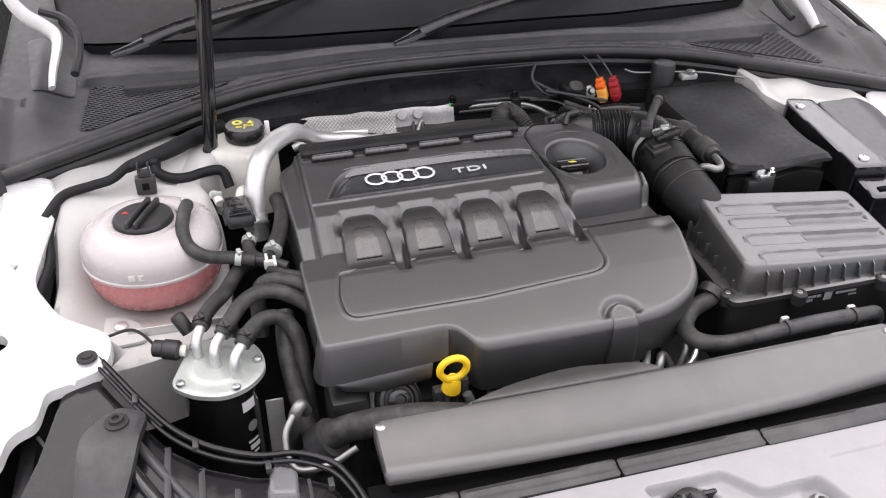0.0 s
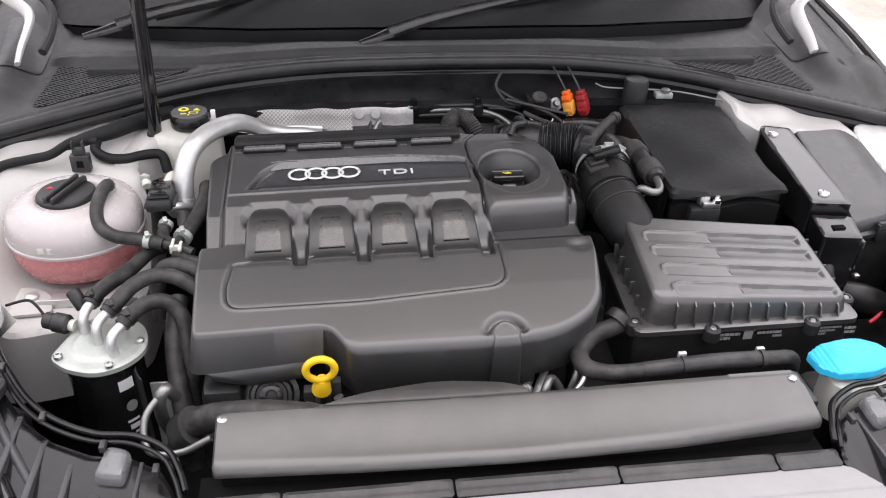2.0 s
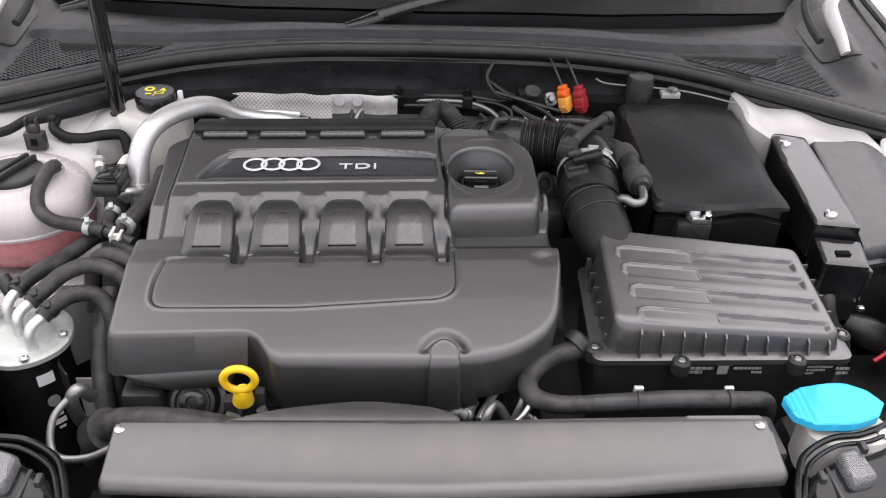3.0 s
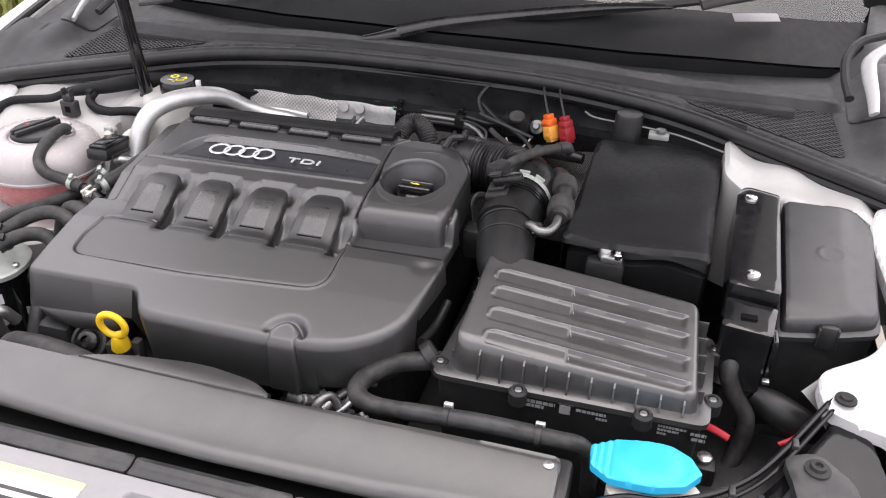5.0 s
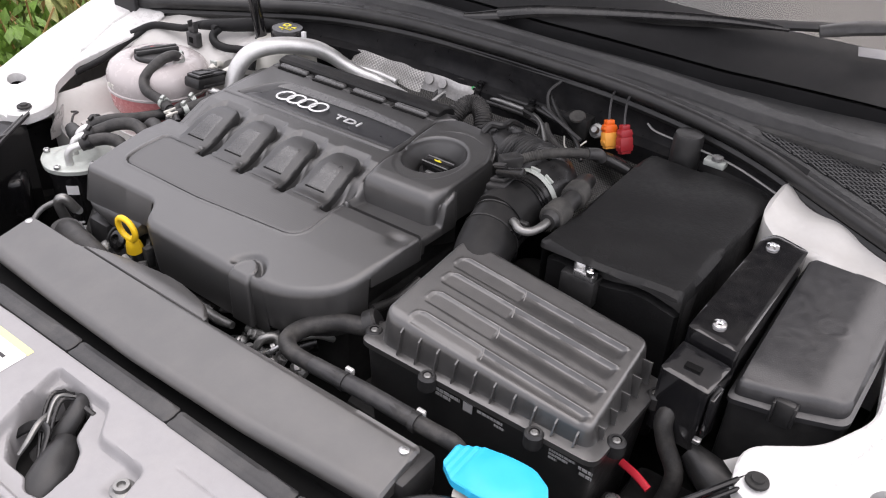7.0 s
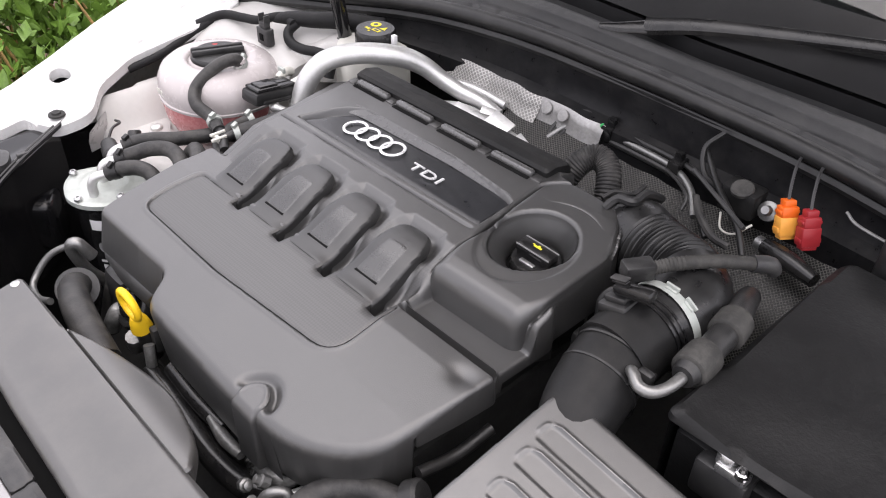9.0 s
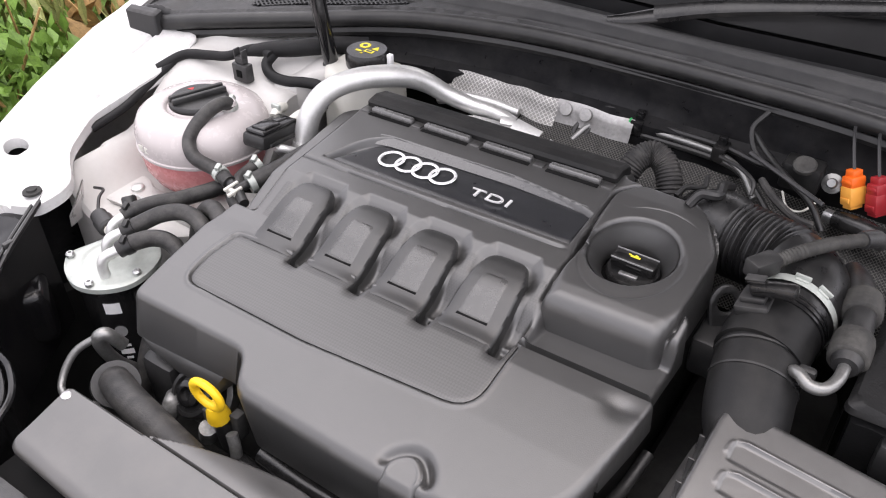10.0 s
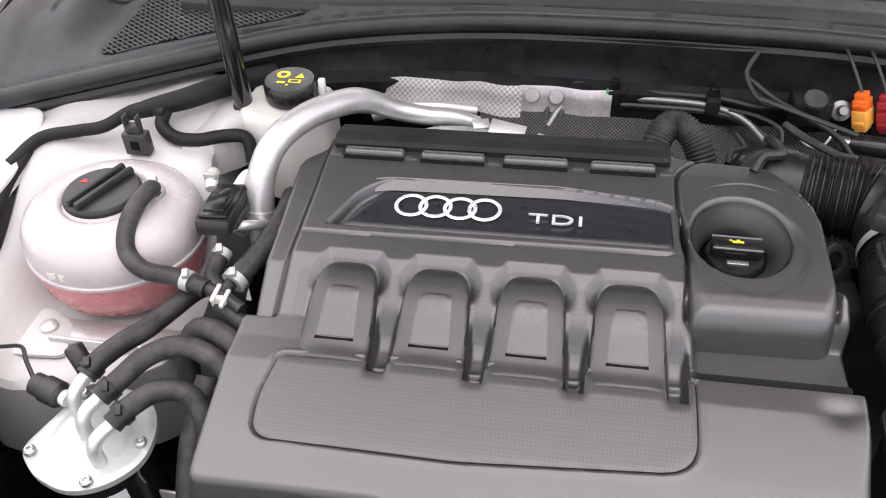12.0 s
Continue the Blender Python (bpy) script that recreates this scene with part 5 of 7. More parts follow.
def row_line(k):
    """One raised rib of the lid: a straight run with a rounded hook at its near end."""
    y, a = ROWS_Y[k], 0.671 + 0.003 * k
    return [(0.894 + 0.003 * k, y - 0.02 * 0.105), (a + 0.012, y - 0.02 * (a + 0.012 - 0.79)), (a + 0.004, y - 0.0005), (a + 0.001, y - 0.003), (a, y - 0.007), (a, y - 0.012)]


def line_distance(pts, x, y):
    best = np.full(np.shape(x), 1.0)
    for (ax, ay), (bx, by) in zip(pts[:-1], pts[1:]):
        t = np.clip(((x - ax) * (bx - ax) + (y - ay) * (by - ay)) / ((bx - ax) ** 2 + (by - ay) ** 2), 0, 1)
        best = np.minimum(best, np.hypot(x - ax - t * (bx - ax), y - ay - t * (by - ay)))
    return best


def lid_base(x, y):
    return 0.8255 + 0.175 * (y - 0.776) - 0.080 * (x - 0.675) - 0.005 * np.clip(1 - (y - 0.758) / 0.014, 0, 1) ** 2


def lid_z(x, y):
    z = lid_base(x, y)
    for k, yk in enumerate(ROWS_Y):
        w = yk - 0.02 * (x - 0.79) - y
        a, m = 0.673 + 0.003 * k, 0.763 + 0.003 * k
        z = z + 0.0011 * np.exp(-((line_distance(row_line(k), x, y) / 0.0014) ** 2))
        # a flat shallow panel first, then a ledge with a deeper field in front of it
        z = z - 0.0012 * ramp1(w, 0.001, 0.0025) * (1 - ramp1(w, 0.0195, 0.021)) * ramp1(x, a, a + 0.002) * (1 - ramp1(x, m - 0.001, m + 0.001))
        z = z - 0.0034 * ramp1(w, 0.0008, 0.003) * (1 - ramp1(w, 0.006, 0.025)) * ramp1(x, m - 0.001, m + 0.001) * (1 - ramp1(x, 0.888 + 0.003 * k, 0.896 + 0.003 * k))
    return z


part("lid", shell(rounded([(0.650, 0.757, 0.018), (0.914, 0.764, 0.010), (0.908, 0.903, 0.014), (0.655, 0.912, 0.02)], 0.015), lid_z, 0.783, step=0.0014, r=0.006, draft=0.004), BOXPLASTIC, abox, sharp=50)
# pale strips paint the thin highlight on the dusty crests
for k in range(4):
    crest = [(x, y, float(lid_z(np.array(x), np.array(y))) - 0.0001) for x, y in [Vector(p).lerp(Vector(q), t / 6) for p, q in zip(row_line(k)[:2], row_line(k)[1:3]) for t in range(6)]]
    part("rib_crest", Geo().tube(crest, 0.00055, 6, 1), EDGE_PALE, abox, "pale rib edge, dust and painted highlight")
for k in range(4):
    gx, gy = 0.763 + 0.003 * k, ROWS_Y[k]
    brace = [(gx + 0.0035 * q, gy - 0.012 * q, float(lid_z(np.array(gx + 0.0035 * q), np.array(gy - 0.012 * q)))) for q in (0, 0.25, 0.5, 0.75, 1)]
    part("rib_gusset", Geo().tube(brace, [0.0006, 0.0008, 0.0009, 0.0009, 0.0006], 6, 2), EDGE_PALE, abox)
for k in range(10):
    x = 0.681 + 0.0245 * k
    y = 0.7545 + 0.0265 * (x - 0.65)
    part("lid_rib", Geo().add([(x - 0.001, y - 0.008, 0.783), (x + 0.001, y - 0.008, 0.783), (x + 0.001, y + 0.004, 0.783), (x - 0.001, y + 0.004, 0.783),
                               (x - 0.001, y - 0.002, 0.812 - 0.08 * (x - 0.675)), (x + 0.001, y - 0.002, 0.812 - 0.08 * (x - 0.675)), (x + 0.001, y + 0.004, 0.816 - 0.08 * (x - 0.675)), (x - 0.001, y + 0.004, 0.816 - 0.08 * (x - 0.675))],
                              [(0, 3, 2, 1), (4, 5, 6, 7), (0, 1, 5, 4), (1, 2, 6, 5), (2, 3, 7, 6), (3, 0, 4, 7)]), BOXPLASTIC, abox, flat=True)
for k in range(5):
    y = 0.782 + 0.026 * k
    part("lid_rib", Geo().box(0.908, 0.921, y - 0.001, y + 0.001, 0.783, 0.799 + 0.004 * k, 0.0004), BOXPLASTIC, abox)
for k in range(6):
    y = 0.775 + 0.024 * k
    part("lid_rib", Geo().box(0.644, 0.652, y - 0.001, y + 0.001, 0.783, 0.795 + 0.004 * k, 0.0004), BOXPLASTIC, abox)
for x, y in ((0.728, 0.743), (0.862, 0.746), (0.634, 0.765), (0.932, 0.79), (0.934, 0.88)):
    boss = part("screw_boss", Geo().turn([(0.0105, -0.010), (0.0105, 0.005), (0.008, 0.008), (0.0055, 0.008), (0.005, 0.004), (0.0004, 0.004)], at(x, y, 0.777), 16), PLASTIC, abox)
    part("boss_screw", Geo().turn([(0.0045, 0), (0.0045, 0.005), (0.003, 0.0062), (0.0003, 0.0062)], at(x, y, 0.779), 12), PIPE, boss)
tm = at(0.78, 0.7475, 0.765, 90, 0, 0)
tagged(part("moulded_print", bars(tm, [(-0.043, 0.0005, 0.032, 0.0042), (-0.043, -0.0055, 0.02, 0.0042), (0.012, 0.001, 0.032, 0.0036), (0.034, -0.005, 0.012, 0.0032)], rng), GREY_INK, abox, "pale moulded part numbers"), kind="stuff")
part("moulded_square", Geo().box(-0.006, 0.006, -0.006, 0.006, 0, 0.0006, 0, m=tm).box(-0.009, 0.009, 0.0075, 0.0085, 0, 0.0006, 0, m=tm), GREY_INK, abox)
tagged(part("moulded_print", bars(at(0.885, 0.7505, 0.762, 90, 0, 0), [(-0.006, 0.004, 0.03, 0.003), (-0.006, -0.001, 0.022, 0.003), (-0.006, -0.006, 0.010, 0.003), (0.028, 0.001, 0.016, 0.004), (0.03, -0.006, 0.014, 0.004)], rng), GREY_INK, abox), kind="stuff")
# outlet snout of the lid
part("outlet_snout", Geo().tube([(0.680, 0.900, 0.816), (0.672, 0.920, 0.824), (0.665, 0.950, 0.834), (0.660, 0.985, 0.843)], [0.030, 0.035, 0.037, 0.037], 28), ROLL, abox)

intake = thing("intake_hose", (0.64, 1.05, 0.80), "black corrugated intake hose with steel clamp", "hose")
part("meter_body", Geo().tube([(0.660, 0.975, 0.842), (0.661, 1.00, 0.846), (0.664, 1.03, 0.850)], [0.0395, 0.0395, 0.0385], 30, 3), ROLL, intake, "black air mass meter body")
for c, rr in (((0.665, 0.950, 0.834), 0.0380), ((0.6615, 0.975, 0.8405), 0.0388)):
    part("meter_ring", Geo().tube([c, Vector(c) + Vector((-0.0003, 0.0021, 0.00055))], rr, 34, 1), PLASTIC, intake)
elbow = [(0.664, 1.025, 0.850), (0.668, 1.055, 0.852), (0.664, 1.085, 0.854), (0.645, 1.106, 0.855), (0.615, 1.116, 0.853), (0.585, 1.125, 0.850), (0.555, 1.142, 0.842), (0.53, 1.16, 0.82)]
line = spline(elbow, 44)
rad_ = []
for i in range(len(line)):
    q = i / (len(line) - 1)
    rad_.append(0.0375 + 0.0045 * math.exp(-(((q - 0.22) / 0.14) ** 2)) + (0.0018 * math.sin(q * 2 * math.pi * 42) if 0.42 < q < 0.69 else 0.0) + 0.0045 * math.exp(-(((q - 0.78) / 0.09) ** 2)) - 0.010 * ramp1(q, 0.84, 1.0))
part("corrugated_elbow", Geo().tube(line, rad_, 30, 1), ROLL_GLOSS, intake)
part("elbow_collar", Geo().tube([(0.556, 1.1415, 0.8425), (0.546, 1.148, 0.836)], 0.0385, 28, 2), PLASTIC_SHINY, intake)
band_a, band_b = Vector((0.6650, 1.034, 0.8504)), Vector((0.6664, 1.048, 0.8513))
part("hose_clamp", Geo().tube([band_a.lerp(band_b, 0.15), band_b.lerp(band_a, 0.2)], 0.0412, 34, 1, cap=False), ZINC, intake, "wide pale steel spring clamp")
for ax in (0.05, 0.62):
    em = aim((0.6656, 1.041, 0.8508), (ax, 0, 1))
    part("clamp_ear", Geo().box(-0.0035, 0.0035, -0.006, 0.006, 0.0395, 0.0425, 0.001, m=em).box(-0.0012, 0.0012, -0.007, 0.007, 0.042, 0.0460, 0.0006, m=em), ZINC, intake)
for k in range(3):
    part("neck_ridge", Geo().tube([(0.6635, 1.0155 + 0.0055 * k, 0.8480 + 0.0004 * k), (0.6636, 1.0180 + 0.0055 * k, 0.8483 + 0.0004 * k)], 0.0402, 34, 1), PLASTIC_SHINY, intake)
pm = aim((0.652, 1.004, 0.845), (-0.30, 0, 1))
part("sensor_base", Geo().box(-0.017, 0.015, -0.016, 0.014, 0.030, 0.0405, 0.003, m=pm).box(-0.013, 0.009, -0.012, 0.010, 0.040, 0.046, 0.002, m=pm), PLASTIC, intake)
part("sensor_plug", Geo().box(-0.007, 0.007, -0.004, 0.036, 0.046, 0.058, 0.004, m=pm).box(-0.004, 0.004, -0.006, 0.010, 0.057, 0.061, 0.0015, m=pm), PLASTIC_SHINY, intake)
part("plug_latch", Geo().box(-0.0045, 0.0045, -0.007, 0.010, 0.0612, 0.0630, 0.0008, m=pm), GREY_TRIM, intake, "grey plug latch")
flm = aim((0.690, 0.972, 0.848), (0.75, 0, 0.7))
part("meter_flange", Geo().bevel_prism(rounded([(-0.014, -0.010), (0.014, -0.010), (0.009, 0.012), (-0.009, 0.012)], 0.004), 0.004, 0.008, 0.001, m=flm), PLASTIC, intake)
# black disc on the surface paints the hole's shade
part("flange_hole", Geo().turn([(0.0032, 0.008), (0.0032, 0.0084), (0.0003, 0.0084)], flm, 12), CAVITY_SHADE, intake)
part("clamp_bolt_lug", Geo().box(0.692, 0.708, 0.962, 0.972, 0.848, 0.864, 0.004), PLASTIC, intake)

vent = thing("breather_pipe", (0.71, 1.0, 0.84), "thick rubber breather hose with bent steel pipe", "hose")
part("rubber_sleeve", Geo().tube([(0.700, 1.135, 0.850), (0.708, 1.105, 0.862), (0.717, 1.075, 0.868), (0.721, 1.05, 0.868), (0.724, 1.005, 0.866)], [0.011, 0.0125, 0.013, 0.013, 0.013], 16), PLASTIC, vent)
for a, b in (((0.7175, 1.076, 0.868), (0.7212, 1.050, 0.868)), ((0.7232, 1.020, 0.8668), (0.7245, 0.990, 0.866))):
    part("sleeve_collar", Geo().tube([a, Vector(a).lerp(Vector(b), 0.12), Vector(a).lerp(Vector(b), 0.88), b], [0.0150, 0.0172, 0.0172, 0.0150], 20, 3), DUSTY, vent, "dusty grey rubber collar")
part("collar_lip", Geo().tube([(0.7245, 0.991, 0.866), (0.7246, 0.982, 0.8657)], [0.0135, 0.0105], 18, 2), PLASTIC, vent)
part("bent_pipe", Geo().tube([(0.7246, 0.990, 0.866), (0.7235, 0.966, 0.8645), (0.717, 0.951, 0.8635), (0.706, 0.947, 0.8645), (0.696, 0.953, 0.8665), (0.690, 0.958, 0.862), (0.689, 0.959, 0.845)], 0.0054, 12), PIPE, vent, "bent bright steel pipe")
part("pipe_socket", Geo().turn([(0.0125, -0.045), (0.0125, 0.0), (0.0105, 0.0015), (0.0098, -0.002), (0.0098, -0.02)], aim((0.689, 0.959, 0.857), (0.05, 0.0, 1)), 20, cap=False), PLASTIC_SHINY, vent)
hose9 = thing("vacuum_hose", (0.67, 1.08, 0.86), "grey ribbed vacuum hose across the intake", "hose")
part("hose_run", Geo().tube(spline([(0.640, 1.042, 0.898), (0.655, 1.062, 0.902), (0.676, 1.092, 0.902), (0.700, 1.125, 0.896)], 16), [0.0062 + 0.0008 * (i % 2) for i in range(49)], 10, 1), DUSTY, hose9)
part("hose_tip", Geo().tube([(0.698, 1.122, 0.8965), (0.708, 1.137, 0.893), (0.712, 1.143, 0.884)], [0.0085, 0.0085, 0.007], 12), GREY_TRIM, hose9)
part("hose_plug", Geo().box(-0.009, 0.009, -0.016, 0.014, -0.008, 0.010, 0.003, m=at(0.634, 1.035, 0.896, 0, 0, -30)), PLASTIC, hose9)
eye = thing("lifting_eye", (0.603, 1.04, 0.80), "black cast lifting eye beside the cover", "lifting eye")
plate = shell(rounded([(-0.017, -0.03), (-0.017, 0.012, 0.012), (-0.006, 0.024, 0.012), (0.006, 0.024, 0.012), (0.017, 0.012, 0.012), (0.017, -0.03)], 0.004), lambda x, y: 0.006 + 0 * x, 0.0, step=0.0018, r=0.0015,
              holes=[[(0.0095 * math.cos(a), 0.006 + 0.0095 * math.sin(a)) for a in np.linspace(0, 2 * math.pi, 24, endpoint=False)]])
part("eye_plate", Geo().add(plate.v, plate.f, at(0.610, 1.045, 0.826, 62, 0, 38)), PLASTIC, eye)
part("eye_base", Geo().box(0.595, 0.635, 1.0, 1.045, 0.77, 0.815, 0.006), PLASTIC, eye)

# ---- battery, bracket, fuse box ----
bat = thing("car_battery", (0.83, 1.09, 0.62), "car battery under a black felt cover", "battery")
part("battery_case", Geo().box(0.746, 0.916, 0.968, 1.236, 0.64, 0.845, 0.006), PLASTIC, bat)


def felt_z(x, y):
    z = 0.862 + 0.010 * ramp1(y, 0.95, 1.2) - 0.004 * np.sin((x - 0.742) / 0.178 * math.pi) * (1 - ramp1(y, 0.95, 1.05))
    return z + 0.003 * ramp1(0.97 - y, 0, 0.03) - 0.0035 * ramp1(x, 0.895, 0.92) + 0.0012 * np.sin(x * 41 + y * 23) + 0.001 * np.sin(y * 57 - x * 31)


part("felt_cover", shell(rounded([(0.735, 0.947, 0.008), (0.83, 0.951), (0.914, 0.950, 0.008), (0.924, 1.238, 0.015), (0.744, 1.233, 0.015)], 0.01), felt_z, lambda x, y: 0.853 if y < 0.962 else 0.73, step=0.005, r=0.006, draft=0.001), FELT, bat, "black felt insulation cover")
part("cover_front", shell(rounded([(0.742, 0.958), (0.914, 0.958), (0.914, 0.975), (0.742, 0.975)], 0.004), lambda x, y: 0.835 + 0.004 * np.sin(x * 60), 0.64, step=0.006, r=0.004), FELT, bat)
term = part("terminal_clamp", Geo().turn([(0.009, 0), (0.009, 0.012), (0.0075, 0.014), (0.0005, 0.014)], at(0.79, 0.957, 0.838), 16).box(0.785, 0.812, 0.945, 0.958, 0.834, 0.844, 0.002), STEEL, bat, "bare steel terminal clamp")
part("terminal_bolt", Geo().turn([(0.0055, 0), (0.0055, 0.006), (0.004, 0.007), (0.003, 0.011), (0.0003, 0.011)], at(0.806, 0.949, 0.842), 8), CHROME, term)
part("terminal_boot", Geo().box(0.768, 0.815, 0.945, 0.975, 0.795, 0.835, 0.005), PLASTIC, bat)
pipe = thing("vent_cylinder", (0.783, 1.265, 0.80), "black rubber cylinder behind the battery", "rubber pipe")
part("cylinder", Geo().turn([(0.021, 0), (0.021, 0.095), (0.019, 0.100), (0.012, 0.101), (0.0005, 0.101)], at(0.783, 1.262, 0.805), 24), RUBBER, pipe)

brk = thing("control_unit_bracket", (0.962, 1.0, 0.70), "gloss black metal bracket with two screws", "bracket")
part("top_plate", shell(rounded([(0.936, 0.925, 0.003), (0.994, 0.918, 0.003), (0.998, 1.128, 0.004), (0.955, 1.14, 0.01), (0.944, 1.12, 0.006)], 0.003), lambda x, y: 0.8505 + 0.10 * (y - 0.92), 0.80, step=0.004, r=0.0015), BLACK_PAINT, brk)
part("front_step", shell(rounded([(0.933, 0.872, 0.002), (0.988, 0.866, 0.002), (0.994, 0.912, 0.002), (0.937, 0.920, 0.002)], 0.002), lambda x, y: 0.827 + 0.16 * (y - 0.87), 0.742, step=0.004, r=0.0015), BLACK_PAINT, brk)
# black box on the plate paints the shaded slot
part("step_slot", Geo().box(0.953, 0.971, 0.884, 0.893, 0.829, 0.8322, 0.0005), CAVITY_SHADE, brk)
part("side_tab", Geo().box(0.990, 0.9965, 0.868, 0.895, 0.765, 0.818, 0.002), BLACK_PAINT, brk)
part("bright_clip", Geo().box(0.988, 0.996, 0.856, 0.864, 0.764, 0.769, 0.001), STEEL, brk)
for x, y, z in ((0.961, 1.108, 0.8695), (0.963, 0.944, 0.853)):
    part("bracket_screw", Geo().turn([(0.008, 0), (0.0075, 0.0025), (0.004, 0.0035), (0.0035, 0.0015), (0.0003, 0.0015)], at(x, y, z, 5, 0, 0), 18), CHROME, brk, "bright domed screw")

fuse = thing("fuse_box", (1.055, 1.02, 0.68), "black plastic fuse box with clipped lid", "fuse box")


def fuse_z(x, y):
    return 0.824 + 0.205 * (y - 0.91) + 0.0 * x - 0.006 * ramp1(x, 1.07, 1.112) - 0.004 * ramp1(-y, -0.945, -0.915) + 0.0008 * np.exp(-(((np.hypot((x - 1.06) / 1.3, y - 1.03) - 0.012) / 0.0012) ** 2))


part("fuse_lid", shell(rounded([(1.002, 0.910, 0.008), (1.055, 0.921), (1.110, 0.940, 0.012), (1.114, 1.10, 0.015), (1.10, 1.128, 0.015), (1.003, 1.124, 0.008)], 0.01), fuse_z, lambda x, y: 0.80 + 0.205 * (y - 0.91), step=0.003, r=0.005), FUSE, fuse)
part("lid_lip", shell(rounded([(0.998, 0.904, 0.008), (1.055, 0.915), (1.114, 0.934, 0.012), (1.118, 1.10, 0.015), (1.10, 1.132, 0.015), (0.999, 1.128, 0.008)], 0.01), lambda x, y: 0.803 + 0.205 * (y - 0.91), lambda x, y: 0.795 + 0.205 * (y - 0.91), step=0.004, r=0.002), FUSE, fuse)
part("fuse_base", shell(rounded([(1.000, 0.908), (1.055, 0.919), (1.110, 0.938), (1.112, 1.12), (1.002, 1.12)], 0.008), lambda x, y: 0.797 + 0.205 * (y - 0.91), 0.66, step=0.006, r=0.002), PLASTIC, fuse)
part("lid_catch", Geo().box(1.044, 1.064, 0.9125, 0.922, 0.786, 0.818, 0.0025).box(1.042, 1.045, 0.909, 0.921, 0.79, 0.816, 0.001).box(1.063, 1.066, 0.912, 0.925, 0.79, 0.816, 0.001), PLASTIC, fuse)

# ---- washer filler ----
wash = thing("washer_filler", (0.868, 0.672, 0.70), "bright blue washer bottle cap on a white neck", "washer cap")
cap_line = rounded([(0.818, 0.650, 0.003), (0.815, 0.675, 0.003), (0.838, 0.690, 0.004), (0.892, 0.698, 0.006), (0.912, 0.688, 0.003), (0.923, 0.670, 0.002), (0.908, 0.650, 0.003), (0.880, 0.639, 0.008), (0.838, 0.637, 0.006)], 0.005)
capm = lambda x, y: 0.793 + 0.003 * np.exp(-(((np.hypot(x - 0.872, y - 0.671)) / 0.028) ** 6)) - 0.05 * (x - 0.868) * 0.6 - 0.0016 * (0.5 + 0.5 * np.sin((x - 0.82) * 900)) * (1 - ramp1(x, 0.838, 0.842)) + 0.1 * (y - 0.67) * 0.3
part("blue_cap", shell(cap_line, capm, lambda x, y: 0.782 - 0.03 * (x - 0.868), step=0.0016, r=0.0014), BLUE, wash)
part("cap_skirt", Geo().turn([(0.026, 0.0), (0.027, 0.008), (0.026, 0.0125), (0.0005, 0.0125)], at(0.872, 0.670, 0.773), 30), BLUE, wash)
neck = part("filler_neck", shell(rounded([(0.834, 0.642), (0.85, 0.626), (0.910, 0.630), (0.930, 0.644, 0.012), (0.924, 0.672), (0.88, 0.69), (0.84, 0.68)], 0.012), lambda x, y: 0.774 - 0.03 * (x - 0.87), 0.72, step=0.004, r=0.003), RESERVOIR, wash, "white plastic filler neck")
part("neck_bolt", Geo().turn([(0.008, -0.002), (0.008, 0.002), (0.005, 0.004), (0.0004, 0.004)], at(0.916, 0.643, 0.7728), 14), STEEL, neck)
part("washer_bottle", Geo().box(0.84, 0.92, 0.655, 0.72, 0.55, 0.73, 0.015), PLASTIC, wash)

# ---- right front hose ----
rh = thing("coolant_hose", (0.68, 0.70, 0.74), "thick black coolant hose clipped along the duct", "hose")
RH = [(0.640, 0.790, 0.765), (0.612, 0.772, 0.772), (0.578, 0.757, 0.770), (0.556, 0.732, 0.766), (0.556, 0.703, 0.768), (0.580, 0.685, 0.773), (0.620, 0.681, 0.778), (0.70, 0.679, 0.786), (0.775, 0.681, 0.784), (0.806, 0.688, 0.775), (0.816, 0.695, 0.745), (0.818, 0.70, 0.70)]
part("hose_run", Geo().tube(RH, [0.011, 0.0115, 0.0115, 0.0115, 0.011, 0.010, 0.0092, 0.009, 0.009, 0.009, 0.009, 0.009], 14), HOSE, rh)
part("hose_sheath", Geo().tube([(0.618, 0.6812, 0.7775), (0.66, 0.680, 0.782), (0.70, 0.679, 0.786), (0.755, 0.6805, 0.785)], 0.0098, 14), GREY_TRIM, rh)
part("hose_end", Geo().turn([(0.017, -0.006), (0.017, 0.006), (0.014, 0.009), (0.0005, 0.009)], aim((0.618, 0.780, 0.776), (0.7, 0.5, 0.5)), 16), PLASTIC, rh)
for x in (0.665, 0.762):
    clip = part("hose_clip", Geo().tube([(x - 0.003, 0.6795, 0.783 if x < 0.7 else 0.785), (x + 0.003, 0.6795, 0.783 if x < 0.7 else 0.785)], 0.0112, 14, 1), PLASTIC, rh)
    part("clip_tab", Geo().box(x - 0.005, x + 0.005, 0.686, 0.691, 0.786, 0.795, 0.001), ALU, clip, "pale clip tab")

# cables in the front right corner
cb = thing("battery_cable", (0.965, 0.85, 0.60), "taped black battery cable", "cable")
part("cable_run", Geo().tube([(0.958, 0.885, 0.78), (0.952, 0.868, 0.765), (0.962, 0.862, 0.74), (0.982, 0.852, 0.71), (0.975, 0.835, 0.66), (0.94, 0.80, 0.62)], 0.0105, 12), HOSE, cb)
rs = thing("red_cable_strap", (0.955, 0.838, 0.68), "short red cable strap", "cable")
part("strap", Geo().tube([(0.925, 0.845, 0.70), (0.945, 0.838, 0.701), (0.965, 0.830, 0.698)], 0.0045, 8, squash=0.6), RED, rs)
part("strap_tail", Geo().tube([(1.02, 0.835, 0.70), (1.035, 0.84, 0.71), (1.045, 0.85, 0.722)], 0.003, 8), RED, rs)
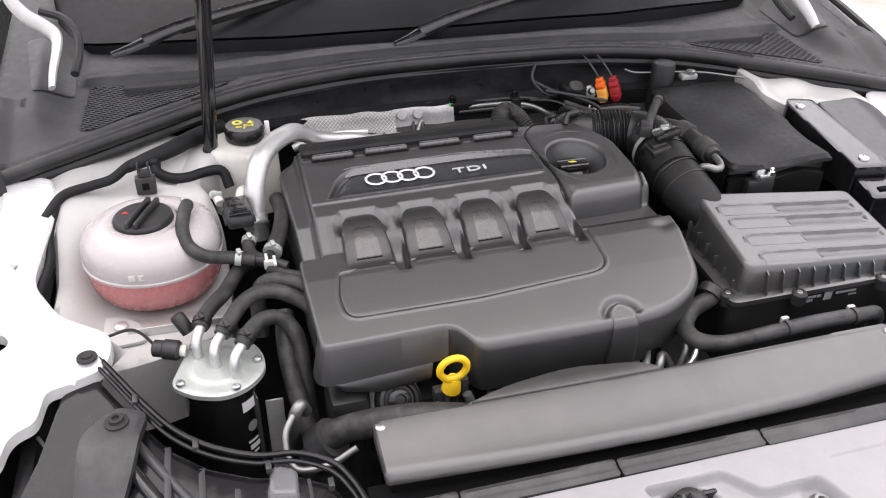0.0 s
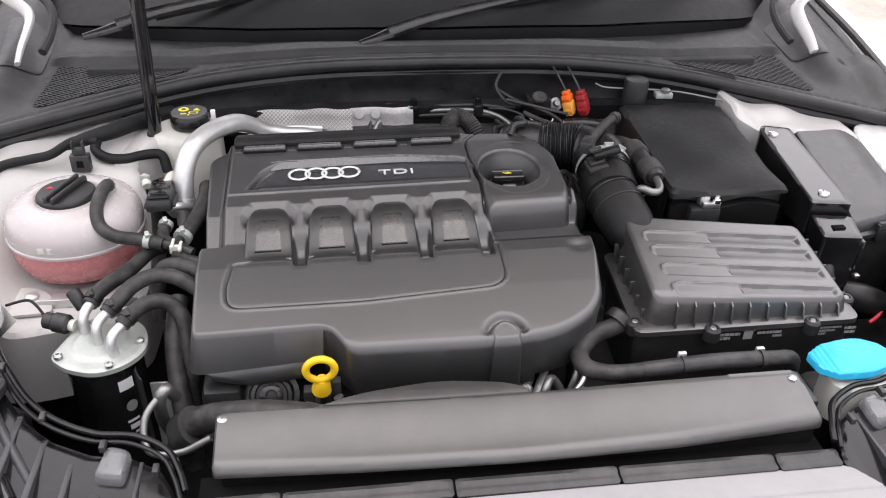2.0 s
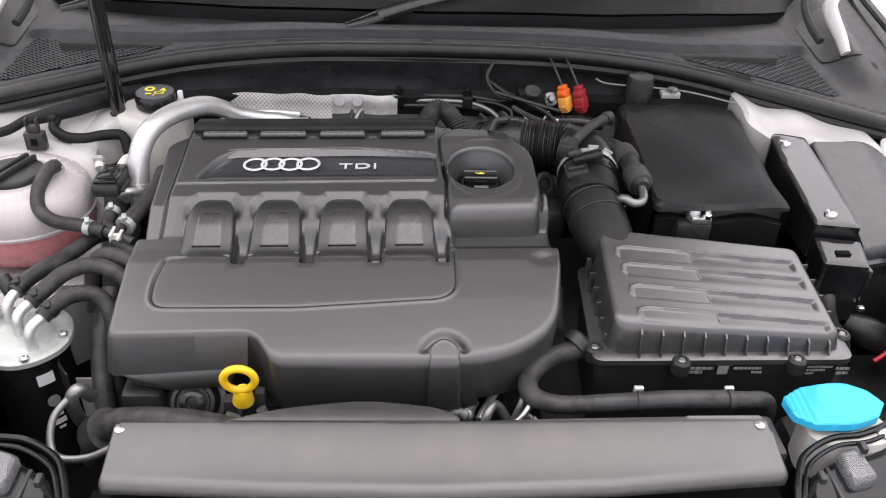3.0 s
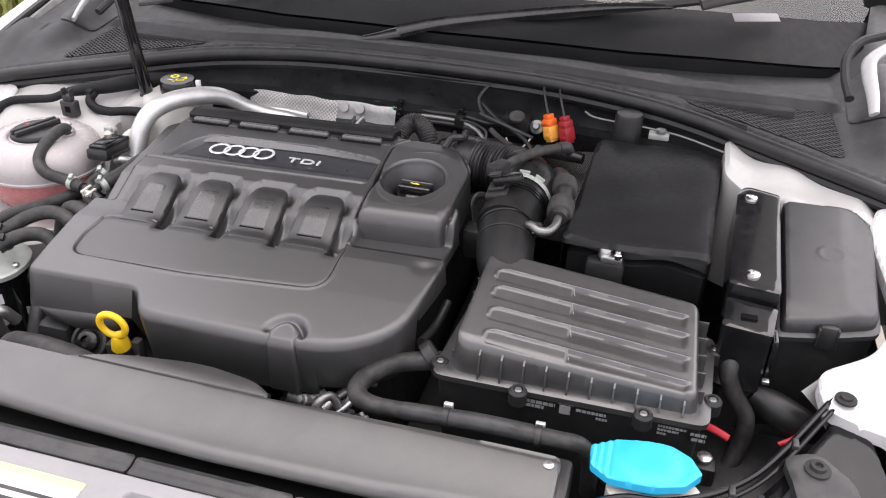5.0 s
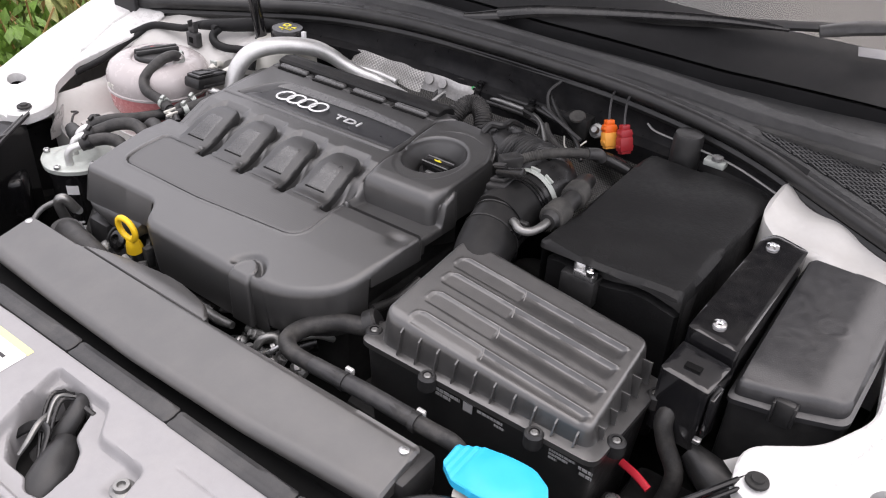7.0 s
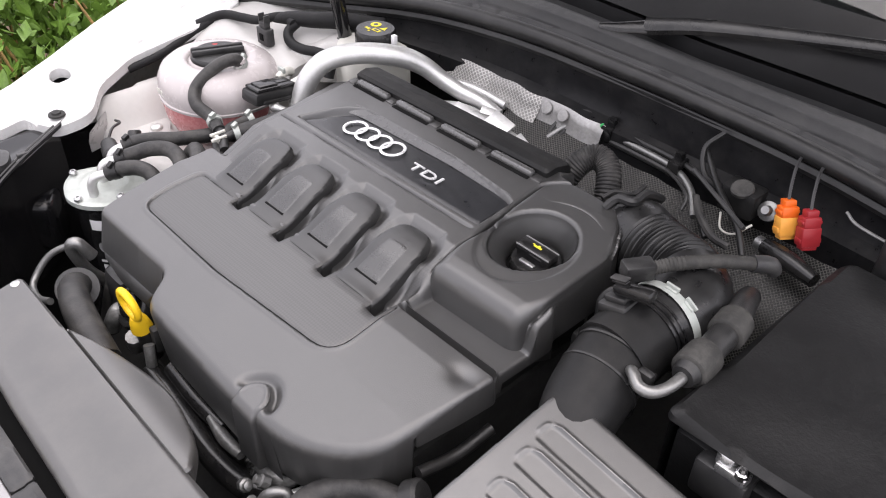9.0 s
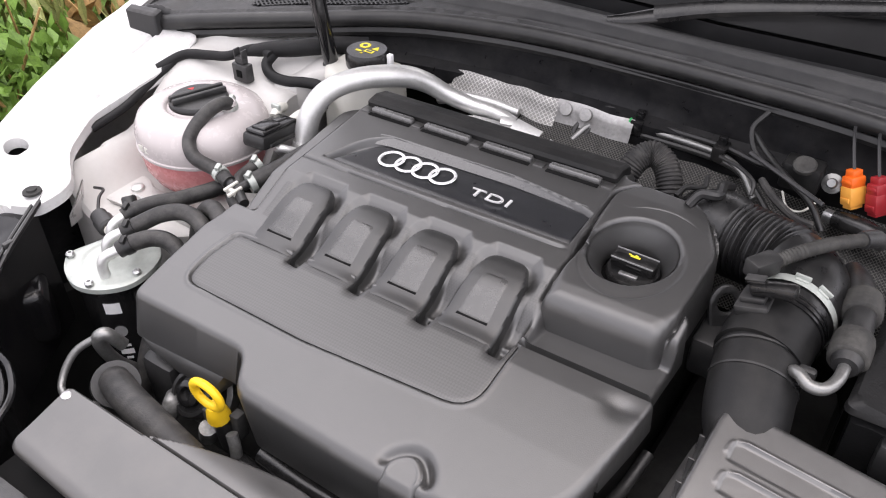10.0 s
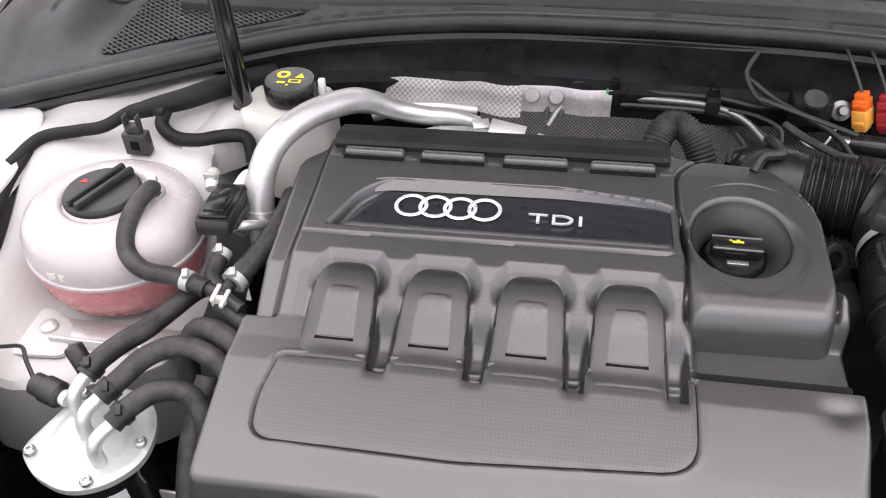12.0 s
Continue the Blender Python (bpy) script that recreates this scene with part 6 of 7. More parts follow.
tr = thing("battery_tray", (0.95, 0.85, 0.55), "black plastic tray and brackets beside the battery", "tray")
part("tray_body", Geo().box(0.93, 1.12, 0.76, 0.90, 0.56, 0.66, 0.012), PLASTIC, tr)
part("tray_arm", Geo().tube([(0.985, 0.875, 0.735), (1.01, 0.868, 0.725), (1.04, 0.86, 0.715), (1.07, 0.87, 0.70)], [0.012, 0.02, 0.02, 0.014], 12), RUBBER, tr)
part("tray_lug", Geo().box(0.925, 0.955, 0.785, 0.815, 0.64, 0.685, 0.006), PLASTIC, tr)
part("lug_bolt", Geo().turn([(0.009, 0), (0.009, 0.006), (0.006, 0.008), (0.0005, 0.008)], at(0.94, 0.80, 0.685), 12), STEEL, tr)


# ---- coolant tank corner ----
tank = thing("coolant_tank", (-0.09, 1.025, 0.735), "milky coolant expansion tank with pink coolant", "coolant tank")
TX, TY = -0.090, 1.026
part("lower_half", Geo().turn([(0.030, 0.738), (0.060, 0.742), (0.078, 0.752), (0.086, 0.768), (0.0885, 0.786), (0.0885, 0.7965)], at(TX, TY, 0), 48, squash=0.95), COOLANT, tank, "pink coolant behind milky plastic")
part("seam", Geo().turn([(0.0885, 0.796), (0.0915, 0.797), (0.0918, 0.8005), (0.0895, 0.8015)], at(TX, TY, 0), 48, cap=False, squash=0.95), TANK, tank)
part("upper_half", Geo().turn([(0.0895, 0.8005), (0.0910, 0.812), (0.0895, 0.824), (0.0835, 0.836), (0.072, 0.8445), (0.058, 0.8490), (0.048, 0.8495), (0.044, 0.847), (0.0425, 0.843)], at(TX, TY, 0), 48, cap=False, squash=0.95), TANK, tank, "milky white tank top")
part("neck", Geo().turn([(0.046, 0.838), (0.044, 0.842), (0.041, 0.844), (0.001, 0.844)], at(-0.096, 1.032, 0), 36), TANK, tank)
part("embossed_mark", Geo().box(-0.118, -0.110, -0.0005, 0.0005, 0.8075, 0.8165, 0.0003, m=at(0, 0.942, 0, 0, 0, 0)).box(-0.106, -0.099, -0.0005, 0.0005, 0.8075, 0.8165, 0.0003, m=at(0, 0.941, 0)), RESERVOIR, tank)
cap = part("tank_cap", Geo().turn([(0.0385, 0.842), (0.0392, 0.845), (0.0385, 0.849), (0.036, 0.8515), (0.030, 0.852), (0.001, 0.852)], at(-0.096, 1.032, 0), 44), PLASTIC, tank, "black ridged screw cap")
hm = at(-0.096, 1.032, 0.852, 0, 0, 68)
part("cap_handle", Geo().box(-0.037, 0.037, -0.0095, -0.0025, -0.003, 0.0075, 0.003, m=hm).box(-0.037, 0.037, 0.0025, 0.0095, -0.003, 0.0075, 0.003, m=hm), PLASTIC, cap)
part("cap_mark", Geo().prism([(-0.1235, 1.0385), (-0.1135, 1.0385), (-0.1185, 1.0455)], 0.8521, 0.8525), RED_INK, cap)
part("tank_outlet", Geo().turn([(0.0075, -0.01), (0.0075, 0.012), (0.009, 0.014), (0.0065, 0.018)], aim((-0.040, 1.031, 0.845), (0.2, 0.1, 1)), 14), TANK, tank)
part("bracket_shelf", Geo().box(-0.135, 0.01, 0.925, 0.955, 0.733, 0.741, 0.002).box(-0.13, 0.0, 0.921, 0.925, 0.735, 0.748, 0.001), ALU, tank, "grey metal tank bracket")
part("bracket_ear", shell(rounded([(-0.172, 0.962), (-0.150, 0.966), (-0.118, 0.948), (-0.105, 0.905), (-0.17, 0.90)], 0.012), lambda x, y: 0.742 + 0.0 * x, 0.737, step=0.004, r=0.001), WHITE_INNER, tank)
part("bracket_screw", Geo().turn([(0.009, 0), (0.009, 0.004), (0.006, 0.006), (0.0004, 0.006)], at(-0.139, 0.938, 0.742), 16), ALU, tank)


def hose_thing(name, pts, r, label, m=HOSE, clamps=(), cm=ZINC, n=12):
    h = thing(name, pts[len(pts) // 2], label, "hose")
    part("hose_run", Geo().tube(pts, r, n), m, h)
    line = spline(pts, 6)
    for q in clamps:
        i = int(q * (len(line) - 2))
        a, b = line[i], line[i + 1]
        d = (b - a).normalized()
        part("hose_clamp", Geo().tube([a - d * 0.004, a + d * 0.004], r + 0.0016, n + 4, 1), cm, h)
        part("clamp_ear", Geo().box(-0.003, 0.003, -0.0045, 0.0045, r, r + 0.006, 0.001, m=aim(a, d.cross(Vector((1, 0.3, 0))).normalized() * (1 if d.cross(Vector((1, 0.3, 0))).z > 0 else -1))), cm, h)
    return h


hose_thing("overflow_hose", [(-0.040, 1.034, 0.853), (-0.038, 1.026, 0.862), (-0.042, 1.008, 0.861), (-0.046, 0.985, 0.850), (-0.040, 0.962, 0.837), (-0.020, 0.950, 0.826), (0.010, 0.954, 0.817), (0.040, 0.947, 0.813)], 0.0088,
           "grey rubber overflow hose from the coolant tank", clamps=(0.02, 0.93))
tee = thing("hose_joint", (0.058, 0.942, 0.80), "white plastic hose joint with bright clips", "hose joint")
part("joint_body", Geo().tube([(0.040, 0.948, 0.813), (0.058, 0.941, 0.812), (0.080, 0.930, 0.808)], 0.0065, 12), PLASTIC, tee)
part("joint_clip", Geo().box(0.050, 0.066, 0.930, 0.936, 0.806, 0.819, 0.002).box(0.052, 0.056, 0.926, 0.948, 0.817, 0.821, 0.001).box(0.062, 0.066, 0.922, 0.944, 0.815, 0.819, 0.001), RESERVOIR, tee, "white clip")
part("joint_branch", Geo().tube([(0.058, 0.941, 0.812), (0.062, 0.962, 0.815)], 0.006, 12), PLASTIC, tee)
hose_thing("heater_hose", [(0.064, 0.960, 0.815), (0.078, 0.995, 0.822), (0.086, 1.04, 0.826), (0.083, 1.085, 0.822)], 0.011, "dark rubber heater hose beside the cover", clamps=(0.04,))
hose_thing("heater_hose", [(0.036, 1.000, 0.812), (0.034, 0.985, 0.808), (0.038, 0.965, 0.808), (0.052, 0.947, 0.809)], 0.0085, "short rubber hose below the valve", clamps=(0.1,))
hose_thing("engine_hose", [(0.055, 0.935, 0.806), (0.075, 0.925, 0.800), (0.11, 0.915, 0.792)], 0.008, "dark rubber hose running under the cover")

valve = thing("coolant_valve", (0.030, 1.03, 0.80), "black plastic valve with hose connections", "valve")
vm = at(0.0265, 1.040, 0.834, -8, 0, 4) @ Matrix.Diagonal((0.68, 1.15, 0.85, 1))
part("valve_body", Geo().box(-0.026, 0.026, -0.034, 0.030, -0.012, 0.010, 0.006, m=vm), PLASTIC, valve)
part("valve_lid", Geo().box(-0.022, 0.022, -0.030, 0.026, 0.009, 0.015, 0.003, m=vm).box(-0.016, 0.016, -0.024, 0.002, 0.014, 0.018, 0.002, m=vm).box(-0.008, 0.008, 0.004, 0.020, 0.014, 0.0165, 0.001, m=vm), PLASTIC_SHINY, valve)
part("valve_flange", Geo().box(-0.031, 0.031, -0.024, 0.018, -0.009, -0.003, 0.002, m=vm), PLASTIC, valve)
part("valve_port", Geo().tube([(0.004, 1.066, 0.836), (0.000, 1.080, 0.841), (-0.004, 1.093, 0.836)], 0.0065, 12), RESERVOIR, valve, "pale pipe stub with clip")
part("valve_port", Geo().tube([(0.030, 1.070, 0.836), (0.035, 1.086, 0.841), (0.040, 1.100, 0.835)], 0.0065, 12), RESERVOIR, valve)
part("port_clip", Geo().box(-0.006, 0.008, 1.072, 1.077, 0.842, 0.850, 0.0015), ZINC, valve)

brake = thing("brake_reservoir", (0.05, 1.19, 0.78), "cream brake fluid reservoir with black cap", "brake reservoir")
part("reservoir_body", shell(rounded([(-0.004, 1.168, 0.012), (0.060, 1.150, 0.015), (0.098, 1.165, 0.012), (0.095, 1.236), (0.0, 1.236)], 0.012), lambda x, y: 0.862 + 0.006 * ramp1(y, 1.16, 1.19), 0.76, step=0.004, r=0.010, draft=0.002), RESERVOIR, brake)
bc = part("reservoir_cap", Geo().turn([(0.0285, 0.868), (0.0295, 0.871), (0.0295, 0.886), (0.027, 0.8895), (0.001, 0.8895)], at(0.052, 1.203, 0), 36), PLASTIC_SHINY, brake, "black cap with yellow warning print")
yi = Geo().turn([(0.0078, 0.8896), (0.0078, 0.890)], at(0.043, 1.2115, 0), 20)
yi.prism([(0.057, 1.2065), (0.068, 1.2065), (0.0625, 1.2165)], 0.8896, 0.890)
yi.box(0.052, 0.066, 1.1955, 1.2025, 0.8896, 0.890, 0).box(0.040, 0.049, 1.193, 1.197, 0.8896, 0.890, 0).box(0.051, 0.054, 1.189, 1.192, 0.8896, 0.890, 0)
part("warning_print", yi, YELLOW_INK, bc, "yellow warning symbols")
part("print_shadow", Geo().box(0.0545, 0.0635, 1.1972, 1.2008, 0.8897, 0.8902, 0).turn([(0.0035, 0.8897), (0.0035, 0.8902)], at(0.043, 1.2115, 0), 12), PLASTIC_SHINY, bc)
part("level_plug", Geo().box(0.083, 0.090, 1.205, 1.212, 0.868, 0.889, 0.001), WHITE_INK, brake)

ap = thing("aluminium_pipe", (0.08, 1.14, 0.78), "dull aluminium refrigerant pipe curving over the engine", "pipe")
part("pipe_run", Geo().tube([(0.052, 1.062, 0.775), (0.052, 1.068, 0.815), (0.055, 1.082, 0.850), (0.066, 1.106, 0.874), (0.088, 1.145, 0.881), (0.118, 1.190, 0.874), (0.138, 1.216, 0.860), (0.162, 1.232, 0.842), (0.195, 1.240, 0.832), (0.225, 1.246, 0.828), (0.255, 1.252, 0.818)], [0.0145, 0.0145, 0.0145, 0.0145, 0.0145, 0.0145, 0.0135, 0.012, 0.011, 0.010, 0.009], 16), ALU, ap)
part("pipe_collar", Geo().tube([(0.0518, 1.064, 0.806), (0.0522, 1.067, 0.814)], 0.0155, 16, 1), ALU, ap)
hose_thing("pipe_bend", [(0.040, 1.045, 0.80), (0.036, 1.035, 0.815), (0.046, 1.03, 0.822), (0.060, 1.045, 0.812), (0.064, 1.07, 0.79)], 0.0055, "thin grey bent pipe", ALU)

# connector and loom on the strut tower
cn = thing("tower_connector", (-0.092, 1.112, 0.84), "grey plastic connector clipped to the strut tower", "connector")
part("connector_body", Geo().box(-0.106, -0.079, 1.104, 1.118, 0.842, 0.868, 0.002), GREY_TRIM, cn)
part("connector_top", Geo().box(-0.101, -0.084, 1.106, 1.116, 0.868, 0.878, 0.002).box(-0.1005, -0.0985, 1.106, 1.116, 0.874, 0.888, 0.0005).box(-0.0865, -0.0845, 1.106, 1.116, 0.874, 0.888, 0.0005), GREY_TRIM, cn)
# black box on the face paints the opening's shade
part("connector_window", Geo().box(-0.097, -0.088, 1.1025, 1.1045, 0.850, 0.860, 0.0005), CAVITY_SHADE, cn)
hose_thing("wiring_loom", [(-0.222, 1.070, 0.842), (-0.200, 1.102, 0.856), (-0.165, 1.118, 0.858), (-0.138, 1.128, 0.860), (-0.115, 1.148, 0.868), (-0.098, 1.155, 0.870), (-0.075, 1.150, 0.868)], 0.0068, "taped black wiring loom along the white wing", LOOM)
hose_thing("wiring_loom", [(-0.120, 1.146, 0.864), (-0.095, 1.155, 0.870), (-0.06, 1.172, 0.874), (-0.035, 1.192, 0.876), (-0.01, 1.218, 0.874), (0.02, 1.245, 0.87)], [0.0065, 0.010, 0.012, 0.0125, 0.0125, 0.0125], "thick taped black wiring loom", LOOM)
hose_thing("wiring_loom", [(-0.078, 1.160, 0.868), (-0.078, 1.142, 0.858), (-0.060, 1.132, 0.850), (-0.036, 1.136, 0.846), (-0.01, 1.148, 0.846), (0.012, 1.152, 0.842), (0.02, 1.14, 0.82)], 0.0075, "black cable looping over the white tower", LOOM)
hose_thing("wiring_loom", [(-0.228, 0.95, 0.80), (-0.215, 1.0, 0.815), (-0.218, 1.05, 0.83), (-0.21, 1.09, 0.848)], 0.006, "black cable under the fender edge", LOOM)

prop = thing("bonnet_strut", (0.0, 1.19, 0.84), "black gas strut holding the bonnet open", "strut")
p0, pd = Vector((0.0, 1.189, 0.858)), Vector((0.075, -0.235, 1.0)).normalized()
part("strut_rod", Geo().tube([p0, p0 + pd * 0.02, p0 + pd * 0.10, p0 + pd * 0.55], [0.0105, 0.0105, 0.0105, 0.0105], 16, 3), BLACK_PAINT, prop)
part("strut_foot", Geo().tube([p0 - pd * 0.012, p0 + pd * 0.004], 0.0125, 16, 2), PLASTIC, prop)
part("strut_seat", shell(rounded([(-0.062, 1.118), (-0.030, 1.128), (0.006, 1.162), (0.020, 1.190), (0.010, 1.212), (-0.032, 1.228), (-0.050, 1.19)], 0.014), lambda x, y: 0.842 + 0.018 * ramp1(x + 0.5 * (y - 1.16), -0.06, 0.0), 0.80, step=0.004, r=0.009), WHITE_INNER, prop)

# ---- fuel filter ----
ff = thing("fuel_filter", (-0.022, 0.808, 0.56), "black fuel filter canister with zinc lid", "fuel filter")
part("canister", Geo().turn([(0.036, 0.56), (0.042, 0.565), (0.0445, 0.58), (0.0445, 0.735), (0.0475, 0.742), (0.0475, 0.754)], at(-0.020, 0.808, 0), 40), BLACK_PAINT, ff)
lid_line = rounded([(-0.076, 0.786, 0.012), (-0.052, 0.764, 0.012), (-0.018, 0.752, 0.02), (0.012, 0.762, 0.02), (0.034, 0.788, 0.025), (0.034, 0.818, 0.02), (0.022, 0.846, 0.02), (-0.005, 0.862, 0.02), (-0.040, 0.862, 0.012), (-0.056, 0.846, 0.012)], 0.015)
fl = part("filter_lid", shell(lid_line, lambda x, y: 0.7625 + 0.0022 * ramp1(-np.hypot(x + 0.02, y - 0.808), -0.036, -0.030), 0.7545, step=0.003, r=0.0018), ZINC, ff, "dull zinc plated lid")
for x, y in ((-0.064, 0.784), (-0.002, 0.763), (0.026, 0.806), (-0.048, 0.848)):
    part("lid_screw", Geo().turn([(0.0052, 0), (0.0052, 0.003), (0.0035, 0.0048), (0.0022, 0.0048), (0.002, 0.0025), (0.0003, 0.0025)], at(x, y, 0.7635), 14), STEEL, fl)
for pts in ([(-0.042, 0.828, 0.762), (-0.0425, 0.829, 0.779), (-0.040, 0.836, 0.789), (-0.034, 0.850, 0.794)], [(-0.022, 0.806, 0.762), (-0.0225, 0.807, 0.779), (-0.020, 0.814, 0.789), (-0.010, 0.829, 0.794)], [(0.000, 0.783, 0.762), (-0.001, 0.784, 0.778), (0.002, 0.790, 0.788), (0.012, 0.804, 0.793)]):
    part("lid_nipple", Geo().tube(pts, 0.0062, 12), ALU, fl)
for (a0, a1, z0, z1) in ((-62, -38, 0.716, 0.732), (-60, -40, 0.664, 0.668), (-58, -38, 0.652, 0.660), (-52, -42, 0.644, 0.648)):
    aa = np.radians(np.linspace(a0, a1, 7))
    vs = [(0.0449 * math.cos(a) - 0.020, 0.0449 * math.sin(a) + 0.808, z) for z in (z0, z1) for a in aa]
    part("printed_bar", Geo().add(vs, [(k, k + 1, k + 8, k + 7) for k in range(6)]), WHITE_INK, ff, "white printed bar")
ring_ = [(math.radians(-48 + 9.5 * math.cos(a)), 0.689 + 0.0085 * math.sin(a)) for a in np.linspace(0, 2 * math.pi, 22, endpoint=False)]
part("round_mark", Geo().add([(0.04505 * math.cos(a) - 0.020, 0.04505 * math.sin(a) + 0.808, z) for a, z in ring_], [tuple(range(22))]), GREY_INK, ff, "round pale mark")
part("filter_strap", Geo().box(0.028, 0.050, 0.800, 0.803, 0.56, 0.700, 0.001), ALU, ff, "pale metal holder strap")
for pts, nm in (([(-0.036, 0.846, 0.793), (-0.030, 0.862, 0.797), (-0.018, 0.882, 0.799), (-0.004, 0.905, 0.797), (0.008, 0.935, 0.795), (0.022, 0.962, 0.795), (0.045, 0.985, 0.79)], "fuel_hose"),
                ([(-0.012, 0.826, 0.793), (0.000, 0.842, 0.800), (0.016, 0.862, 0.808), (0.038, 0.876, 0.811), (0.062, 0.876, 0.808), (0.088, 0.866, 0.797), (0.108, 0.855, 0.78)], "fuel_hose"),
                ([(0.010, 0.802, 0.792), (0.020, 0.816, 0.798), (0.034, 0.832, 0.800), (0.052, 0.840, 0.797), (0.068, 0.838, 0.786), (0.078, 0.825, 0.765), (0.080, 0.80, 0.72), (0.082, 0.775, 0.66)], "fuel_hose")):
    hose_thing(nm, pts, 0.0098, "dusty black fuel hose on the filter lid", clamps=(0.1,), cm=RUBBER)
hose_thing("engine_hose", [(0.108, 0.878, 0.80), (0.085, 0.890, 0.809), (0.060, 0.902, 0.808), (0.043, 0.905, 0.800), (0.036, 0.895, 0.78), (0.036, 0.88, 0.74)], 0.0105, "thick black hose bending down beside the filter")
hose_thing("engine_hose", [(0.066, 0.870, 0.78), (0.062, 0.83, 0.755), (0.066, 0.79, 0.72), (0.076, 0.755, 0.68), (0.085, 0.73, 0.62)], 0.012, "thick black hose running down past the filter")
sn = thing("fuel_sensor_plug", (-0.07, 0.86, 0.76), "small black plug on a thin wire", "connector")
fpm = aim((-0.094, 0.848, 0.772), (0.9, -0.25, -0.1))
part("plug_body", Geo().turn([(0.008, 0.0), (0.0105, 0.002), (0.0105, 0.012), (0.0125, 0.014), (0.0125, 0.030), (0.010, 0.033), (0.0005, 0.033)], fpm, 18), PLASTIC, sn)
part("plug_nose", Geo().turn([(0.006, 0.032), (0.0075, 0.034), (0.0075, 0.040), (0.0005, 0.041)], fpm, 14), RESERVOIR, sn, "white plug nose")
part("plug_wire", Geo().tube([(-0.092, 0.848, 0.777), (-0.105, 0.862, 0.785), (-0.122, 0.880, 0.780), (-0.15, 0.885, 0.77)], 0.002, 6), RUBBER, sn)
part("filter_button", Geo().turn([(0.009, -0.014), (0.009, 0.010), (0.0075, 0.012), (0.0004, 0.012)], aim((-0.058, 0.872, 0.785), (-0.45, 0.3, 0.8)), 16), PLASTIC, sn)
hose_thing("radiator_hose", [(0.070, 0.715, 0.66), (0.084, 0.712, 0.700), (0.110, 0.700, 0.728), (0.150, 0.686, 0.745), (0.200, 0.676, 0.750), (0.26, 0.67, 0.740)], [0.017, 0.017, 0.017, 0.017, 0.017, 0.017], "thick dusty radiator hose with collar")
col = thing("hose_collar", (0.09, 0.71, 0.70), "grey plastic quick-fit collar of the radiator hose", "hose collar")
cv = Vector((0.024, -0.008, 0.026)).normalized()
part("collar_ring", Geo().tube([Vector((0.090, 0.708, 0.706)) - cv * 0.012, Vector((0.090, 0.708, 0.706)) + cv * 0.012], 0.025, 24, 2), GREY_TRIM, col)
hose_thing("steel_pipe", [(0.052, 0.76, 0.66), (0.054, 0.735, 0.70), (0.058, 0.722, 0.742), (0.066, 0.728, 0.752), (0.072, 0.74, 0.73)], 0.0075, "dull bent steel pipe", PIPE)
hose_thing("steel_pipe", [(0.064, 0.728, 0.752), (0.044, 0.700, 0.735), (0.050, 0.672, 0.712), (0.085, 0.664, 0.715), (0.12, 0.668, 0.73)], 0.0042, "thin grey bent pipe", PIPE)

# ---- bulkhead fittings ----
hs = thing("heat_shield", (0.25, 1.29, 0.78), "crumpled embossed foil heat shield on the bulkhead", "heat shield")


def foil(x0, x1, rows_, wob):
    xs = np.linspace(x0, x1, int((x1 - x0) / 0.004))
    vs, fs = [], []
    m = len(rows_)
    for i, x in enumerate(xs):
        for y, z in rows_:
            vs.append((x, y + wob * math.sin(x * 55 + z * 40) + wob * 0.6 * math.sin(x * 131), z + wob * math.sin(x * 77 + 1)))
    for i in range(len(xs) - 1):
        for k in range(m - 1):
            fs.append((i * m + k, i * m + k + 1, (i + 1) * m + k + 1, (i + 1) * m + k))
    return Geo().add(vs, fs)


EMBOSS = netted("embossed_foil", (0.24, 0.235, 0.225), (0.50, 0.49, 0.47), 0.42, 0.0045, 0.45, 0.6)
MESHY = netted("dark_embossed_shield", (0.004, 0.004, 0.004), (0.12, 0.117, 0.108), 0.45, 0.0030, 0.3, 0.8)
part("foil_sheet", foil(0.115, 0.302, [(1.286, 0.853), (1.282, 0.849), (1.279, 0.842), (1.277, 0.834), (1.273, 0.829), (1.268, 0.822)], 0.0016), EMBOSS, hs)
part("foil_edge", foil(0.300, 0.405, [(1.287, 0.853), (1.283, 0.849), (1.280, 0.842), (1.278, 0.834), (1.274, 0.826)], 0.0008), FOIL, hs, "smooth foil strip with round spots")
for x in (0.314, 0.342):
    part("foil_spot", Geo().turn([(0.0085, 0), (0.008, 0.0012), (0.0004, 0.0015)], aim((x, 1.2795, 0.8445), (0, -0.88, 0.48)), 18), FOIL, hs, "pale round weld spot")
part("lower_shield", foil(0.255, 0.80, [(1.275, 0.826), (1.262, 0.818), (1.24, 0.805), (1.215, 0.79), (1.19, 0.765), (1.17, 0.72)], 0.0012), MESHY, hs, "dark embossed lower heat shield")
for x, y, z, w, h, tz in ((0.232, 1.205, 0.832, 0.030, 0.020, 10), (0.292, 1.213, 0.836, 0.040, 0.024, -8), (0.338, 1.205, 0.830, 0.030, 0.016, -20), (0.262, 1.222, 0.838, 0.020, 0.012, 25)):
    part("foil_fold", Geo().box(-w / 2, w / 2, -h / 2, h / 2, -0.001, 0.001, 0.0006, m=at(x, y, z, 25, 6, tz)), ALU, hs, "bright folded foil scrap")
part("down_pipe", Geo().tube([(0.128, 1.262, 0.812), (0.165, 1.262, 0.826), (0.205, 1.266, 0.829), (0.252, 1.268, 0.826)], [0.007, 0.008, 0.007, 0.006], 12), ALU, hs, "pale metal pipe")
part("down_pipe", Geo().tube([(0.205, 1.262, 0.828), (0.208, 1.250, 0.815), (0.206, 1.235, 0.795)], 0.006, 10), ALU, hs)
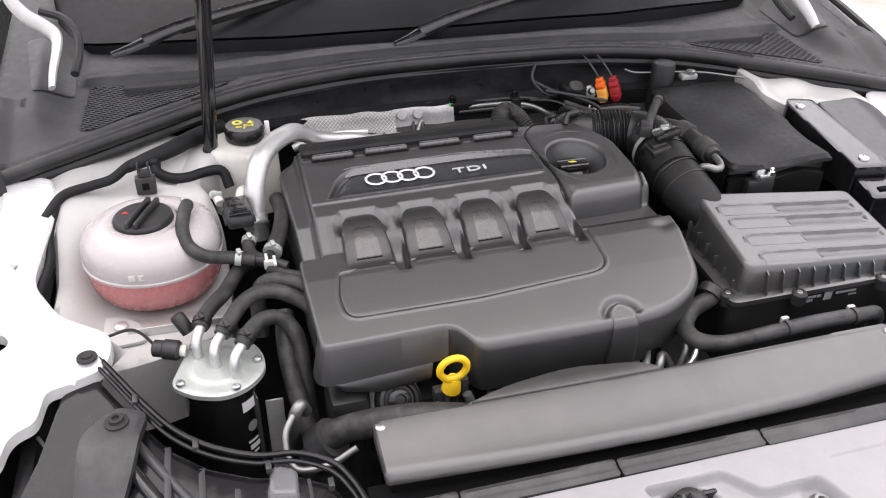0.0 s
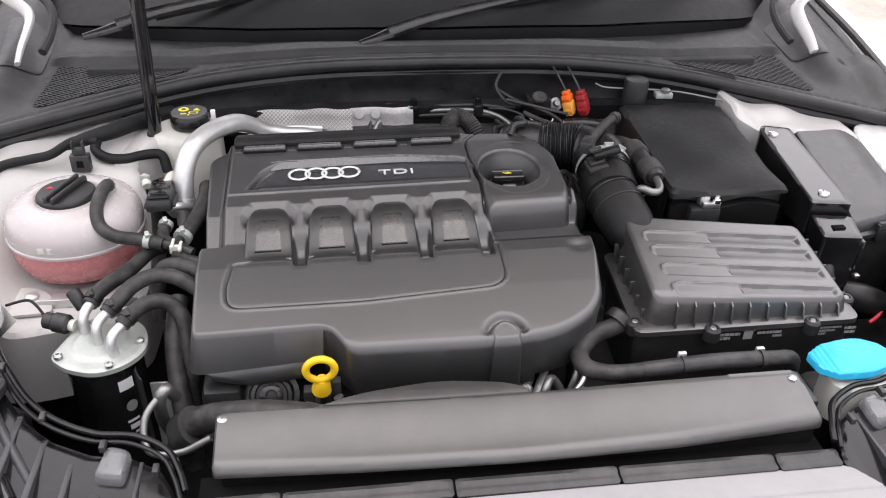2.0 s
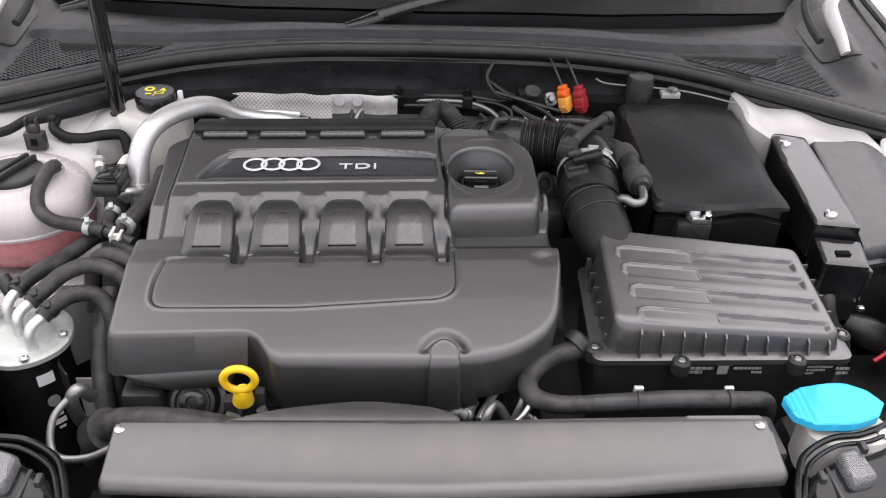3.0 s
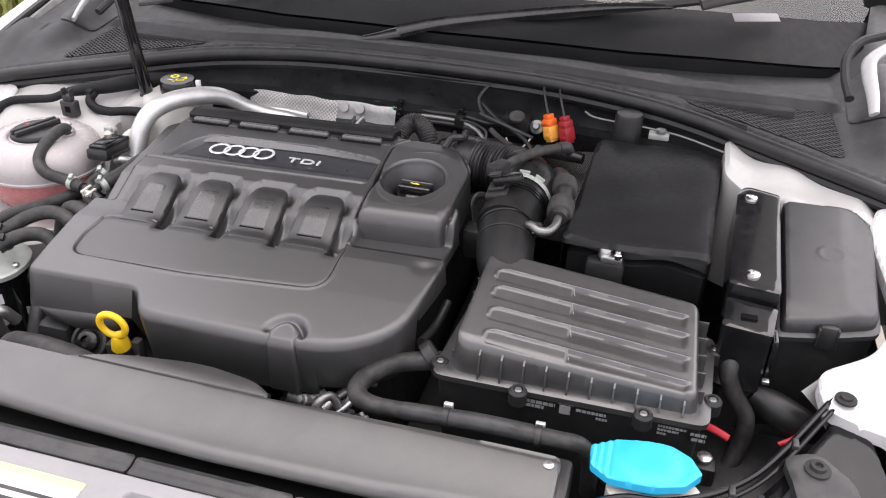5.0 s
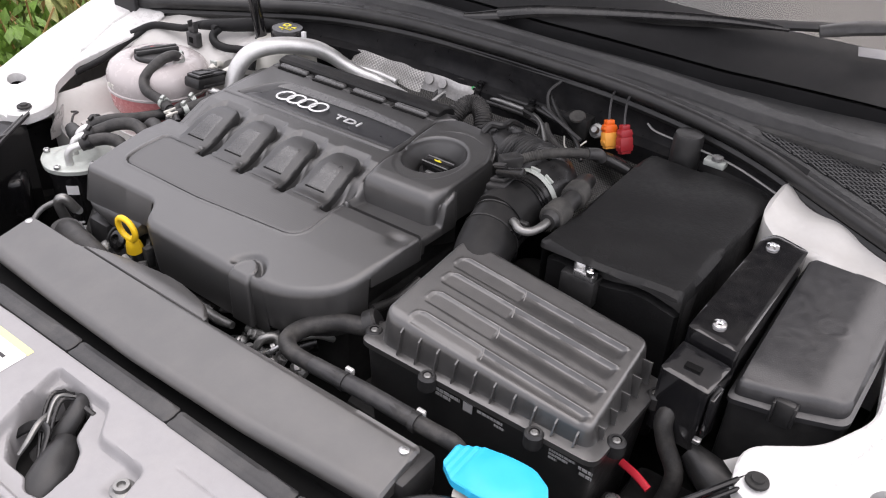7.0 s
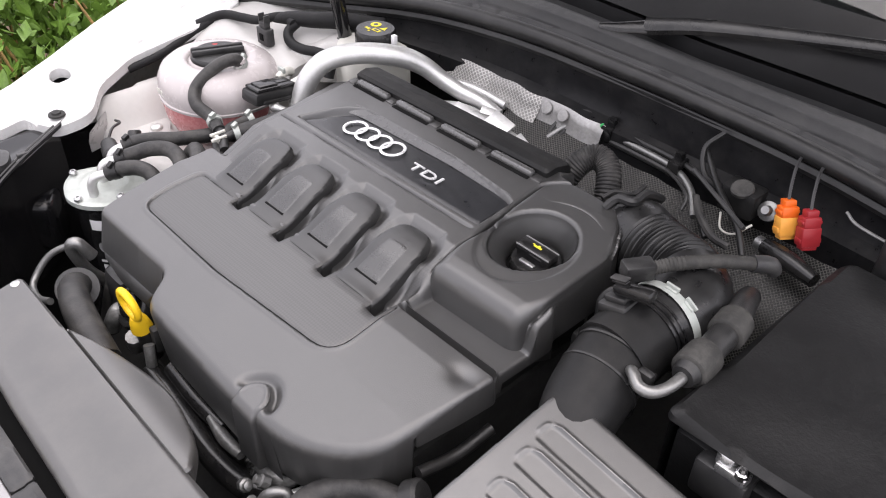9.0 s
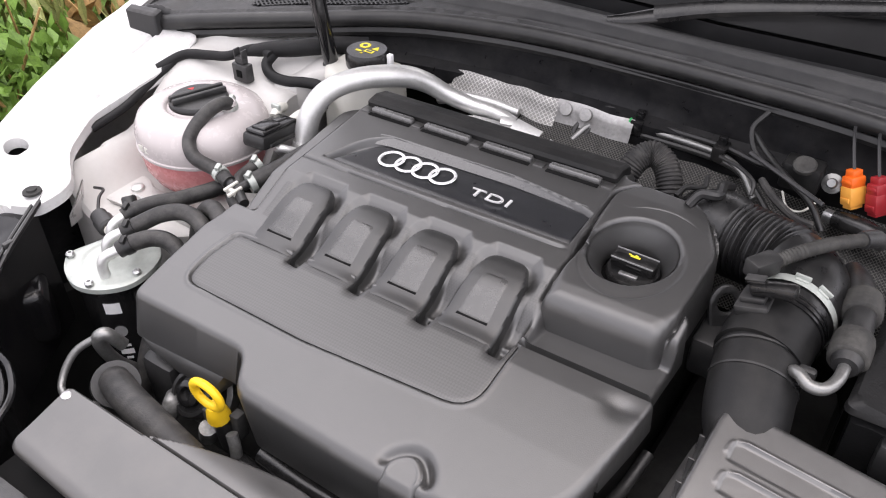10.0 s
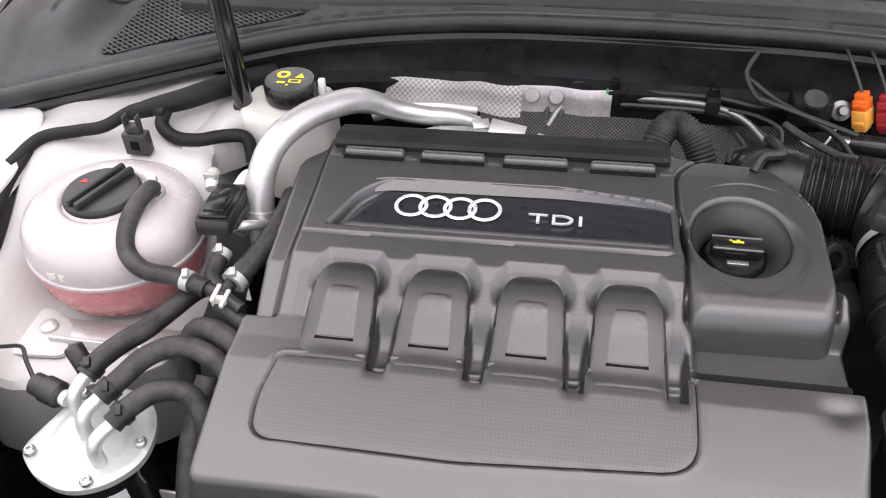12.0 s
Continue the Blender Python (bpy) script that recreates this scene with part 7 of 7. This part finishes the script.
part("manifold", Geo().tube([(0.16, 1.20, 0.80), (0.22, 1.215, 0.815), (0.30, 1.21, 0.815), (0.40, 1.205, 0.80)], 0.018, 14), ALU, hs)
# black disc laid on the liner paints a hole's shade
part("liner_hole", Geo().turn([(0.010, 0.0), (0.010, 0.001), (0.0004, 0.0012)], aim((0.092, 1.286, 0.842), (0, -1, 0.5)), 18), CAVITY_SHADE, hs)

rail = thing("cable_rail", (0.46, 1.29, 0.83), "bundle of cables clipped along the bulkhead", "cables")
part("bright_cable", Geo().tube([(0.335, 1.262, 0.815), (0.350, 1.283, 0.832), (0.375, 1.292, 0.840), (0.41, 1.293, 0.841), (0.465, 1.287, 0.845), (0.515, 1.280, 0.846), (0.55, 1.262, 0.842), (0.575, 1.235, 0.83)], 0.0043, 10), PIPE, rail, "silvery sheathed cable")
part("black_cable", Geo().tube([(0.33, 1.262, 0.812), (0.338, 1.292, 0.842), (0.365, 1.300, 0.852), (0.41, 1.299, 0.848), (0.515, 1.288, 0.853), (0.57, 1.275, 0.852), (0.605, 1.28, 0.862)], 0.004, 8), RUBBER, rail)
part("black_cable", Geo().tube([(0.345, 1.265, 0.812), (0.36, 1.288, 0.836), (0.41, 1.288, 0.835), (0.515, 1.277, 0.840), (0.56, 1.255, 0.838), (0.60, 1.225, 0.82)], 0.004, 8), RUBBER, rail)
for x, y, z in ((0.408, 1.295, 0.843), (0.516, 1.283, 0.848)):
    part("cable_clip", Geo().box(x - 0.008, x + 0.008, y - 0.012, y + 0.012, z - 0.010, z + 0.010, 0.002).box(x - 0.005, x + 0.005, y - 0.003, y + 0.006, z + 0.010, z + 0.020, 0.001), PLASTIC_SHINY, rail)
part("black_cable", Geo().tube([(0.557, 1.245, 0.880), (0.603, 1.222, 0.876), (0.649, 1.199, 0.872)], 0.0026, 8), GREY_TRIM, rail)
part("black_cable", Geo().tube([(0.581, 1.217, 0.868), (0.601, 1.194, 0.866), (0.628, 1.176, 0.862), (0.647, 1.178, 0.858)], 0.0042, 8), HOSE, rail)
part("black_cable", Geo().tube([(0.537, 1.113, 0.878), (0.545, 1.123, 0.889), (0.561, 1.127, 0.891), (0.557, 1.155, 0.886), (0.560, 1.182, 0.870)], 0.0052, 8), RUBBER, rail)
part("black_cable", Geo().tube([(0.516, 1.137, 0.868), (0.521, 1.153, 0.872), (0.535, 1.165, 0.870), (0.530, 1.194, 0.866)], 0.003, 8), RUBBER, rail)
part("black_cable", Geo().tube([(0.527, 1.239, 0.868), (0.554, 1.222, 0.872), (0.575, 1.208, 0.868), (0.578, 1.197, 0.858)], 0.0022, 8), RUBBER, rail)
part("green_tag", Geo().box(0.398, 0.4005, 1.284, 1.290, 0.848, 0.854, 0.0005), GREEN_INK, rail)
CH = spline([(0.446, 1.160, 0.846), (0.452, 1.178, 0.866), (0.464, 1.192, 0.874), (0.482, 1.190, 0.868), (0.496, 1.176, 0.850), (0.504, 1.162, 0.825)], 14)
hose_thing("corrugated_hose", CH, [0.0138 + 0.0013 * (i % 2) for i in range(len(CH))], "short corrugated black hose at the cover's rear", HOSE)
sb = thing("bulkhead_sensor", (0.62, 1.26, 0.85), "black sensor block with a round grey cap", "sensor")
part("sensor_block", Geo().box(0.592, 0.634, 1.245, 1.275, 0.848, 0.880, 0.004), ROLL, sb)
part("grey_cap", Geo().turn([(0.0125, 0), (0.0125, 0.004), (0.011, 0.0055), (0.0004, 0.0055)], aim((0.614, 1.252, 0.878), (0, -0.35, 1)), 22), DUSTY, sb, "round grey cap")
part("sensor_stud", Geo().turn([(0.011, 0), (0.011, 0.006), (0.006, 0.008), (0.0045, 0.016), (0.0004, 0.016)], aim((0.645, 1.262, 0.862), (0, -0.8, 0.5)), 16), PIPE, sb, "bright threaded stud")
part("sensor_tail", Geo().tube([(0.585, 1.262, 0.86), (0.56, 1.265, 0.868), (0.545, 1.282, 0.888), (0.555, 1.30, 0.905)], 0.003, 8), RUBBER, sb)
hose_thing("diagnostic_wire", [(0.548, 1.285, 0.882), (0.575, 1.262, 0.872), (0.605, 1.235, 0.868), (0.636, 1.215, 0.858), (0.655, 1.20, 0.84)], 0.0035, "black twisted wire beside the sensor", RUBBER)
hose_thing("diagnostic_wire", [(0.60, 1.245, 0.845), (0.612, 1.228, 0.838), (0.628, 1.226, 0.840), (0.640, 1.24, 0.852)], 0.0013, "thin loop of pale yellow wire", RESERVOIR)
cp = thing("pipe_joint", (0.67, 1.25, 0.83), "black pipe joint with steel end", "pipe joint")
part("joint_body", Geo().tube([(0.660, 1.242, 0.834), (0.690, 1.232, 0.838), (0.725, 1.222, 0.838)], [0.010, 0.011, 0.008], 14), PLASTIC_SHINY, cp)
part("joint_end", Geo().tube([(0.650, 1.246, 0.832), (0.662, 1.241, 0.834)], 0.008, 12), STEEL, cp)


def plug(x, lean, colours, label):
    p = thing("service_plug", (x, 1.256, 0.845), label, "connector", "service plugs")
    m = aim((x, 1.254, 0.850), (lean, 0.20, 1))
    part("plug_body", Geo().box(-0.0105, 0.0105, -0.008, 0.008, 0.0, 0.021, 0.002, m=m).box(-0.012, 0.012, -0.006, 0.006, 0.004, 0.009, 0.001, m=m).box(-0.008, 0.008, -0.006, 0.006, -0.004, 0.002, 0.001, m=m), colours[1], p)
    part("plug_cap", Geo().box(-0.0095, 0.0095, -0.0075, 0.0075, 0.019, 0.032, 0.002, m=m).box(-0.011, 0.011, -0.006, 0.006, 0.024, 0.028, 0.001, m=m).box(-0.0065, 0.0065, -0.006, 0.006, 0.031, 0.039, 0.0015, m=m), colours[0], p)
    e = m @ Vector((0, 0, 0.038))
    part("plug_wire", Geo().tube([e, e + Vector((-0.006, 0.01, 0.012)), e + Vector((-0.014, 0.03, 0.026)), e + Vector((-0.018, 0.055, 0.03))], 0.0018, 6), GREY_TRIM, p)


plug(0.671, -0.28, (ORANGE, AMBER), "orange and amber plastic service plug")
plug(0.696, -0.28, (REDPL, REDPL), "dark red plastic service plug")
rl = thing("bulkhead_brace", (0.86, 1.26, 0.88), "pale painted brace edge behind the battery", "brace")
part("brace_edge", Geo().tube([(0.715, 1.275, 0.893), (0.735, 1.268, 0.888), (0.80, 1.262, 0.886), (0.86, 1.250, 0.884), (0.93, 1.222, 0.878)], 0.0017, 8), PIPE, rl)
part("brace_bolt", Geo().turn([(0.008, 0), (0.008, 0.005), (0.004, 0.007), (0.0004, 0.007)], at(0.832, 1.25, 0.885), 12), STEEL, rl)
part("brace_plate", Geo().box(0.815, 0.845, 1.245, 1.262, 0.874, 0.884, 0.002), ZINC, rl)

# ---- plants beside the car ----
LEAF = [mat("green_leaf", (0.105, 0.19, 0.028), 0.5, vary=0.35, vscale=30), mat("dry_leaf", (0.32, 0.20, 0.08), 0.6, vary=0.4, vscale=30), mat("pale_blade", (0.30, 0.32, 0.12), 0.5, vary=0.35, vscale=20)]
prng = random.Random(3)


def leaf_cloud(n, cx, cy, cz, rx, ry, rz, size, narrow, up):
    g = Geo()
    for _ in range(n):
        while True:
            p = Vector([prng.uniform(-1, 1) for _ in range(3)])
            if 0.25 < p.length < 1:
                break
        p = Vector((cx + p.x * rx, cy + p.y * ry, max(0.02, cz + p.z * rz * (0.8 + 0.3 * math.sin(p.x * 6) * math.cos(p.y * 5)))))
        s = size * prng.uniform(0.6, 1.4)
        d = Vector((prng.uniform(-1, 1), prng.uniform(-1, 1), prng.uniform(-0.2, 1) + up)).normalized()
        side = d.orthogonal().normalized()
        side.rotate(Matrix.Rotation(prng.uniform(0, 6.28), 3, d))
        nrm = d.cross(side)
        a, b = p + d * s, side * s * narrow
        g.add([p, p + d * s * 0.45 + b + nrm * s * 0.08, a + nrm * s * 0.1, p + d * s * 0.45 - b + nrm * s * 0.08], [(0, 1, 2, 3)])
    return g


def shrub(cx, cy, rx, ry, h, kinds, label, n):
    t = thing("shrub", (cx, cy, 0), label, "shrub", "shrubs beside the car")
    for k, (m, size, narrow, up, share) in enumerate(kinds):
        tagged(part("foliage", leaf_cloud(int(n * share), cx, cy, h * 0.5, rx, ry, h * 0.5, size, narrow, up), m, t, flat=True), kind="stuff")
    stems = Geo()
    for _ in range(26):
        x, y = cx + prng.uniform(-rx, rx) * 0.7, cy + prng.uniform(-ry, ry) * 0.7
        stems.tube([(x, y, 0), (x + prng.uniform(-0.08, 0.08), y + prng.uniform(-0.08, 0.08), h * 0.4), (x + prng.uniform(-0.2, 0.2), y + prng.uniform(-0.2, 0.2), h * 0.9)], [0.008, 0.006, 0.003], 6, 3)
    part("stems", stems, LEAF[1], t)


shrub(-1.55, 1.15, 0.45, 0.55, 0.62, [(LEAF[0], 0.05, 0.28, 0.4, 1.0)], "dense green shrub beside the car", 5200)
shrub(-1.75, 2.15, 0.55, 0.55, 0.55, [(LEAF[2], 0.26, 0.06, 1.2, 0.22), (LEAF[1], 0.10, 0.25, 0.2, 0.5), (LEAF[0], 0.07, 0.2, 0.5, 0.4)], "mixed dry and green shrub beside the car", 2600)
shrub(-2.1, 3.1, 0.7, 0.7, 0.6, [(LEAF[2], 0.34, 0.06, 1.3, 0.25), (LEAF[0], 0.10, 0.12, 0.6, 0.6)], "tall grassy shrub beside the car", 3000)
soil = Geo().add([(-4.5, -1, 0.006), (-1.05, -1, 0.006), (-1.05, 7, 0.006), (-4.5, 7, 0.006)], [(0, 1, 2, 3)])
tagged(part("planting_bed", soil, mat("brown_soil", (0.09, 0.06, 0.035), 0.9, vary=0.4, vscale=12, bump=1.0, bscale=40), flat=True), "brown soil bed with dry litter", "soil", kind="structure")


# ---- rear of the car ----
def car_top(y):
    return float(np.interp(y, [1.70, 2.16, 2.6, 3.0, 3.4, 3.8, 4.05], [1.04, 1.31, 1.41, 1.425, 1.39, 1.25, 1.05]))


def loft(stations, profile):
    g, m = Geo(), len(profile(stations[0]))
    vs = [(XC + u, y, z) for y in stations for u, z in profile(y)]
    fs = [(i * m + k, i * m + k + 1, (i + 1) * m + k + 1, (i + 1) * m + k) for i in range(len(stations) - 1) for k in range(m - 1)]
    return g.add(vs, fs)


stations = [1.70, 1.95, 2.16, 2.6, 3.0, 3.4, 3.8, 4.05]
for s in (1, -1):
    part("body_side", loft(stations, lambda y: [(s * 0.80, 0.22), (s * 0.875, 0.42), (s * 0.892, 0.70), (s * 0.88, 0.90), (s * 0.865, 0.955)]), WHITE, car, "white door and rear wing side")
    part("side_window", loft(stations, lambda y: [(s * 0.863, 0.957), (s * (0.80 - 0.1 * (car_top(y) - 1.0)), car_top(y) - 0.09)]), GLASS, car, "dark side window")
    part("roof_edge", loft(stations, lambda y: [(s * (0.80 - 0.1 * (car_top(y) - 1.0)), car_top(y) - 0.09), (s * (0.76 - 0.12 * (car_top(y) - 1.0)), car_top(y) - 0.03), (s * (0.72 - 0.12 * (car_top(y) - 1.0)), car_top(y) - 0.012)]), WHITE, car)
part("roof", loft(stations[2:], lambda y: [(u, car_top(y) - 0.012 * (abs(u) / 0.68) ** 2) for u in np.linspace(-0.69, 0.69, 13)]), WHITE, car, "white roof panel")
part("tail", Geo().box(XC - 0.80, XC + 0.80, 4.02, 4.10, 0.28, 1.02, 0.04), WHITE, car, "white tailgate")
part("cabin_floor", Geo().box(XC - 0.85, XC + 0.85, 1.65, 4.05, 0.22, 0.28, 0.01), CABIN, car)
part("bumper", Geo().tube([(XC - 0.84, 0.66, 0.48), (XC - 0.74, 0.44, 0.48), (XC - 0.4, 0.345, 0.48), (XC, 0.325, 0.48), (XC + 0.4, 0.345, 0.48), (XC + 0.74, 0.44, 0.48), (XC + 0.84, 0.66, 0.48)], 0.06, 16, 6, squash=3.2), WHITE, car, "white front bumper")
